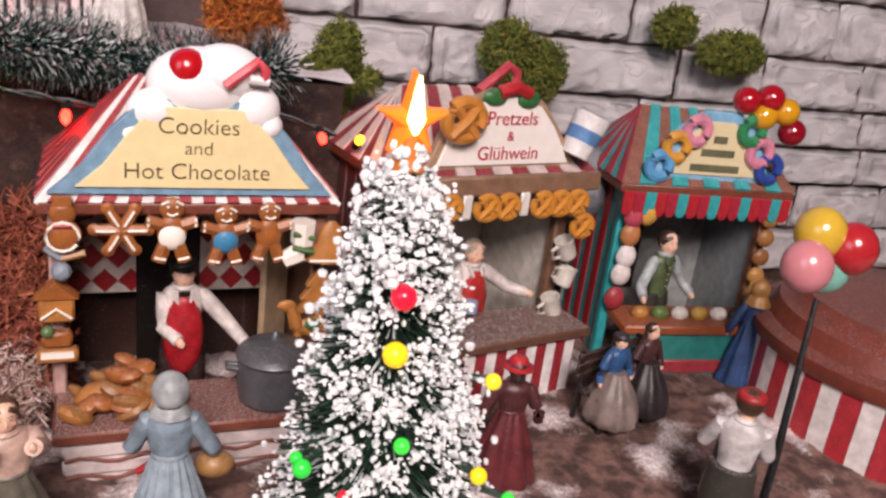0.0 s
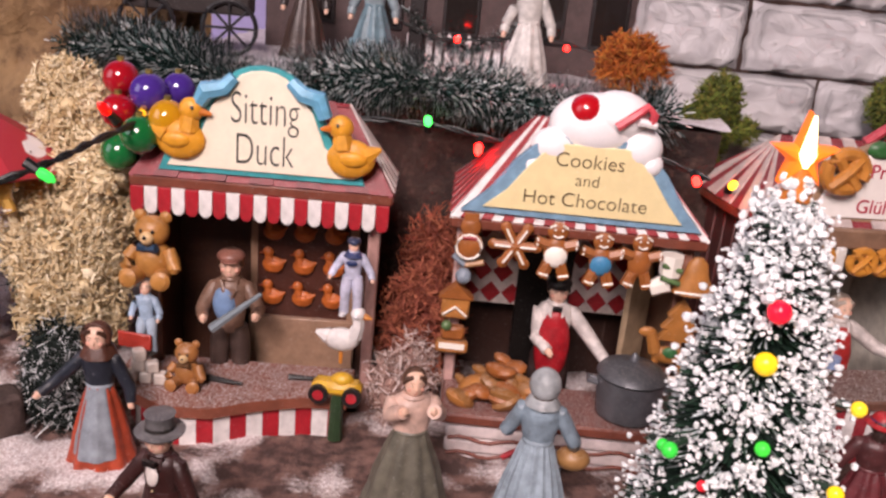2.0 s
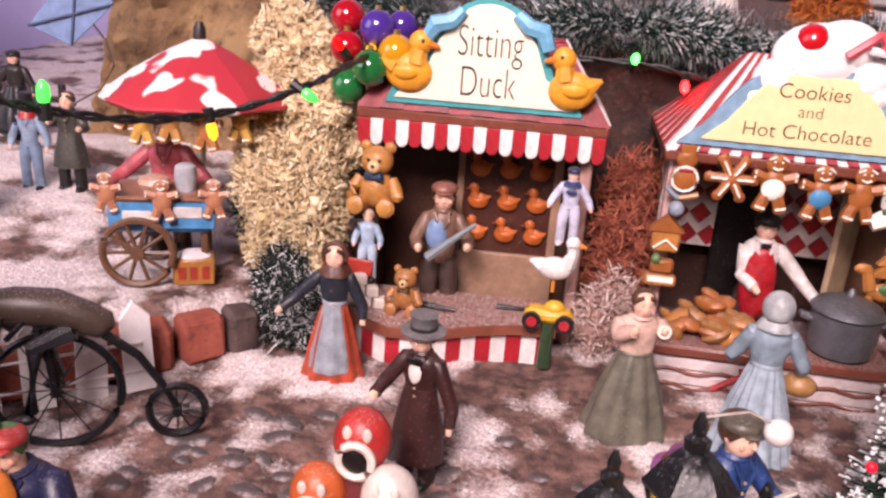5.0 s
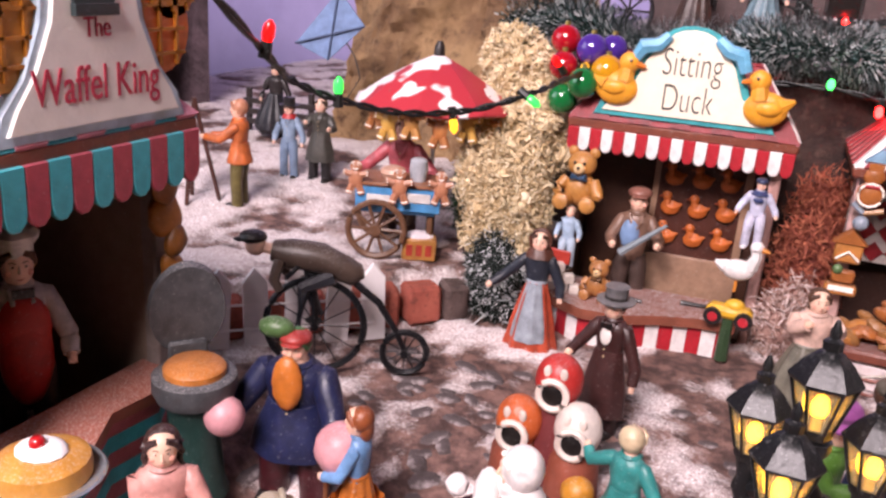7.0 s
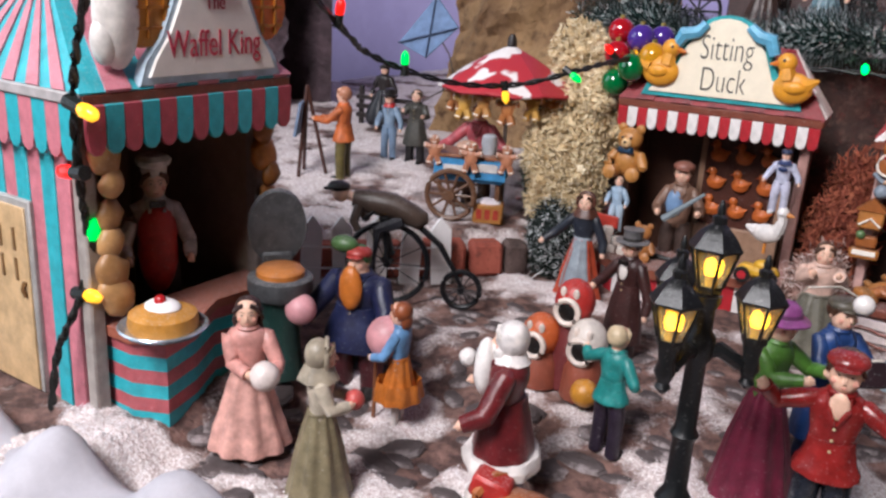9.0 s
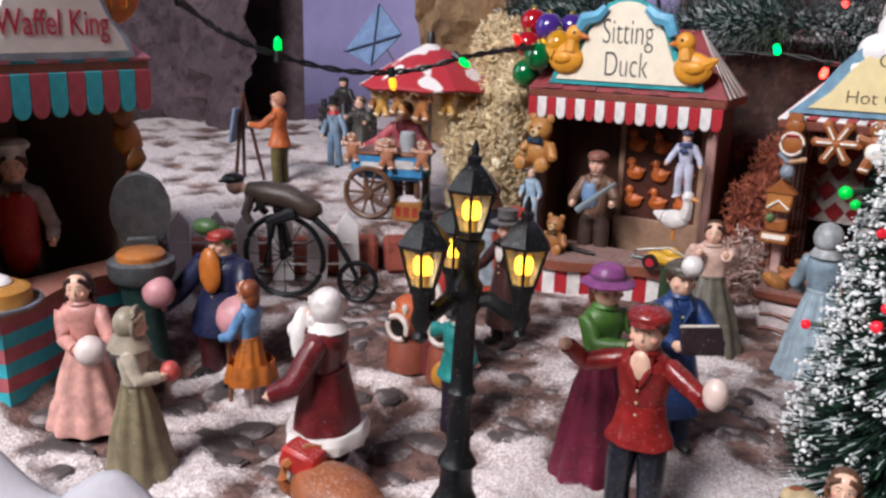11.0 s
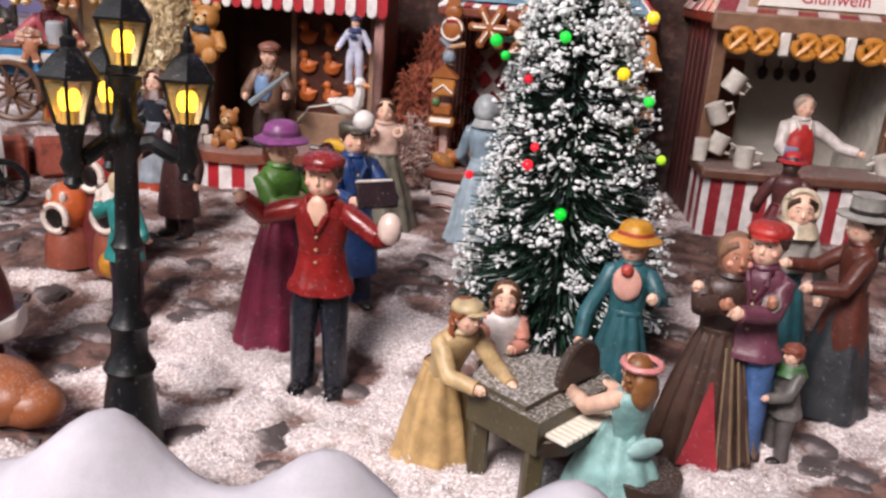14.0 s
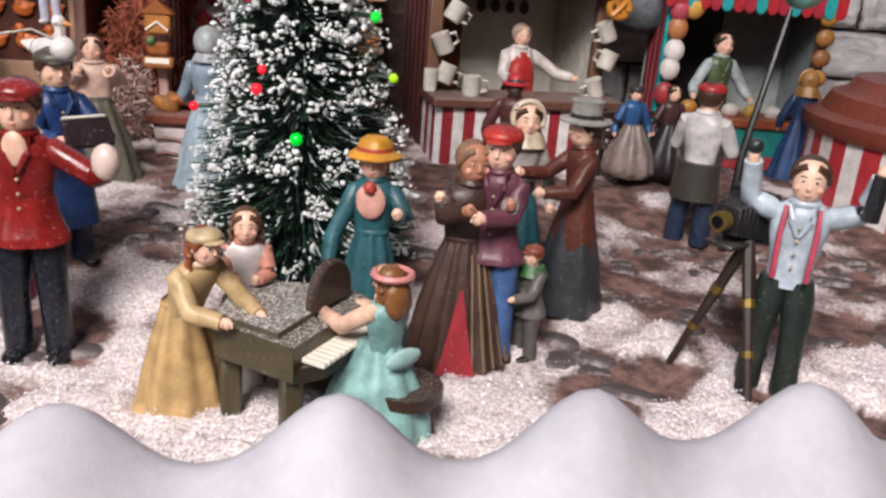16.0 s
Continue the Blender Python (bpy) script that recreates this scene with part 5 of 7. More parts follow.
        fm.lathe([(0.0745 * h, 0.02 * h), (0.0735 * h, 0.04 * h)], (hc[0], hc[1], hc[2] + 0.035 * h), P("2a2624"), 28, cap=False)
    elif hat == "cap":
        fm.ball(H(0, 0.004, 0.05), 0.083 * h, mh, 22, 12, (1, 1.02, 0.52)).ball(H(0, -0.066, 0.036), 0.05 * h, mh, 14, 8, (1.05, 0.75, 0.18)).lathe([(0.073 * h, 0), (0.075 * h, 0.014 * h)], H(0, 0.004, 0.03), mh, 22, cap=False)
    elif hat == "brim":
        fm.lathe([(0.08 * h, 0.006 * h), (0.118 * h, -0.01 * h), (0.12 * h, -0.002 * h), (0.082 * h, 0.02 * h), (0.078 * h, 0.035 * h), (0.07 * h, 0.06 * h), (0.05 * h, 0.076 * h), (0.02 * h, 0.082 * h)], (hc[0], hc[1] - 0.005 * h, hc[2] + 0.03 * h), mh, 30, 5, 0.03)
        fm.lathe([(0.084 * h, 0.018 * h), (0.08 * h, 0.036 * h)], (hc[0], hc[1] - 0.005 * h, hc[2] + 0.03 * h), P("b5483a" if hatc == "d6982c" else "6a3a64"), 30, 5, 0.03, cap=False)
    elif hat == "bonnet":
        fm.ball(H(0, 0.02, 0.015), 0.092 * h, mh, 22, 14, (0.95, 0.95, 1.05)).lathe([(0.07 * h, 0), (0.1 * h, -0.05 * h)], H(0, 0.02, -0.05), mh, 22)
    elif hat == "scarf":
        fm.ball(H(0, 0.026, 0.012), 0.086 * h, mh, 20, 14, (0.98, 0.88, 1.08)).tube([H(0.08 * math.cos(t), -0.02, 0.012 + 0.09 * math.sin(t)) for t in [math.pi * (-0.25 + 1.5 * i / 12) for i in range(13)]], 0.014 * h, mh, 8).lathe([(0.075 * h, 0), (0.095 * h, -0.04 * h), (0.115 * h, -0.085 * h)], H(0, 0.024, -0.04), mh, 24, 7, 0.05)
    elif hat == "tall":
        fm.lathe([(0.064 * h, 0), (0.066 * h, 0.05 * h), (0.085 * h, 0.06 * h), (0.09 * h, 0.085 * h), (0.07 * h, 0.108 * h), (0.03 * h, 0.115 * h)], H(0, 0, 0.04), mh, 26, 7, 0.05)
    arms = arms or ((-0.19, -0.04, 0.46), (0.19, -0.04, 0.46))
    for s, a in zip((-1, 1), arms):
        if a is None:
            continue
        sh, hd = Vector(q(s * 0.092, 0, 0.755)), Vector(q(*a))
        el = sh.lerp(hd, 0.5) + Vector((s * 0.045 * h, 0.02 * h, -0.06 * h))
        msl = P(sleeve) if sleeve else mu
        fm.tube([sh + Vector((-s * 0.02 * h, 0, 0.012 * h)), sh, sh.lerp(el, 0.35), sh.lerp(el, 0.7), el, el.lerp(hd, 0.3), el.lerp(hd, 0.6), el.lerp(hd, 0.9)], [0.03 * g, 0.043 * g, 0.044 * g, 0.041 * g, 0.04 * g, 0.039 * g, 0.035 * g, 0.034 * g], msl, 14)
        d = (hd - el).normalized()
        fm.tube([el.lerp(hd, 0.86), hd - d * 0.004 * h], 0.022 * g, ms, 10)
        fm.ball(hd + d * 0.006 * h, 0.026 * h, ms, 12, 8, (0.85, 0.8, 1.1))
        for k in (-1, 0, 1):
            side = d.cross(Vector((0, 1, 0.2))).normalized() * k * 0.012 * h
            fm.tube([hd + side, hd + side + d * 0.024 * h, hd + side + d * 0.034 * h], [0.008 * h, 0.0075 * h, 0.005 * h], ms, 6)
    if apron:
        if lower == "skirt":
            fm.lathe([(0.2 * g, (base + 0.1) * h), (0.18 * g, 0.22 * h), (0.15 * g, 0.32 * h), (0.105 * g, 0.48 * h), (0.085 * g, 0.56 * h)], (0, -0.018 * g, 0), P(apron), 40, 9, 0.04, 0.82, 0.9)
        else:
            fm.ball(q(0, -0.05, 0.52), 0.13 * g, P(apron), 18, 14, (0.8, 0.5, 1.75))
    if lower == "legs" and h > 45:
        for k in range(4):
            fm.ball(q(0.0, -0.079, 0.72 - 0.05 * k), 0.007 * h, P("c9b48a"), 6, 4)
        for s in (-1, 1):
            fm.tube([q(s * 0.045, -0.05, 0.805), q(s * 0.035, -0.078, 0.755), q(s * 0.006, -0.083, 0.69)], [0.012 * h, 0.013 * h, 0.006 * h], mu, 6)
    if extra:
        extra(fm, h, q)
    amp, w1, w2 = 0.0055 * h, 0.045 * h, 0.018 * h
    out = []
    for a, b, c in fm.v:
        k = 1.0 if c < 0.8 * h else 0.3
        n1, n2 = noise.noise((a / w1 + seed, b / w1, c / (w1 * 1.7))), noise.noise((a / w2, b / w2 + seed, c / (w2 * 2.2)))
        r = math.hypot(a, b) + 1e-6
        e = k * amp * (n1 + 0.5 * n2)
        out.append((a + e * a / r, b + e * b / r, c + 0.4 * k * amp * n2))
    fm.v = out
    if z is None:
        z = ground_z(x, y)
    ob = fm.obj("figurine", None, (x, y, z - 0.4), rz)
    return tagged(ob, label, "figurine")


# round the duck booth
figurine("painted figurine in navy jacket and grey apron", -49, -45, 60, 5, lo="b54a2e", up="262b36", apron="9aa3ac", hat="scarf", hatc="5a3527", arms=((-0.36, -0.08, 0.5), (0.2, -0.02, 0.45)))
figurine("painted figurine in dark frock coat and grey top hat", 0.5, -106, 61, -15, lower="legs", lo="2a1a1a", up="3d211f", coat=0.34, hat="top", hatc="6c6a6b", arms=((-0.2, -0.16, 0.56), (0.2, -0.03, 0.4)),
         extra=lambda f, h, q: f.ball(q(0, -0.085, 0.72), 0.05 * h, paint("e8dfd8"), 10, 6, (0.8, 0.3, 1.4)).box(q(0, -0.1, 0.79), (0.07 * h, 0.02 * h, 0.03 * h), paint("141010")))
figurine("painted figurine in wide olive grey gown", 72, -50, 60, 15, lo="6b675a", up="d8b6a6", hair="5a3d2c", girth=1.28, arms=((-0.06, -0.13, 0.78), (0.08, -0.13, 0.78)))
figurine("painted figurine in striped pale blue dress and bonnet", 119, -52, 66, 175, lo="9fb0bb", up="8c9fac", hat="bonnet", hatc="aeb3b5", arms=((-0.2, -0.1, 0.5), (0.16, -0.16, 0.5)), girth=1.05, folds=16,
         extra=lambda f, h, q: f.ball(q(-0.2, -0.1, 0.42), 0.1 * h, paint("a57a4a"), 12, 8, (1, 0.8, 0.7)))
figurine("painted shooter figurine behind the booth counter", -17, 14, 74, 10, 12, lower="legs", lo="4a3a34", up="8a6a58", hat="cap", hatc="a06a5a", arms=((-0.14, -0.14, 0.6), (0.16, -0.14, 0.62)),
         extra=lambda f, h, q: f.tube([q(-0.08, -0.2, 0.56), q(0.2, -0.22, 0.8)], [0.03 * h, 0.012 * h], paint("7f8a90", 0.35)).ball(q(-0.03, -0.06, 0.66), 0.085 * h, paint("7d9cc4"), 10, 8, (0.8, 0.5, 1.3)))
figurine("small doll in pale blue suit on the booth post", -46, -8, 33, 0, 42, lower="legs", lo="b4c6d6", up="a9c0d6", hair="c8a890", shoe="3a3430", arms=((-0.16, -0.06, 0.5), (0.16, -0.06, 0.5)), girth=1.1)
figurine("small sailor doll in white and navy", 40, -7, 34, 0, 70, lower="legs", lo="cfcfe2", up="c9cbe0", hat="cap", hatc="2c3552", girth=1.15, shoe="e8e4e6", arms=((-0.22, -0.08, 0.5), (0.22, -0.08, 0.5)),
         extra=lambda f, h, q: f.lathe([(0.13 * h, 0.76 * h), (0.07 * h, 0.82 * h)], (0, 0, 0), paint("2c3a66"), 14).ball(q(0, -0.1, 0.7), 0.05 * h, paint("2c3a66"), 8, 6, (1.4, 0.4, 0.8)))

# in the booths
white_apron = dict(lower="legs", lo="3a2a28", up="e6dcd6", hair="2a1c16", hat="cap", girth=1.1)
figurine("painted cook figurine with red apron and moustache", 127, 32, 70, 0, 14, hatc="16110f", apron="b21f28", arms=((-0.02, -0.14, 0.52), (0.32, -0.16, 0.5)), **white_apron,
         extra=lambda f, h, q: f.box(q(0, -0.09, 0.8), (0.06 * h, 0.02 * h, 0.025 * h), paint("141010")).ball(q(0, -0.07, 0.66), 0.1 * h, paint("b21f28"), 10, 8, (0.8, 0.35, 1.2)))
figurine("painted baker figurine with red apron and mug", 262, 60, 69, 15, 12, lower="legs", lo="3a2a28", up="e6dcd6", hair="c9b8a8", girth=1.15, apron="b8302c", arms=((-0.1, -0.16, 0.56), (0.36, -0.16, 0.6)),
         extra=lambda f, h, q: f.ball(q(0, -0.07, 0.66), 0.1 * h, paint("b8302c"), 10, 8, (0.8, 0.35, 1.2)).tube([q(-0.1, -0.18, 0.54), q(-0.1, -0.18, 0.62)], 0.05 * h, paint("8fa4c8"), 10))
figurine("painted vendor figurine in green waistcoat", 376, 66, 72, 10, 12, lower="legs", lo="3a3a34", up="5a6a48", sleeve="b9c2c4", hair="3a2a20", arms=((-0.26, -0.14, 0.52), (0.24, -0.12, 0.5)))
figurine("painted waffle chef figurine with red apron", -156, -240, 77, 60, 22, lower="legs", lo="3a2a28", up="dcd2cc", hat="tall", hatc="e2dcd6", apron="b5271f", girth=1.0, hair="5a3a26", arms=((-0.16, -0.1, 0.5), (0.16, -0.1, 0.5)),
         extra=lambda f, h, q: f.box(q(0, -0.1, 0.8), (0.08 * h, 0.02 * h, 0.035 * h), paint("141010")).ball(q(0, -0.065, 0.64), 0.12 * h, paint("b5271f"), 12, 8, (0.85, 0.35, 1.25)))

# on the square
figurine("painted child figurine in teal jacket and dark breeches", 24, -177, 55, 165, lower="legs", lo="2e2434", up="2f8a86", hair="cbb795", shoe="201818", arms=((-0.2, 0.0, 0.6), (0.28, -0.05, 0.72)), coat=0.06)
figurine("painted figurine in maroon fur-trimmed coat and white beard", 3, -222, 68, -70, lower="legs", lo="5a1f22", up="6b2024", coat=0.28, girth=1.35, hair="efe8e2", hat="bonnet", hatc="f0e9e6", beard="f2ece8", gloss=0.3, arms=((-0.16, -0.16, 0.55), (0.18, -0.14, 0.52)),
         extra=lambda f, h, q: f.ball(q(0, -0.09, 0.74), 0.12 * h, paint("f2ece8"), 14, 10, (0.75, 0.5, 1.3)).lathe([(0.235 * h, 0.22 * h), (0.24 * h, 0.27 * h), (0.22 * h, 0.3 * h)], (0, 0, 0), paint("efe8e4"), 26, 9, 0.04, 1, 0.85).ball(q(-0.12, -0.18, 0.7), 0.05 * h, paint("f2ece8"), 8, 6))
figurine("painted girl figurine in pink ball gown with muff", -88, -255, 64, 40, lo="dba79b", up="d99c92", hair="3a2320", locks=9, girth=1.1, base=0.06, arms=((0.02, -0.16, 0.58), (0.14, -0.18, 0.58)),
         extra=lambda f, h, q: f.ball(q(0.1, -0.2, 0.6), 0.085 * h, paint("eadbd5"), 12, 8))
figurine("painted figurine in pale shawl and olive skirt", -47, -262, 61, 130, lo="857a5e", up="c4b8a4", hair="8a7358", hat="scarf", hatc="a89c88", arms=((-0.06, -0.16, 0.62), (0.1, -0.16, 0.6)),
         extra=lambda f, h, q: f.ball(q(0.02, -0.19, 0.62), 0.06 * h, paint("c0504a"), 10, 8))
figurine("painted child figurine in blue shirt and orange skirt", -54, -206, 56, -80, lo="c9742a", up="6f9ccc", hair="8a4a28", base=0.26, girth=0.9, arms=((-0.12, -0.2, 0.54), (0.1, -0.2, 0.56)),
         extra=lambda f, h, q: f.tube([q(0, -0.22, 0.02), q(0, -0.21, 0.56)], 0.015 * h, paint("7a4a2c")))
figurine("painted balloon seller figurine in navy coat", -88, -190, 67, 12, lower="legs", lo="4a1c22", up="20264a", coat=0.18, girth=1.6, hat="cap", hatc="a83a34", hair="3f6a3a", arms=((-0.2, -0.14, 0.48), (0.16, -0.16, 0.46)),
         extra=lambda f, h, q: f.ball(q(0, -0.08, 0.74), 0.1 * h, paint("c8742a"), 12, 8, (0.8, 0.5, 1.5)).ball(q(-0.15, -0.2, 0.62), 0.1 * h, paint("d59aa0"), 14, 10).ball(q(0.22, -0.2, 0.56), 0.13 * h, paint("d59aa0"), 14, 10).ball(q(-0.06, -0.02, 0.99), 0.08 * h, paint("4a6a3c"), 10, 8, (1.2, 0.8, 0.7)))
figurine("painted figurine in glossy red jacket and flat cap", 102, -192, 77, 5, lower="legs", lo="20242e", up="8c2422", coat=0.06, girth=0.98, gloss=0.24, hat="cap", hatc="8a2a2a", hair="4a342a", arms=((-0.29, -0.1, 0.8), (0.3, -0.12, 0.72)), shoe="17161a",
         extra=lambda f, h, q: f.ball(q(0.3, -0.14, 0.755), 0.05 * h, paint("e6cfc4", 0.3), 12, 8, (0.9, 0.9, 1.2)).ball(q(0, -0.075, 0.77), 0.05 * h, paint(SKIN), 10, 6, (0.8, 0.3, 1.2)))
figurine("painted figurine in green jacket, purple skirt and hat", 77, -169, 74, 60, lo="7a2440", up="527f30", hat="brim", hatc="8c4a86", hair="7a3a2c", arms=((0.02, -0.2, 0.68), (0.16, -0.2, 0.7)), girth=0.95)
figurine("painted figurine in blue coat reading a dark book", 93, -145, 69, 40, lower="legs", lo="1e2a4a", up="24427a", coat=0.3, hat="cap", hatc="5a5448", arms=((-0.06, -0.2, 0.62), (0.14, -0.2, 0.62)),
         extra=lambda f, h, q: f.box(q(0.04, -0.24, 0.66), (0.2 * h, 0.03 * h, 0.13 * h), paint("2a1a20"), rx=-30, bev=0.4).box(q(0.04, -0.225, 0.67), (0.18 * h, 0.03 * h, 0.12 * h), paint("e6dfd2"), rx=-30))

rodt = thing("bauble_rod", "thin bent wire rod with a white ball", "toy rod", 0, 0, 0)
part("wire", Form().tube([(82, -170, 50), (76, -160, 74), (82, -158, 82), (92, -156, 84), (99, -155, 81)], 0.4, paint("b0a89c", 0.3), 5), rodt)
part("ball", Form().ball((100, -155, 79), 3.6, paint("e8e2de", 0.3), 14, 10), rodt, "white ball")

# round the piano
figurine("painted girl figurine in tan dress leaning on the piano", 146, -214, 51, 50, lo="c2a06c", up="c8ab7c", hair="8e4e28", hat="cap", hatc="cbb58c", locks=12, lean=(0, -0.4), girth=1.15, arms=((-0.05, -0.3, 0.6), (0.12, -0.32, 0.58)))
figurine("painted girl figurine in white dress behind the piano", 159, -198, 50.5, 10, lo="d8cfca", up="e6ddda", hair="6a4a34", sleeve="c98a78", locks=10, arms=((-0.05, -0.15, 0.64), (0.05, -0.15, 0.64)), lean=(0, -0.2))
figurine("painted girl figurine in teal dress and yellow hat", 191, -177, 63, -10, lo="2c5a62", up="2f6068", hat="brim", hatc="d6982c", hair="b87a34", arms=((-0.17, -0.2, 0.44), (0.15, -0.16, 0.7)), girth=0.92,
         extra=lambda f, h, q: f.ball(q(0, -0.075, 0.72), 0.075 * h, paint("e0a898"), 12, 8, (0.9, 0.35, 1.1)).ball(q(0, -0.1, 0.79), 0.03 * h, paint("b5443c"), 8, 6))
figurine("painted girl figurine in aqua gown at the piano keys", 196.5, -225, 46, -138, lower="seat", lo="8fb8b4", up="86b0ac", hair="8a5a30", girth=1.15, sleeve=SKIN, locks=11, arms=((-0.12, -0.34, 0.6), (0.1, -0.34, 0.62)),
         extra=lambda f, h, q: f.tube([q(0.085 * math.cos(t), 0.02 + 0.085 * math.sin(t), 0.945) for t in [i * math.pi / 6 for i in range(13)]], 0.018 * h, paint("d98a86"), 6).ball(q(0, 0.06, 0.82), 0.085 * h, paint("8a5a30"), 12, 8, (0.95, 0.6, 1.4)).ball(q(0, 0.12, 0.52), 0.06 * h, paint("a5cac6"), 10, 6, (2, 0.6, 0.9)))
figurine("painted figurine in brown checked coat with red skirt", 217.7, -181.6, 66, 15, lo="4a352c", up="45302a", hair="8c6a52", hat="", girth=1.12, skin="b07a60", arms=((-0.06, -0.16, 0.74), (0.1, -0.16, 0.76)), folds=14,
         extra=lambda f, h, q: [f.tube([q(0.2 * math.sin(a) * k0, -0.195 * math.cos(a) * k0, 0.03 + 0.001), q(0.13 * math.sin(a), -0.13 * math.cos(a), 0.36), q(0.1 * math.sin(a), -0.09 * math.cos(a), 0.52)], 0.007 * h, paint("7c6850"), 4) for a, k0 in [(-0.02 + 0.24 * i, 1.04) for i in range(7)]] + [f.lathe([((0.208 - zz * 0.23) * h * 1.12, zz * h), ((0.206 - zz * 0.23) * h * 1.12, (zz + 0.012) * h)], (0, 0, 0), paint("7c6850"), 30, 14, 0.05, 1, 0.9, False) for zz in (0.06, 0.13, 0.2, 0.27, 0.34, 0.41)] + [f.add([q(r * math.sin(-0.32 + s), -0.9 * r * math.cos(-0.32 + s), zz) for r, zz, w in ((0.24, 0.02, 0.32), (0.21, 0.13, 0.24), (0.172, 0.3, 0.12), (0.15, 0.38, 0.03)) for s in (-w, 0, w)], [(i * 3 + j, i * 3 + j + 1, i * 3 + j + 4, i * 3 + j + 3) for i in range(3) for j in range(2)], paint("9c2a34"))])
figurine("painted figurine in plaid shirt, jeans and red cap", 225.4, -182, 71, -20, lower="legs", lo="4a6a9e", up="6a3a4a", hat="cap", hatc="b03028", coat=0.05, hair="4a2c20", girth=0.95, arms=((-0.2, -0.14, 0.7), (-0.02, -0.2, 0.66)))
figurine("small boy figurine in grey with green scarf", 238, -180, 36, -60, lower="legs", lo="5f5a58", up="6a6662", hair="8a4a30", hat="cap", hatc="8a4a38", girth=1.15, arms=((-0.1, -0.24, 0.6), (0.1, -0.24, 0.6)), coat=0.1,
         extra=lambda f, h, q: f.lathe([(0.13 * h, 0.74 * h), (0.09 * h, 0.82 * h)], (0, 0, 0), paint("3f6a3c"), 14))
figurine("painted figurine with cream hood and teal dress", 239, -134, 65, 5, lo="2f5f68", up="b3aca4", hat="scarf", hatc="dccbb0", girth=0.85)
figurine("painted figurine in long brown coat and grey top hat", 256, -147, 67, -75, lower="skirt", lo="33363a", up="5a2c20", coat=0.2, hat="top", hatc="a5a29c", hair="4a2c1c", girth=0.9, arms=((-0.12, -0.3, 0.66), (0.12, -0.28, 0.62)), folds=6)
figurine("painted figurine in white shirt, dark apron and red cap", 319.5, -78.5, 68, 140, lower="legs", lo="26344e", up="d9d4d2", apron="3d3a34", hat="cap", hatc="b02a2c", girth=1.15, arms=((-0.1, -0.16, 0.56), (0.14, -0.16, 0.56)),
         extra=lambda f, h, q: f.lathe([(0.15 * h, 0.3 * h), (0.13 * h, 0.52 * h)], (0, 0, 0), paint("3d3a34"), 18, 0, 0, 1, 0.85))
figurine("painted photographer figurine in pale shirt, arms raised", 307, -193, 71, -25, lower="legs", lo="26302a", up="c3cfda", hair="4a3424", arms=((-0.21, -0.08, 0.97), (0.23, -0.08, 0.97)), coat=0.0,
         extra=lambda f, h, q: f.tube([q(-0.06, -0.085, 0.52), q(-0.065, -0.092, 0.7), q(-0.06, -0.06, 0.8)], 0.012 * h, paint("b8465a"), 5).tube([q(0.06, -0.085, 0.52), q(0.065, -0.092, 0.7), q(0.06, -0.06, 0.8)], 0.012 * h, paint("b8465a"), 5).ball(q(-0.21, -0.09, 1.01), 0.03 * h, paint("262a2a"), 8, 6).tube([q(0.22, -0.1, 0.8), q(0.23, -0.1, 0.97)], 0.03 * h, paint("1c1c1e"), 8))

# further right
figurine("painted figurine in blue winter dress at the booth", 411, 29, 58, 170, lo="2c4a78", up="2a4470", hair="9a6a3c", hat="scarf", hatc="a87a44", girth=0.95)
figurine("painted figurine in wine red dress and red hat", 249, -30, 53, 165, lo="6a2c30", up="5a3030", hat="brim", hatc="b8282c", hair="3a2620", girth=1.2)
bn = thing("bench", "dark wooden bench with iron legs", "bench", 322, 4, ground_z(322, 4), 20)
for k in range(3):
    part("seat_slat", Form().box((0, -6 + k * 5, 16), (46, 4, 2), paint("3a2620"), bev=0.5), bn)
    part("back_slat", Form().box((0, 9, 21 + k * 5), (46, 2, 4), paint("3a2620"), bev=0.5), bn)
for sx in (-20, 20):
    part("leg", Form().tube([(sx, -7, 0), (sx, -6, 15), (sx, 8, 17), (sx, 10, 34)], 1.4, paint("1c1818")).tube([(sx, 9, 0), (sx, 8, 16)], 1.4, paint("1c1818")), bn)
for sx, c1, c2 in ((-11, "2f5a8c", "8a7a74"), (10, "4a2c2c", "2c2426")):
    figurine("painted seated figurine on the dark bench", 322 + sx, 0 + sx * 0.35, 44, 15, ground_z(322, 4) + 5, lower="seat", lo=c2, up=c1, hair="3a2820", hat="cap" if sx < 0 else "", hatc="3a3438", girth=1.15)

# far left terrace
figurine("painted painter figurine in orange coat", -247, -9, 65, -75, lower="legs", lo="6a5f34", up="d0703a", coat=0.08, hair="c88a6a", hat="", arms=((-0.06, -0.32, 0.62), (0.1, -0.3, 0.64)))
es = thing("easel", "dark wooden easel with a small canvas", "easel", -271, -20, ground_z(-271, -20), -60)
for a in ((-9, -4), (9, -4), (0, 14)):
    part("leg", Form().tube([(a[0], a[1], 0), (0, 0, 62)], 1.3, paint("4a2a20")), es)
part("canvas", Form().box((0, -4, 40), (26, 2, 24), paint("7f92ae"), rx=-10, bev=0.4), es, "grey blue canvas")
figurine("painted boy figurine in blue dungarees and red scarf", -255, 54, 52, 10, lower="legs", lo="7d93ad", up="8aa0b8", hat="top", hatc="1f1c1e", girth=1.0, extra=lambda f, h, q: f.lathe([(0.1 * h, 0.77 * h), (0.07 * h, 0.83 * h)], (0, 0, 0), paint("b03030"), 14))
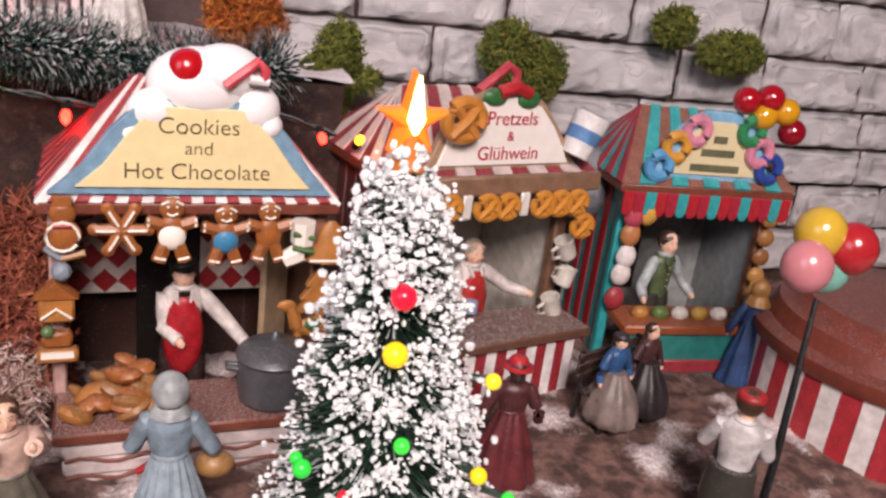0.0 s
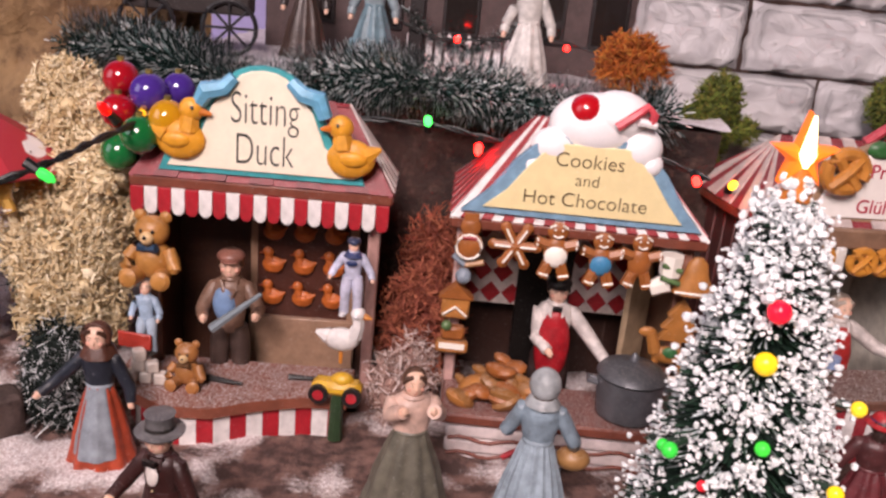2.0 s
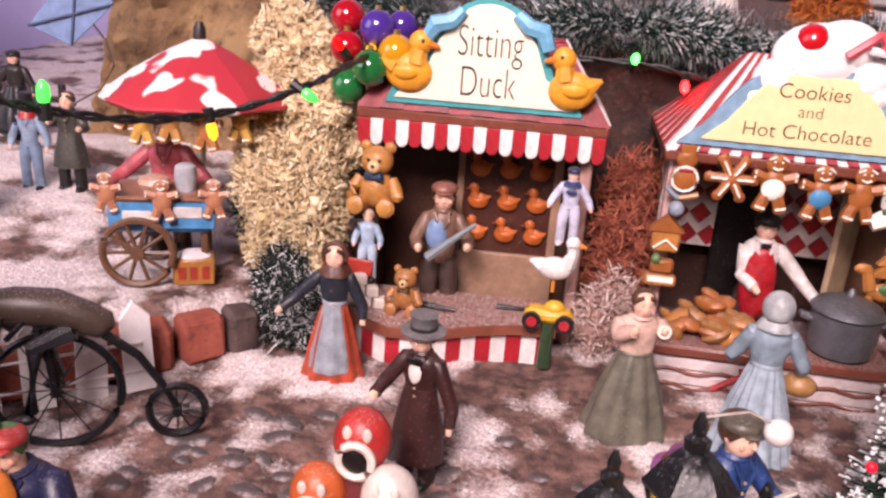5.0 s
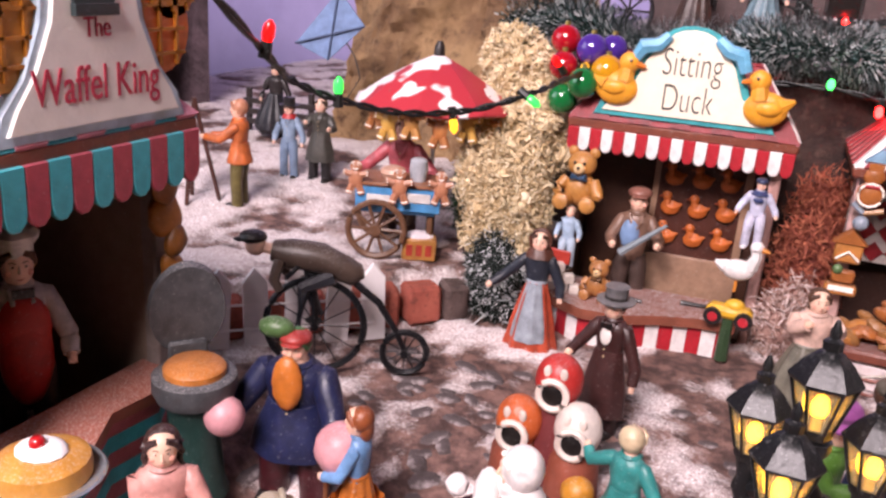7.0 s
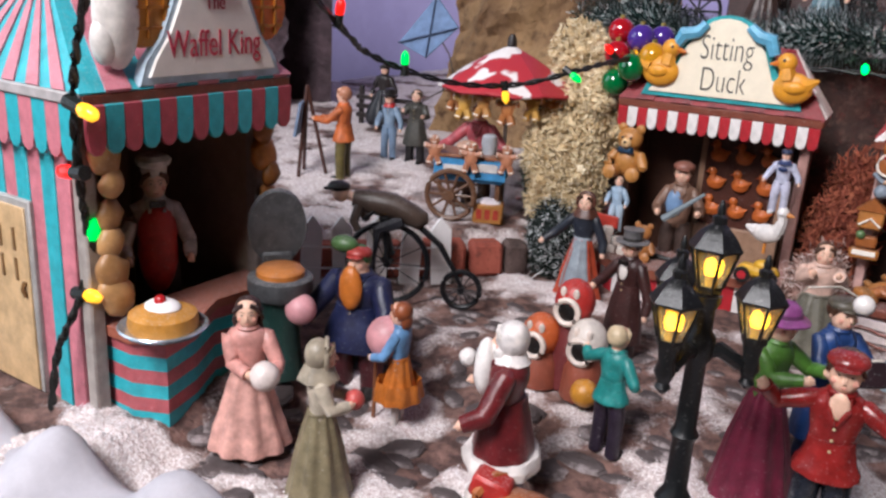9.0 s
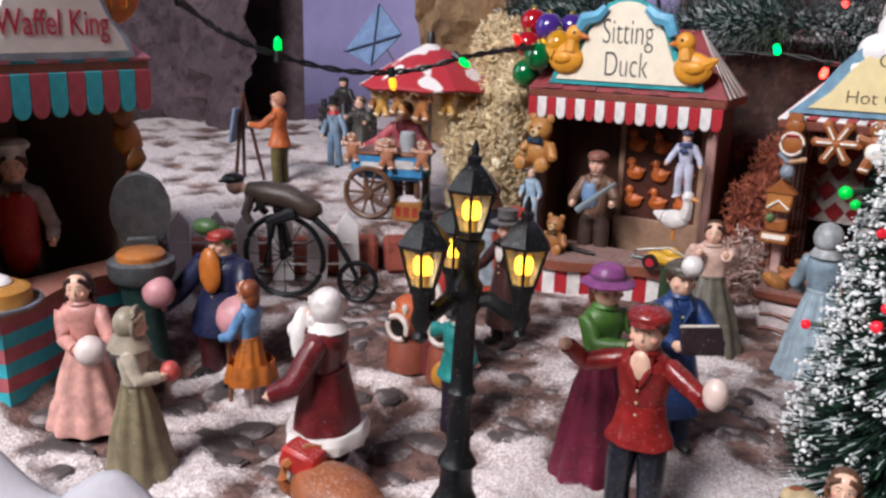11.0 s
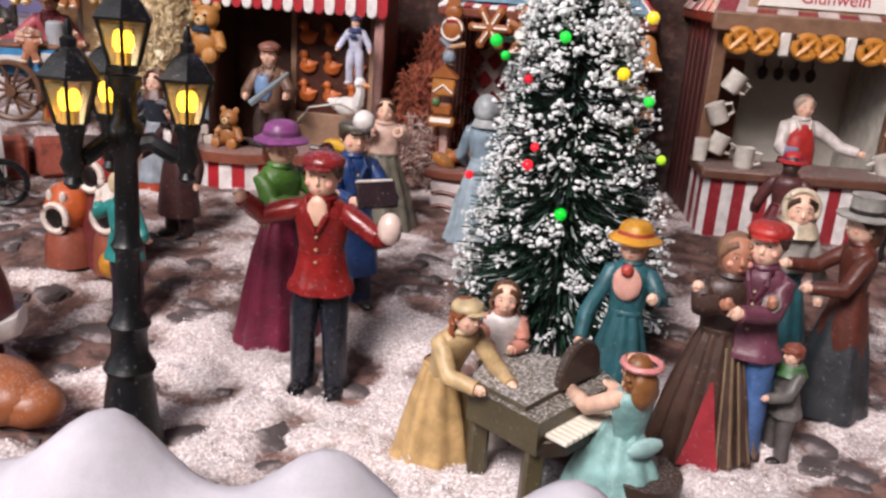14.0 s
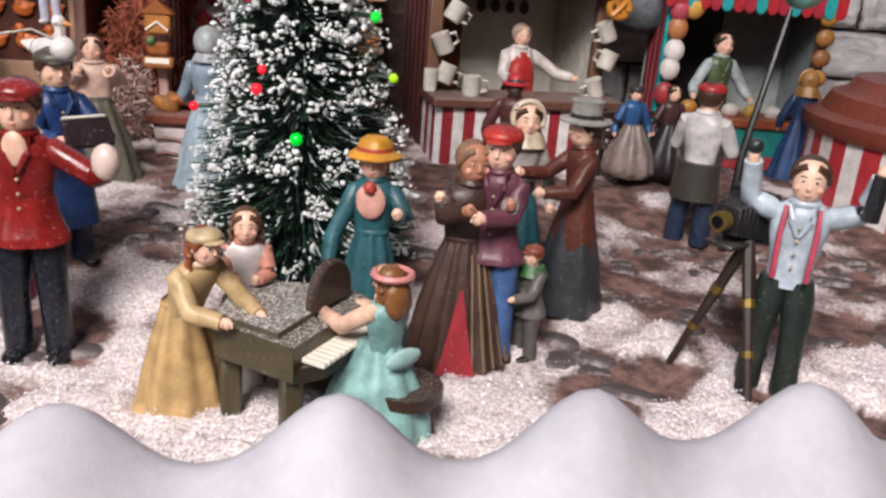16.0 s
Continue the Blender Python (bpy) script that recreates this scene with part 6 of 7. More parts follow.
figurine("painted figurine in dark grey overcoat", -236, 62, 56, 10, lower="legs", lo="1f1c1e", up="47453f", coat=0.25, hair="5a4a3c", girth=1.15, arms=((-0.1, -0.16, 0.72), (0.14, -0.14, 0.66)))
figurine("painted seated figurine in dark coat on a far bench", -325, 140, 52, 10, 50, lower="seat", lo="2a2a30", up="2c2626", hair="3a2a20", hat="cap", hatc="2a2422", girth=1.15)
fb = thing("bench", "small dark park bench at the back", "bench", -325, 144, 46, 10)
for k in range(3):
    part("slat", Form().box((0, 0, 8 + k * 8), (60, 3, 4), paint("2c2422"), bev=0.5), fb)
for sx in (-26, 0, 26):
    part("post", Form().box((sx, 2, 16), (4, 4, 36), paint("2c2422"), bev=0.5), fb)

# ---------- clown ball-toss game ----------
cg = thing("ball_toss_game", "three painted open-mouthed ball toss heads", "fairground game", -10, -146, ground_z(-10, -146))
for col, x, y, z, r in (("b5302a", 1, 4, 38, 9.2), ("c8602c", -10, -3, 22, 9), ("d9cfc6", 11.5, -3, 25, 9)):
    hd = part("target_head", Form().ball((x, y, z), r, paint(col), 18, 12, (0.95, 0.9, 1.1)).lathe([(r * 1.1, 0), (r * 1.0, z * 0.5), (r * 0.5, z * 0.85)], (x, y, 0), paint("6a2c2c" if z > 30 else "8a4a38"), 16), cg)
    part("mouth_rim", Form().tube([(x + r * 0.55 * math.cos(t), y - r * 0.86, z - 2.5 + r * 0.58 * math.sin(t)) for t in [i * math.pi / 8 for i in range(17)]], 1.3, paint("e2d3c8"), 6), hd)
    part("mouth_hole", Form().ball((x, y - r * 0.74, z - 2.5), r * 0.55, paint("0d0807"), 14, 8, (1, 0.35, 1.05)), hd)
    for s in (-1, 1):
        part("eye_patch", Form().ball((x + s * r * 0.32, y - r * 0.72, z + r * 0.62), r * 0.2, paint("e2d3c8"), 8, 6, (0.8, 0.5, 1.3)), hd)
part("ball", Form().ball((16, -12, 6), 6, paint("c88a2c"), 14, 10), cg, "yellow spotted ball")

# ---------- penny farthing with its rider ----------
bk = thing("penny_farthing", "black metal penny-farthing bicycle", "bicycle", -105, -115.5, 1, 25)
blk = paint("15161a", 0.35, 0.3, 0.05, 0.3)
def wheel_form(cx, cz, r, t, spokes):
    f_ = Form().tube([(cx + r * math.cos(a), 0, cz + r * math.sin(a)) for a in [i * math.pi / 20 for i in range(41)]], t, blk, 7)
    return f_, [(cx + r * math.cos(a), cz + r * math.sin(a)) for a in [2 * math.pi * i / spokes for i in range(spokes)]]
for nm, cx, cz, r, t in (("wheel", -19, 33, 21, 1.5), ("wheel", 20, 22.5, 9.6, 1.5)):
    f_, ends = wheel_form(cx, cz, r, t, 12)
    wh = part(nm, f_, bk)
    part("hub", Form().tube([(cx, -2.5, cz), (cx, 2.5, cz)], 1.8, blk, 10), wh)
    for ex, ez in ends:
        part("spoke", Form().tube([(cx, 0, cz), (ex, 0, ez)], 0.28, blk, 4), wh)
part("frame", Form().tube([(-24, 0, 57), (-14, 0, 57.5), (-3, 0, 54), (8, 0, 45), (16, 0, 32), (20, 0, 23)], [1.7, 1.8, 1.8, 1.6, 1.4, 1.2], blk, 8), bk)
part("fork", Form().tube([(-19, -3, 33), (-20, -3, 48), (-24, 0, 60)], 1.1, blk).tube([(-19, 3, 33), (-20, 3, 48), (-24, 0, 60)], 1.1, blk), bk)
part("handlebar", Form().tube([(-30, -11, 58), (-25, -4, 62), (-25, 4, 62), (-30, 11, 58)], 1.0, blk), bk)
part("saddle", Form().ball((-10, 0, 60), 4.5, paint("2a1c16"), 10, 6, (1.6, 0.8, 0.4)), bk)
rd = Form()
tw, tr_ = paint("4a3c34"), paint("25262c")
rd.tube([(-4, 0, 66), (-14, 0, 70), (-26, 0, 71), (-34, 0, 72)], [5.5, 6.5, 6.5, 4.5], tw, 12).tube([(-32, 0, 72), (-40, 0, 73.5)], [2.6, 2.4], paint(SKIN), 8).ball((-41, 0, 74), 4.6, paint(SKIN), 12, 8).ball((-42, 0, 77.5), 5.4, paint("1e1a1a"), 12, 8, (1.1, 1, 0.55)).ball((-47, 0, 76), 3, paint("1e1a1a"), 8, 6, (1.1, 1, 0.3))
rd.tube([(4, 0, 65), (0, 0, 64), (-5, 0, 66)], [3, 5.5, 6], tw, 10)
for s in (-1, 1):
    rd.tube([(-30, s * 6, 70), (-32, s * 9, 62), (-29, s * 10, 58)], [2.6, 2.4, 1.9], tw).tube([(-8, s * 3, 63), (-20, s * 5, 58), (-19 + 4 * s, s * 5, 38 + 4 * s)], [3.6, 3.2, 2.4], tr_).ball((-21 + 4 * s, s * 5, 35 + 4 * s), 2.6, paint("141214"), 8, 6, (1.5, 0.8, 0.7))
tagged(rd.obj("figurine", None, (-108, -117, -5), 25), "painted cyclist figurine in brown coat and dark cap", "figurine")

# ---------- picket fence and brick edge ----------
fc = thing("picket_fence", "white painted picket fence with wires", "fence")
whitep = paint("f0ecec", 0.55, 0.1, 0.1)
fp0, fp1 = Vector((-184, -141, 0)), Vector((-116, -81, 0))
fang = math.degrees(math.atan2(fp1.y - fp0.y, fp1.x - fp0.x))
pk = None
for i in range(6):
    p = fp0.lerp(fp1, i / 5)
    if pk is None:
        pk = part("picket", Form().board([(-5.6, 0), (5.6, 0), (5.6, 32), (0, 39), (-5.6, 32)], -1.1, 1.1, whitep, 0.4), fc, loc=(p.x, p.y, 12), rz=fang, smooth=False)
    else:
        o = new("picket", pk.data)
        o.parent = fc
        o.matrix_basis = pose(p.x * MM, p.y * MM, 12 * MM, 0, 2.5 * math.sin(i * 2.1), fang)
for zz in (22, 34):
    part("wire", Form().tube([fp0 + Vector((0, 0, zz)) + Vector((0.9, -0.8, 0)) * 2, fp1 + Vector((0, 0, zz)) + Vector((0.9, -0.8, 0)) * 2], 0.6, whitep, 5), fc)
be = thing("brick_edge", "row of rough red bricks along the raised ground", "brick edging", kind="structure")
rng = random.Random(9)
b0, b1 = Vector((-190, -139, 0)), Vector((-84, -33, 0))
for i in range(4):
    p = b0.lerp(b1, (i + 0.5) / 4)
    for j in range(2 if i == 3 else 1):
        ln_b = 34 if i < 3 else (19, 13)[j]
        fm = Form().box((0, 0, 0), (ln_b, 14, 20), brick_mats[1 if j else 0], bev=2.2, rz=rng.uniform(-4, 4), rx=rng.uniform(-4, 4))
        fm.v = [(x + 1.3 * noise.noise((x / 6, z / 6, i + j)), y + 1.6 * noise.noise((x / 5, z / 5, i + 9 + j)), z + 1.2 * noise.noise((x / 6, y / 6, i + 4))) for x, y, z in fm.v]
        q = p + (Vector((0.707, 0.707, 0)) * (-8, 10)[j] if i == 3 else Vector())
        part("brick", fm, be, loc=(q.x - 4, q.y + 3, 22), rz=45)

# ---------- cookie cart under the umbrella ----------
cz0 = ground_z(-138, -15)
cr = thing("vendor_cart", "blue wooden cookie cart with spoked wheels", "cart", -136, -19, cz0, 20)
wd = paint("6a4a34")
part("body", Form().box((0, 0, 31), (40, 24, 14), paint("3f86b8"), bev=1.2).box((0, -13.4, 33), (44, 1.2, 13), paint("4a90c4"), bev=0.3).box((-10, -14.2, 32), (12, 0.8, 5), paint("d8d4d0"), bev=0.3).box((11, -14.2, 34), (12, 0.8, 5), paint("d8d4d0"), bev=0.3), cr, "blue panelled cart body")
part("tray", Form().box((0, 0, 39), (44, 28, 3), paint("8a5a3c"), bev=0.8), cr)
part("leg", Form().box((17, -8, 12), (3, 3, 26), wd, bev=0.5), cr)
part("leg", Form().box((17, 8, 12), (3, 3, 26), wd, bev=0.5), cr)
for sy in (-17, 15):
    wh = part("wheel", Form().tube([(-10 + 14.6 * math.cos(a), sy, 16.5 + 14.6 * math.sin(a)) for a in [i * math.pi / 16 for i in range(33)]], 1.7, wd, 7), cr)
    part("hub", Form().tube([(-10, sy - 2.5, 16.5), (-10, sy + 2, 16.5)], 3, wd, 10), wh)
    for k in range(10):
        a = k * math.pi / 5
        part("spoke", Form().tube([(-10, sy, 16.5), (-10 + 14 * math.cos(a), sy, 16.5 + 14 * math.sin(a))], 0.9, wd, 5), wh)
for x, y, z, s in ((-22, -14, 42, 0.8), (1, -17, 40, 0.85), (22, -14, 40, 0.8)):
    part("gingerbread", ginger_man(s, None, paint("b57a5a")), cr, "gingerbread figure on the cart", (x, y, z))
part("jar", Form().lathe([(4, 0), (5, 6), (4.4, 11), (3, 12)], (0, 0, 0), paint("b0b4ba", 0.3), 14), cr, "grey jar", (9, -2, 40.5))
part("pie", Form().lathe([(5, 0), (7, 4), (6, 6), (2, 7.5)], (0, 0, 0), paint("c9a088"), 14), cr, "", (-4, -4, 40.5))
um = thing("parasol", "red and white market parasol over the cart", "parasol", -132, 10, cz0 - 8)
part("pole", Form().tube([(0, 0, 0), (0, 0, 112)], 1.3, paint("b9b2aa"), 8), um)
canopy_mat, cnt, cb_, cN, cL = nodes_of("red_canopy_with_snow")
cL.new(mix_col(cnt, ramp(cnt, tex_noise(cnt, 42, 2, 0.4), 0.5, 0.52), lin("b0303a"), lin("e9e2e0")), cb_.inputs["Base Color"])
cb_.inputs["Roughness"].default_value = 0.5
bump(cnt, cb_, tex_noise(cnt, 500, 4), 0.3, 0.0008)
can = part("canopy", Form().tube([(0, 0, 107), (0, 0, 108)], 3, paint("b8343c"), 8), um)
for k in range(8):
    a0, a1 = k * math.pi / 4 + 0.2, (k + 1) * math.pi / 4 + 0.2
    pts = []
    for t, r in ((0, 2), (0.35, 15), (0.7, 30), (1, 43)):
        for a in (a0, (a0 + a1) / 2, a1):
            sag = -1.2 * t if a == (a0 + a1) / 2 else 0
            pts.append((r * math.cos(a), r * math.sin(a), 111 - 25 * t + sag + 3 * math.sin(t * 3)))
    fcs = [(i * 3 + j, i * 3 + j + 1, i * 3 + j + 4, i * 3 + j + 3) for i in range(3) for j in range(2)]
    v2 = pts + [(x, y, z - 1.2) for x, y, z in pts]
    fcs += [(b + 12, a + 12, d + 12, c + 12) for a, b, c, d in [(f[0], f[1], f[3], f[2]) for f in fcs]]
    part("panel", Form().add(v2, fcs, canopy_mat).tube([pts[9], pts[10], pts[11]], 1.0, canopy_mat, 5), can, "", smooth=True)
part("finial", Form().tube([(0, 0, 110), (0, 0, 115), (0, 0, 118)], [3, 2.8, 1.5], paint("241c1a"), 10), um, "dark finial")
for k in range(7):
    a = math.radians(-165 + k * 26)
    part("gingerbread", ginger_man(0.9, None, paint(("c08a4a", "b57440", "cfa04a")[k % 3])), um, "gingerbread figure hung under the parasol", (33 * math.cos(a), 33 * math.sin(a), 77 + 3 * (k % 2)))
    part("thread", Form().tube([(33 * math.cos(a), 33 * math.sin(a), 87), (33 * math.cos(a), 33 * math.sin(a), 94)], 0.25, paint("8a7a6a"), 4), um)
figurine("painted vendor figurine in pink coat at the cart", -148, 6, 68, 10, lower="legs", lo="5a3a34", up="c05a62", hair="8a4a2c", coat=0.1, girth=1.2, arms=((-0.3, -0.14, 0.55), (0.28, -0.14, 0.55)))
bx = thing("crate", "small tan wooden crate heaped with snow", "crate", -122, -22, ground_z(-122, -22), 25)
part("box", Form().box((0, 0, 6), (18, 13, 12), paint("b07a3c"), bev=0.8), bx)
for k in (-1, 0, 1):
    part("label_bar", Form().box((k * 5, -6.7, 6), (3.2, 0.5, 6), paint("a83a2c")), bx)
part("snow_cap", Form().ball((0, 0, 12), 7, snow_mat, 12, 8, (1.1, 0.8, 0.4)), bx)

# ---------- kite on its wire ----------
kt = thing("kite", "blue fabric toy kite on a thin wire", "kite", -250, 88, 128, 20)
part("sail", Form().board([(-20, -2), (2, -12), (26, 12), (8, 34)], -1, 1, paint("7f9ac4"), 0.3), kt)
part("spar", Form().tube([(-20, -2, -2), (26, -2, 12)], 0.8, paint("4a5a78"), 5), kt)
part("spar", Form().tube([(2, -2, -12), (8, -2, 34)], 0.8, paint("4a5a78"), 5), kt)
part("wire", Form().tube([(6, 0, 12), (20, 0, -8), (24, 0, -22), (16, 0, -36), (2, 0, -44), (-4, 4, -52)], 0.6, paint("5a5048"), 5), kt)

# ---------- four-lantern street lamp ----------
lp = thing("street_lamp", "black cast street lamp with four lit lanterns", "street lamp", 65, -238, 0)
lp.matrix_basis = pose(0.0685, -0.24, 0.002, -3.5, -0.6, 0)
iron = paint("121416", 0.38, 0.3, 0.05, 0.2)
part("post", Form().lathe([(8.4, 0), (8.4, 4), (7.2, 6), (6.4, 14), (5.6, 19), (6.8, 21), (4.8, 25), (4.4, 31), (5.6, 33), (3.4, 37), (3.1, 52), (4.2, 54), (3.1, 56), (2.8, 76), (4.2, 78), (4.2, 84), (2.9, 86), (2.8, 92), (4, 94), (4, 96)], (0, 0, 0), iron, 18), lp)
pane_mat, pn, pb, pN, pL = nodes_of("amber_lantern_pane")
pb.inputs["Base Color"].default_value = (*lin("f0dca0"), 1)
pb.inputs["Transmission Weight"].default_value = 0.85
pb.inputs["Roughness"].default_value = 0.25
bulb_mat = glow("ffc12a", 9)


def lantern(parent, x, y, z, s=1.0):
    ln_ = part("lantern", Form().lathe([(4.6 * s, -1), (5.0 * s, 0), (4.8 * s, 1.2)], (x, y, z), iron, 6).lathe([(9.6 * s, 15 * s), (10 * s, 16 * s), (6.5 * s, 21 * s), (3.4 * s, 24 * s), (2.6 * s, 24.5 * s), (2.8 * s, 27 * s), (1.4 * s, 28 * s), (1.6 * s, 30 * s), (0.5 * s, 33 * s)], (x, y, z), iron, 6), parent)
    for k in range(6):
        a, a2 = k * math.pi / 3, (k + 1) * math.pi / 3
        part("bar", Form().tube([(x + 4.8 * s * math.cos(a), y + 4.8 * s * math.sin(a), z + 1), (x + 8.8 * s * math.cos(a), y + 8.8 * s * math.sin(a), z + 15.4 * s)], 0.65 * s, iron, 5), ln_)
        i0, i1 = 4.5 * s, 8.4 * s
        pane = part("pane", Form().add([(x + i0 * math.cos(a), y + i0 * math.sin(a), z + 1), (x + i0 * math.cos(a2), y + i0 * math.sin(a2), z + 1), (x + i1 * math.cos(a2), y + i1 * math.sin(a2), z + 15 * s), (x + i1 * math.cos(a), y + i1 * math.sin(a), z + 15 * s)], [(0, 1, 2, 3)], pane_mat), ln_, smooth=False)
        pane.visible_shadow = False
    part("bulb", Form().ball((x, y, z + 9 * s), 2.3 * s, bulb_mat, 12, 8, (1, 1, 1.7)).tube([(x, y, z + 1), (x, y, z + 6 * s)], 1.6 * s, paint("c9a13a"), 8), ln_, "glowing amber bulb")


lantern(lp, 0, 0, 97.5, 0.75)
for ang in (252, 27, 140):
    a = math.radians(ang)
    ex, ey = 14.5 * math.cos(a), 14.5 * math.sin(a)
    part("arm", Form().tube([(0, 0, 79), (ex * 0.4, ey * 0.4, 80.5), (ex * 0.8, ey * 0.8, 77), (ex, ey, 76), (ex, ey, 71)], [2.2, 2.4, 2.2, 2, 1.2], iron, 8).tube([(ex, ey, 70), (ex, ey, 71.5), (ex, ey, 73), (ex, ey, 76), (ex, ey, 79), (ex, ey, 83.6)], [1.0, 2.3, 1.7, 3.0, 2.2, 3.0], iron, 10), lp)
    lantern(lp, ex, ey, 84.3, 0.74)

# ---------- christmas tree ----------
xt = thing("christmas_tree", "flocked dark green christmas tree with lights", "christmas tree")
xt.matrix_basis = pose(0.1665, -0.1235, (ground_z(166, -122) - 1) * MM, 2.8, -1.9, 0) @ Matrix.Diagonal((0.97, 0.97, 0.985, 1))
part("trunk", Form().tube([(0, 0, 0), (0, 0, 162)], [3.2, 0.8], paint("2c2018"), 8), xt)
rng = random.Random(21)
bv, bf, sv = [], [], Form()
for _ in range(15000):
    t = rng.random() ** 1.35
    zz = 6 + t * 156
    R = (37 * (1 - t) ** 0.85 + 5.5) * (0.9 + 0.1 * math.sin(zz * 0.9))
    a = rng.uniform(0, 2 * math.pi)
    l = R * rng.uniform(0.75, 1.05)
    d = Vector((math.cos(a), math.sin(a), rng.uniform(-0.18, 0.2)))
    p, e = Vector((0, 0, zz)) + d * l * 0.25, Vector((0, 0, zz)) + d * l
    s = Vector((-math.sin(a), math.cos(a), rng.uniform(-0.6, 0.6))).normalized() * 0.3
    o = len(bv)
    bv += [p - s, p + s, e + s, e - s]
    bf.append((o, o + 1, o + 2, o + 3))
bristle = island_mix("dark_bristles", ["10261c", "173224", "0c1c15", "1f3d2c", "24402f", "0e2219", "c4cfd0"], 0.6)
part("bristle_crown", Form().add(bv, bf, bristle), xt, "dark green bristle branches", smooth=False)
core_t = Form().lathe([(26, 5), (24, 25), (17, 70), (9, 120), (2, 158)], (0, 0, 0), paint("0d1c15"), 16)
part("inner_crown", core_t, xt)
flock = island_mix("white_flock", ["eaebeb", "e0e2e2", "ccd2d2", "f2f3f3", "e4e7e7"], 0.8)
for _ in range(820):
    t = rng.random() ** 0.85
    zz = 5 + t * 156
    a = rng.uniform(0, 2 * math.pi)
    R = (37 * (1 - t) ** 0.85 + 5.0) * rng.uniform(0.8, 1.02)
    c = (R * math.cos(a), R * math.sin(a), zz)
    big = rng.uniform(0.55, 1.2) * (1 + 0.3 * t)
    for k in range(rng.randint(9, 16)):
        sv.ball((c[0] + rng.gauss(0, 1.7) * big, c[1] + rng.gauss(0, 1.7) * big, c[2] + rng.gauss(0, 1.4) * big), rng.uniform(0.3, 0.95) * big, flock, 5, 4, (rng.uniform(0.6, 1.4), rng.uniform(0.6, 1.4), rng.uniform(0.5, 1.1)))
for _ in range(260):
    zz = rng.uniform(154, 168)
    a, R = rng.uniform(0, 2 * math.pi), rng.uniform(2.5, 6.0) * (1 - (zz - 154) / 30)
    sv.ball((R * math.cos(a), R * math.sin(a), zz), rng.uniform(0.6, 1.5), flock, 6, 4, (rng.uniform(0.6, 1.4), rng.uniform(0.6, 1.4), rng.uniform(0.6, 1.2)))
part("flocking", sv, xt, "white clumps of flocked snow")["kind"] = "stuff"
# the first, large red one is a glossy bauble; its glow is added
tree_lights_and_bauble = [("ff2038", -3, -15, 139, 3.6), ("ffd81e", -4, -16, 126, 3.6), ("20d040", -25, -22, 104, 2.6), ("ffd81e", 18, -22, 96, 2.6), ("20e030", 2, -32, 52, 2.6), ("ff2838", -11, -27, 66, 2.3), ("ff2838", -9, -27, 72, 1.8), ("30e040", -2, -21, 106, 2.4), ("ff2838", -14, -18, 92, 1.8), ("ff2030", -36, -8, 56, 2), ("ffc020", 30, -20, 44, 2.2), ("a8e020", 33, -12, 68, 2.0), ("ffe030", 25, -8, 112, 2.6), ("30e040", 27, -22, 88, 2.2), ("20d040", -24, -10, 128 - 30, 2)]
for col, x, y, z, r in tree_lights_and_bauble:
    x, y, r = x * 0.95, y * 0.95, r * 0.8
    part("glowing_tree_ball", Form().ball((x, y, z), r, glow(col, 0.35), 12, 8).tube([(x, y + 1, z), (x * 0.8, y * 0.8 + 1, z)], r * 0.5, paint("10301c"), 6), xt, "small glowing coloured glass")
star = Form()
pts = [(8 * (1 if i % 2 == 0 else 0.42) * math.sin(i * math.pi / 5), 8 * (1 if i % 2 == 0 else 0.42) * math.cos(i * math.pi / 5)) for i in range(10)]
pts[0] = (0, 10.5)
part("star", star.board([(x, z + 172) for x, z in pts], -2.4, 2.4, glow("ff7a22", 0.8), 1.6).tube([(0, 0, 170), (0, 0, 162)], [2.5, 4], paint("d07a2c"), 10), xt, "glowing orange star topper")
part("star_flame", Form().lathe([(0.5, 170), (2.0, 173), (1.3, 177), (0.4, 182)], (0, -2.6, 0), glow("ffd89a", 6), 10), xt, "bright lamp in the star")

# ---------- grand piano and stool ----------
pno = thing("grand_piano", "small dark olive brown grand piano", "piano", 0, 0, 0)
pw, pwd = paint("4e4530", 0.45, 0.25, 0.3), paint("3a2a20", 0.45, 0.25, 0.1)
case = [(156, -224), (176, -236), (192, -206), (186, -199), (164, -199), (155, -208)]
part("case", Form().slab(case, 19, 28, pw), pno)
part("lid", Form().slab([(157, -223), (172, -232), (184, -208), (180, -201), (165, -201), (157, -208)], 28.2, 29.6, paint("5a5240", 0.5, 0.3, 0.5)), pno, "closed lid dusted with snow")
part("key_slip", Form().slab([(177, -236.5), (183, -233), (197, -208), (192, -205.5)], 19.2, 23, pwd), pno)
kd = Vector((197 - 183, -208 + 233, 0))
for i in range(14):
    p = Vector((180, -234.6, 0)) + kd * (i + 0.5) / 14
    part("key", Form().box((p.x, p.y, 23.6), (6.4, 1.7, 1.2), paint("e8e0d0", 0.3, 0.1, 0), rz=-29, bev=0.2), pno, smooth=False)
part("music_rest", Form().board(arc(0, 0, 8.5, 0, 180, 8) + [(-8.5, -3), (8.5, -3)], -1.2, 1.2, pwd), pno, "rounded dark music rest", (182, -212, 32), 61)
for x, y in ((175, -231), (159, -220), (187, -204), (163, -203)):
    part("leg", Form().box((x, y, 9.5), (5, 5, 20), pw if y < -210 else pwd, bev=0.8, rz=20), pno)
st = thing("stool", "small dark round piano stool", "stool", 202, -226, 0)
part("seat", Form().tube([(0, 0, 12), (0, 0, 15)], 9, pwd, 16), st)
for k in range(3):
    part("leg", Form().tube([(7 * math.cos(k * 2.1), 7 * math.sin(k * 2.1), 0), (4 * math.cos(k * 2.1), 4 * math.sin(k * 2.1), 13)], 1.4, pwd), st)

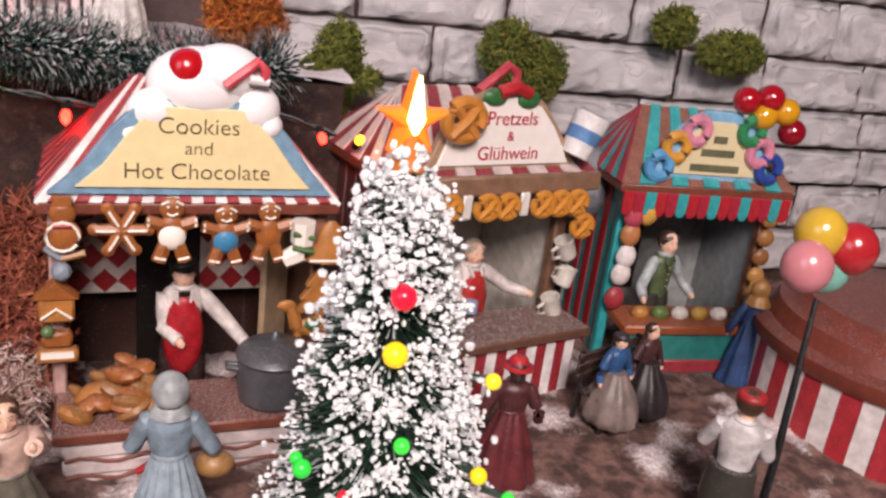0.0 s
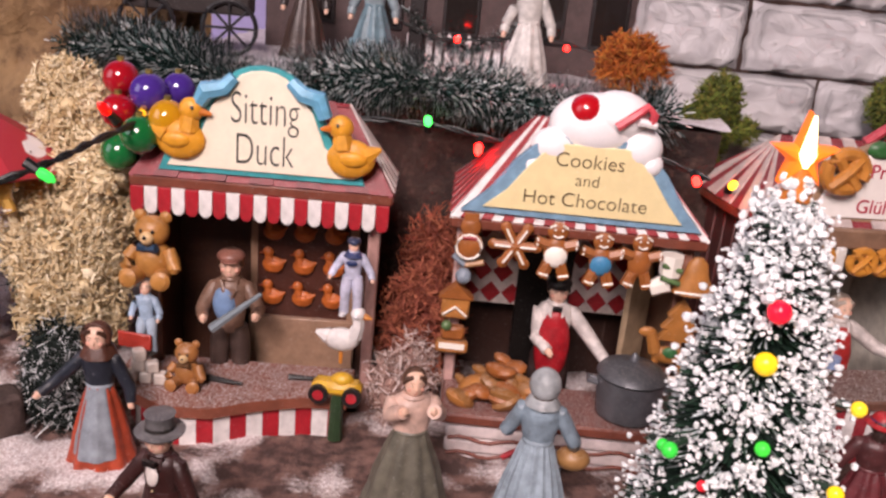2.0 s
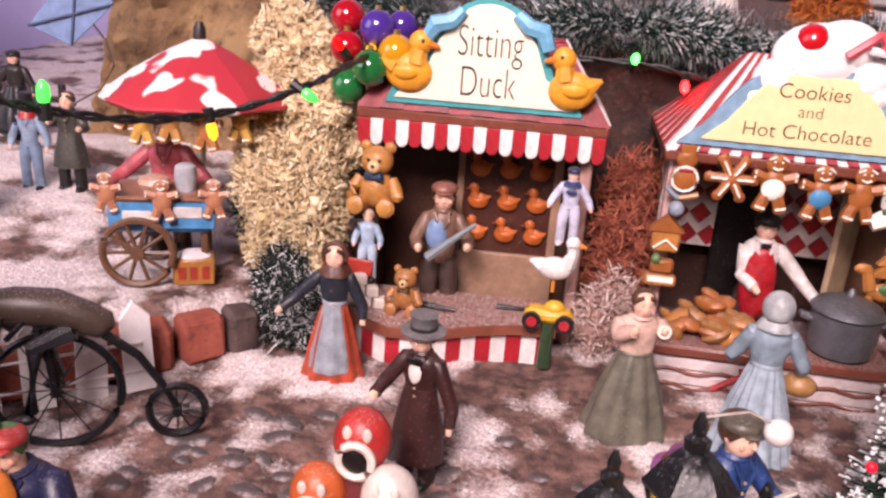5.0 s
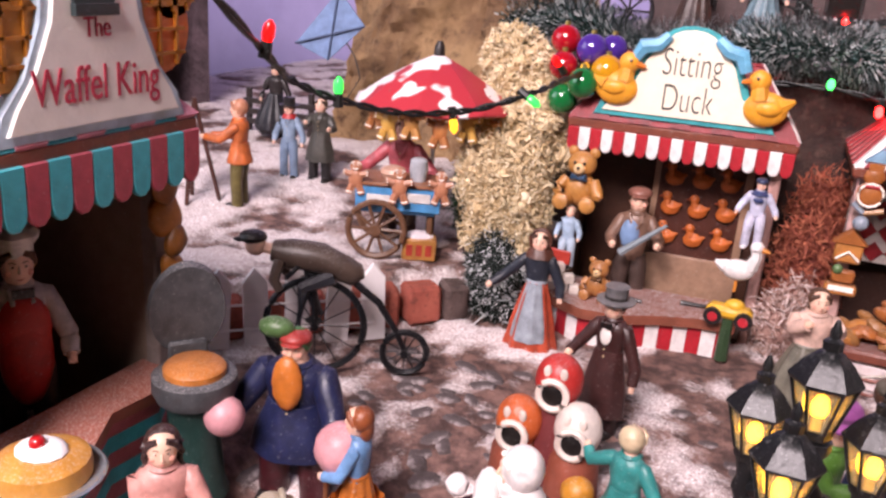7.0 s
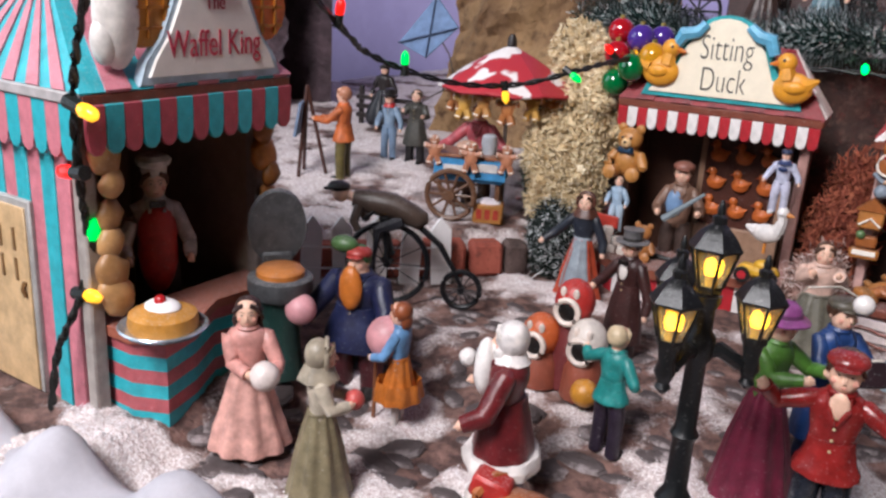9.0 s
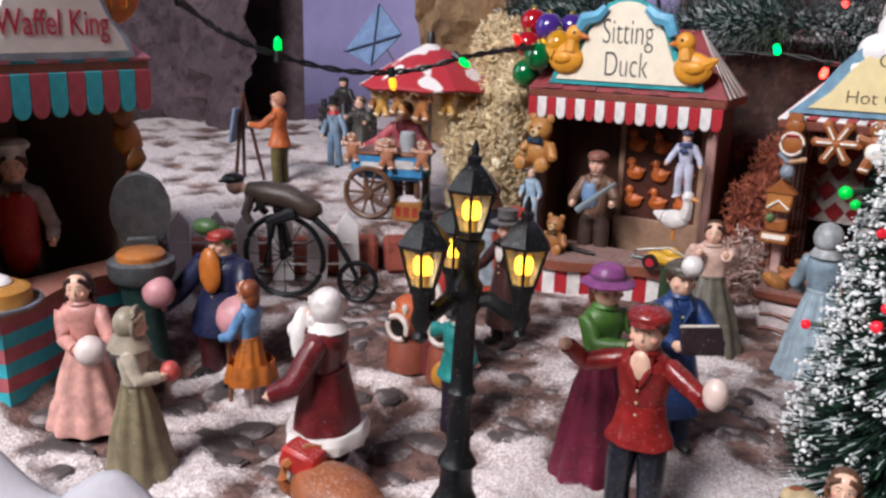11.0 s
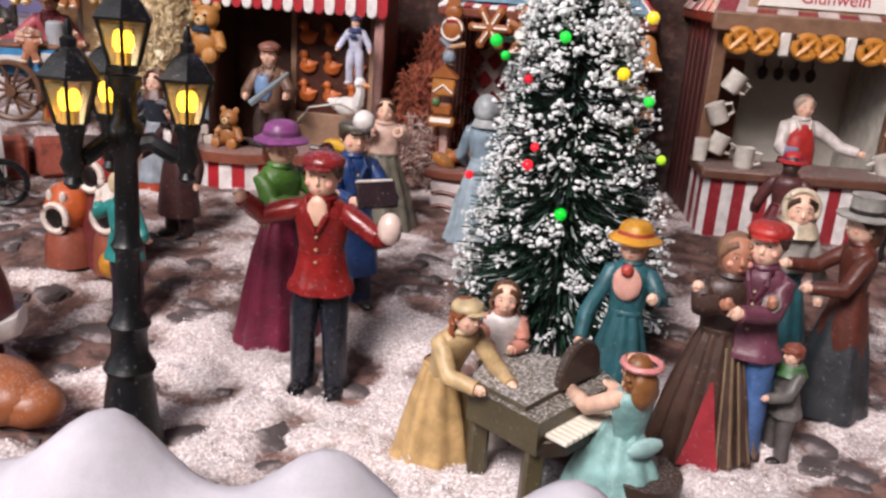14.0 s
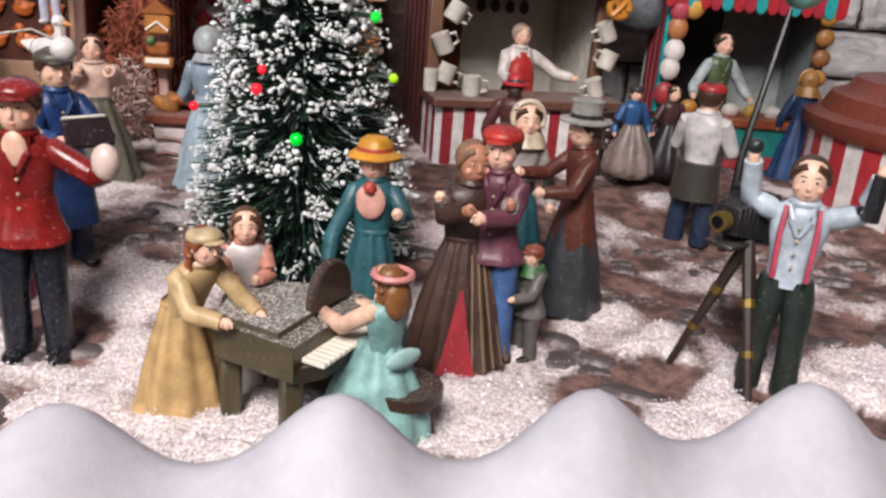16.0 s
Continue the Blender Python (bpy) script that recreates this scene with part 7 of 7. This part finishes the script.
# ---------- plate camera on a tripod ----------
tc_ = thing("tripod_camera", "black folding plate camera on a tripod", "camera", 0, 0, 0)
brass = paint("8a7238", 0.35, 0.2, 0, 0.7)
head = (296, -188, 44)
for fx, fy in ((283, -179), (297, -207), (309, -184)):
    a, b = Vector(head), Vector((fx, fy, 0))
    lg = part("leg", Form().tube([a, a.lerp(b, 0.5), b], [1.9, 1.5, 1.1], paint("33261f")), tc_)
    part("brass_collar", Form().tube([a.lerp(b, 0.34), a.lerp(b, 0.39)], 2.0, brass, 8), lg)
    part("brass_collar", Form().tube([a.lerp(b, 0.64), a.lerp(b, 0.68)], 1.8, brass, 8), lg)
cb = part("body", Form().box((6, 4, 8), (4, 18, 19), paint("17171a", 0.4), bev=0.8), tc_, "black camera back", head, -145 + 90 + 20)
cb.matrix_basis = pose(head[0] * MM, head[1] * MM, head[2] * MM, 0, 0, 35) @ Matrix.Diagonal((0.78, 0.78, 0.78, 1))
bel = Form()
for i in range(7):
    s = 15 - i * 0.8
    bel.box((4 - i * 2.2, 4, 8), (1.6, s, s), paint("1d1b1c", 0.5), bev=0.3)
bl_ = part("bellows", bel, tc_, "pleated black bellows", head)
bl_.matrix_basis = pose(head[0] * MM, head[1] * MM, head[2] * MM, 0, 0, 35) @ Matrix.Diagonal((0.78, 0.78, 0.78, 1))
le = part("lens", Form().tube([(-11, 4, 8), (-15, 4, 8)], 3.6, brass, 14).tube([(-14.6, 4, 8), (-15.6, 4, 8)], 2.2, glass_ball("10141a"), 12), tc_, "brass ringed lens", head)
le.matrix_basis = pose(head[0] * MM, head[1] * MM, head[2] * MM, 0, 0, 35) @ Matrix.Diagonal((0.78, 0.78, 0.78, 1))
pl_ = part("base_plate", Form().box((-3, 4, -1), (20, 12, 1.6), paint("2a2522"), bev=0.4), tc_, "", head)
pl_.matrix_basis = pose(head[0] * MM, head[1] * MM, head[2] * MM, 0, 0, 35) @ Matrix.Diagonal((0.78, 0.78, 0.78, 1))

# ---------- sack of gifts ----------
sk = thing("gift_sack", "brown sack lying open with red gifts", "sack", 20, -240, 0, -8)
sk.scale = (1.2, 1.2, 1.2)
part("bag", Form().ball((4, 0, 7), 10, paint("9a5a34"), 16, 10, (1.6, 1.0, 0.75)).ball((14, 1, 6), 8, paint("9a5a34"), 12, 8, (1.2, 0.9, 0.7)), sk)
part("rim", Form().tube([(-9 + 1.5 * math.cos(t), 7 * math.cos(t), 9 + 6.5 * math.sin(t)) for t in [i * math.pi / 6 for i in range(13)]], 1.6, paint("b06a3c"), 6), sk)
part("gift", Form().box((-9, -1, 13), (11, 8, 7), paint("b02a24"), bev=1, rz=20, ry=15), sk, "red gift box")
part("gift", Form().ball((-13, 1, 7), 5.5, paint("e2d8d2"), 10, 8), sk, "white bundle")

# ---------- waffle iron, plate of waffles ----------
wi = thing("waffle_iron", "open dark grey waffle iron on a green stand", "waffle iron", -112, -213, ground_z(-112, -213), 50)
wi.scale = (0.72, 0.72, 1.0)
dk = paint("55575a", 0.6, 0.4, 0.2, 0.2)
part("stand", Form().lathe([(15, 0), (13, 4), (11, 22), (13, 33), (15, 36)], (0, 0, 0), paint("1f3d38"), 16), wi)
part("lower_plate", Form().lathe([(17, 36), (19, 39), (19, 44), (17, 45)], (0, 0, 0), dk, 22), wi)
part("waffle", Form().lathe([(14, 45), (14, 47), (12, 48.5)], (0, -1, 0), paint("c47a34"), 20), wi, "golden baked waffle")
part("upper_plate", Form().tube([(0, 13, 62), (0, 17.5, 63)], 17, dk, 22), wi)
part("hinge", Form().box((0, 16, 47), (18, 5, 8), dk, bev=1), wi)
pw_ = thing("waffle_plate", "silver plate piled with waffles and cream", "plate", -111, -274, 47.2)
part("plate", Form().lathe([(6, 0), (14, 2.5), (16, 4.5), (15.5, 5), (6, 1.5)], (0, 0, 0), paint("c3ccd4", 0.2, 0.1, 0, 0.7), 24), pw_)
part("waffle", Form().lathe([(12, 3), (12.5, 6), (12, 9), (8, 11)], (0, 0, 0), paint("c98e3c"), 20), pw_, "golden waffles")
part("cream", Form().ball((0, 0, 11.5), 6, cream, 12, 8, (1.2, 1, 0.4)), pw_, "white cream")
part("berry", Form().ball((0, -1, 14), 2.2, glass_ball("b81a1e", 0.3), 10, 8), pw_, "red berry")

# ---------- carousel and its balloons ----------
ca = thing("carousel", "red and white striped carousel base", "carousel", 478, -10, 10)
part("deck", Form().lathe([(76, 34), (78, 38), (78, 42), (70, 44), (66, 52), (60, 54), (56, 60), (10, 62)], (0, 0, 0), paint("7a3a2c"), 48), ca, "dark red stepped deck")
for k in range(48):
    a0, a1 = 2 * math.pi * k / 48, 2 * math.pi * (k + 0.97) / 48
    q = [(r * math.cos(a), r * math.sin(a)) for r, a in ((71, a0), (71, a1), (74, a1), (74, a0))]
    part("skirt_panel", Form().slab(q, -4, 34, paint("b03038" if k % 2 else "e4dcd8")), ca, smooth=False)
part("canopy_pole", Form().tube([(0, 0, 60), (0, 0, 130)], 4, paint("c9a24a", 0.3), 12), ca)
bp = thing("balloon_bunch", "bunch of glossy balloons on a black pole", "balloons", 334, -83, ground_z(334, -83))
part("pole", Form().tube([(0, 0, 0), (1, 1, 40), (17, 19, 96)], [1.8, 1.6, 1.0], paint("141416"), 8), bp)
for col, x, y, z in (("d98a90", 9, 20, 109), ("d8b23a", 17, 26, 120), ("b82a30", 28, 20, 116), ("7fc0b0", 24, 26, 106)):
    part("balloon", Form().ball((x, y, z), 9.5, glass_ball(col, 0.22), 20, 14, (1, 1, 1.08)), bp, "glossy balloon")

# ---------- upper terrace life ----------
for args in ((14, 172, "6f8a94", "8a9aa0", "figurine in grey blue dress on the terrace"), (102, 152, "e2dcd6", "d8d2cc", "figurine in long white gown on the terrace"), (-30, 190, "4a3a34", "3a3230", "figurine in dark coat on the terrace")):
    figurine("painted " + args[4], args[0], args[1], 62, 0, 148, lo=args[2], up=args[3], girth=1.1, base=0.12 if args[0] == 14 else 0)
pb_ = thing("parcel", "small brown parcel on the terrace snow", "parcel", 27, 165, 147)
part("box", Form().box((0, 0, 5), (12, 10, 10), paint("a8743a"), bev=0.6), pb_)
part("lid", Form().box((0, 0, 10.6), (13, 11, 2), paint("8a8a6a"), bev=0.4), pb_)
wg = thing("wagon", "dark wooden wagon with spoked wheels", "wagon", -92, 165, 147, 10)
part("bed", Form().box((0, 8, 30), (70, 28, 14), paint("2c2220"), bev=1), wg)
for sx in (-22, 24):
    wh = part("wheel", Form().tube([(sx + 15 * math.cos(a), -8, 16 + 15 * math.sin(a)) for a in [i * math.pi / 14 for i in range(29)]], 1.4, paint("1d1a1c"), 6), wg)
    for k in range(8):
        part("spoke", Form().tube([(sx, -8, 16), (sx + 15 * math.cos(k * math.pi / 4), -8, 16 + 15 * math.sin(k * math.pi / 4))], 0.8, paint("1d1a1c"), 5), wh)
hs = thing("house_front", "pinkish terrace house front with dark door", "house", 55, 235, 145)
part("wall", Form().box((0, 20, 50), (250, 20, 110), paint("564442"), bev=1), hs)
for x in (-90, -45, 5, 60, 100):
    win = part("window", Form().box((x, 9, 45), (24, 4, 50), paint("241c1c"), bev=0.6), hs)
    part("pane", Form().box((x, 6.6, 45), (20, 1, 45), glass_ball("2a2422", 0.15)), win)
tfn = thing("picket_fence", "white terrace fence with dark swag garland", "fence", 72, 205, 146)
for k in range(14):
    part("picket", Form().board([(-2, 0), (2, 0), (2, 20), (0, 23), (-2, 20)], -1, 1, whitep, 0.3), tfn, loc=(-40 + k * 6, 0, 0), smooth=False)
part("swag", blades([(-42, -4, 34), (-26, -4, 20), (-8, -4, 14), (10, -4, 20), (26, -4, 34)], 1500, 2, 6, tinsel_mat, 31, 0.4), tfn, "dark green swag garland")
for x in (-36, 30):
    part("gate_post", Form().box((x, -2, 22), (9, 9, 48), paint("1e1818"), bev=0.8), tfn)

# ---------- strings of fairy lights ----------
cable = paint("0e1210", 0.45, 0.2, 0)


def light_string(label, pts, bulbs, glow_power=6, big=1.0):
    ls = thing("fairy_lights", label, "fairy lights")
    P = [Vector(p) for p in pts]
    dense = []
    for i in range(len(P) - 1):
        p0, p1, p2, p3 = P[max(i - 1, 0)], P[i], P[i + 1], P[min(i + 2, len(P) - 1)]
        for k in range(8):
            t = k / 8
            dense.append(0.5 * ((2 * p1) + (p2 - p0) * t + (2 * p0 - 5 * p1 + 4 * p2 - p3) * t * t + (3 * p1 - p0 - 3 * p2 + p3) * t ** 3))
    dense.append(P[-1])
    for ph in (0, math.pi):
        part("wire", Form().tube([p + Vector((0, 0.9 * math.cos(i * 1.1 + ph), 0.9 * math.sin(i * 1.1 + ph))) for i, p in enumerate(dense)], 0.8 * big, cable, 6), ls)
    for (x, y, z), col, d in bulbs:
        dv = Vector(d).normalized()
        c = Vector((x, y, z))
        b_ = part("socket", Form().tube([c - dv * 2.5 * big, c + dv * 2.5 * big], [2.0 * big, 1.7 * big], cable, 8), ls)
        part("bulb", Form().tube([c + dv * 2.2 * big, c + dv * 4 * big, c + dv * 7 * big, c + dv * 8.6 * big], [1.4 * big, 1.9 * big, 1.7 * big, 0.5], glow(col, glow_power * (8.0 if col == RD and glow_power > 4 else 1)), 8), b_, "small glowing coloured glass")
    return ls


RD, GN, YL = "ff1408", "18d848", "ffb820"
light_string("black cable of coloured fairy lights over the square", [(-60, -335, 205), (-78, -262, 186), (-98, -190, 153), (-108, -165, 144), (-104, -140, 135), (-92, -110, 128), (-75, -84, 128), (-56, -62, 135), (-52, -30, 138), (-48, 20, 140)],
             [((-94, -200, 158), RD, (0.2, 0, 1)), ((-104, -141, 135), GN, (0, 0, 1)), ((-58, -66, 135), GN, (0.5, 0, -0.3)), ((-80, -90, 127), YL, (0.2, 0, -1)), ((-62, 2, 139), RD, (-0.4, -0.4, 0.6)), ((-54, 8, 140), YL, (0.4, -0.6, 0.2))], 1.6)
light_string("black cable of coloured fairy lights beside the waffle booth", [(-66, -330, 190), (-97, -305, 172), (-112, -300, 150), (-122, -296, 128), (-130, -290, 100), (-137, -284, 76), (-139, -288, 58), (-142, -296, 40), (-143, -300, 18)],
             [((-99, -304, 170), GN, (-0.6, 0, 0.4)), ((-118, -298, 132), YL, (0.8, 0, -0.2)), ((-126, -293, 108), RD, (-0.8, 0, -0.1)), ((-136, -284, 78), GN, (0.3, 0, 0.9)), ((-139, -287, 60), YL, (0.9, 0, 0.1))], 1.6, 1.35)
light_string("coloured fairy lights under the terrace garland", [(-40, 66, 140), (0, 64, 137), (60, 60, 139), (100, 62, 134), (150, 70, 136), (192, 66, 126)],
             [((-10, 62, 138), RD, (0, -0.5, -0.6)), ((60, 58, 138), GN, (0, -0.6, 0.6)), ((84, 60, 134), RD, (0, -0.6, -0.5)), ((128, 64, 136), YL, (0, -0.5, 0.5)), ((184, 62, 128), RD, (0, -0.6, -0.2)), ((200, 60, 124), YL, (0, -0.6, 0.4))], 8)
light_string("red fairy lights on the terrace fence", [(20, 198, 176), (50, 196, 166), (75, 194, 168), (110, 190, 172), (150, 180, 168)],
             [((62, 192, 166), RD, (0, -1, 0.3)), ((126, 186, 168), RD, (0, -1, 0.2))], 5)

# ---------- slate chips in the snow ----------
slate_mat = rock_material("slate_chip", "3c3434", "6f6464", "b7adad", 160, 0.9, 0.002)
rng = random.Random(33)
chips = []
for k in range(8):
    n = rng.randint(8, 11)
    rad = [rng.uniform(0.72, 1.12) for _ in range(n)]
    flat = rng.uniform(0.5, 0.8)
    ring = lambda f, z, j: [(f * rad[i] * math.cos(2 * math.pi * i / n) + j, f * flat * rad[i] * math.sin(2 * math.pi * i / n), z + rng.uniform(-0.03, 0.03)) for i in range(n)]
    me = bpy.data.meshes.new("stone")
    tmp = Form().rings([ring(1.0, -0.3, 0), ring(1.03, -0.02, 0), ring(0.97, 0.06, 0), ring(0.86, 0.08, 0.05), ring(0.84, 0.17, 0.06), ring(0.66, 0.2, 0.1), ring(0.3, 0.21, 0.08)], slate_mat)
    me.from_pydata([(x * MM, y * MM, z * MM) for x, y, z in tmp.v], [], tmp.f)
    me.materials.append(slate_mat)
    me.update()
    chips.append(me)
made = 0
while made < 295:
    x, y = rng.uniform(-110, 390), -285 + 215 * rng.random() ** 1.25
    if snow_depth(x, y) > 0.46:
        continue
    s = rng.uniform(3.5, 7.5) if rng.random() < 0.6 or y > -160 else rng.uniform(7.5, 13)
    o = new("stone", chips[rng.randrange(8)])
    o.parent = ground
    o.matrix_basis = pose(x * MM, y * MM, (snow_top(x, y, snow_depth(x, y)) - 0.4) * MM, rng.uniform(-8, 8), rng.uniform(-8, 8), rng.gauss(0, 35)) @ Matrix.Diagonal((s, s, min(s, 7) * 0.8, 1))
    made += 1
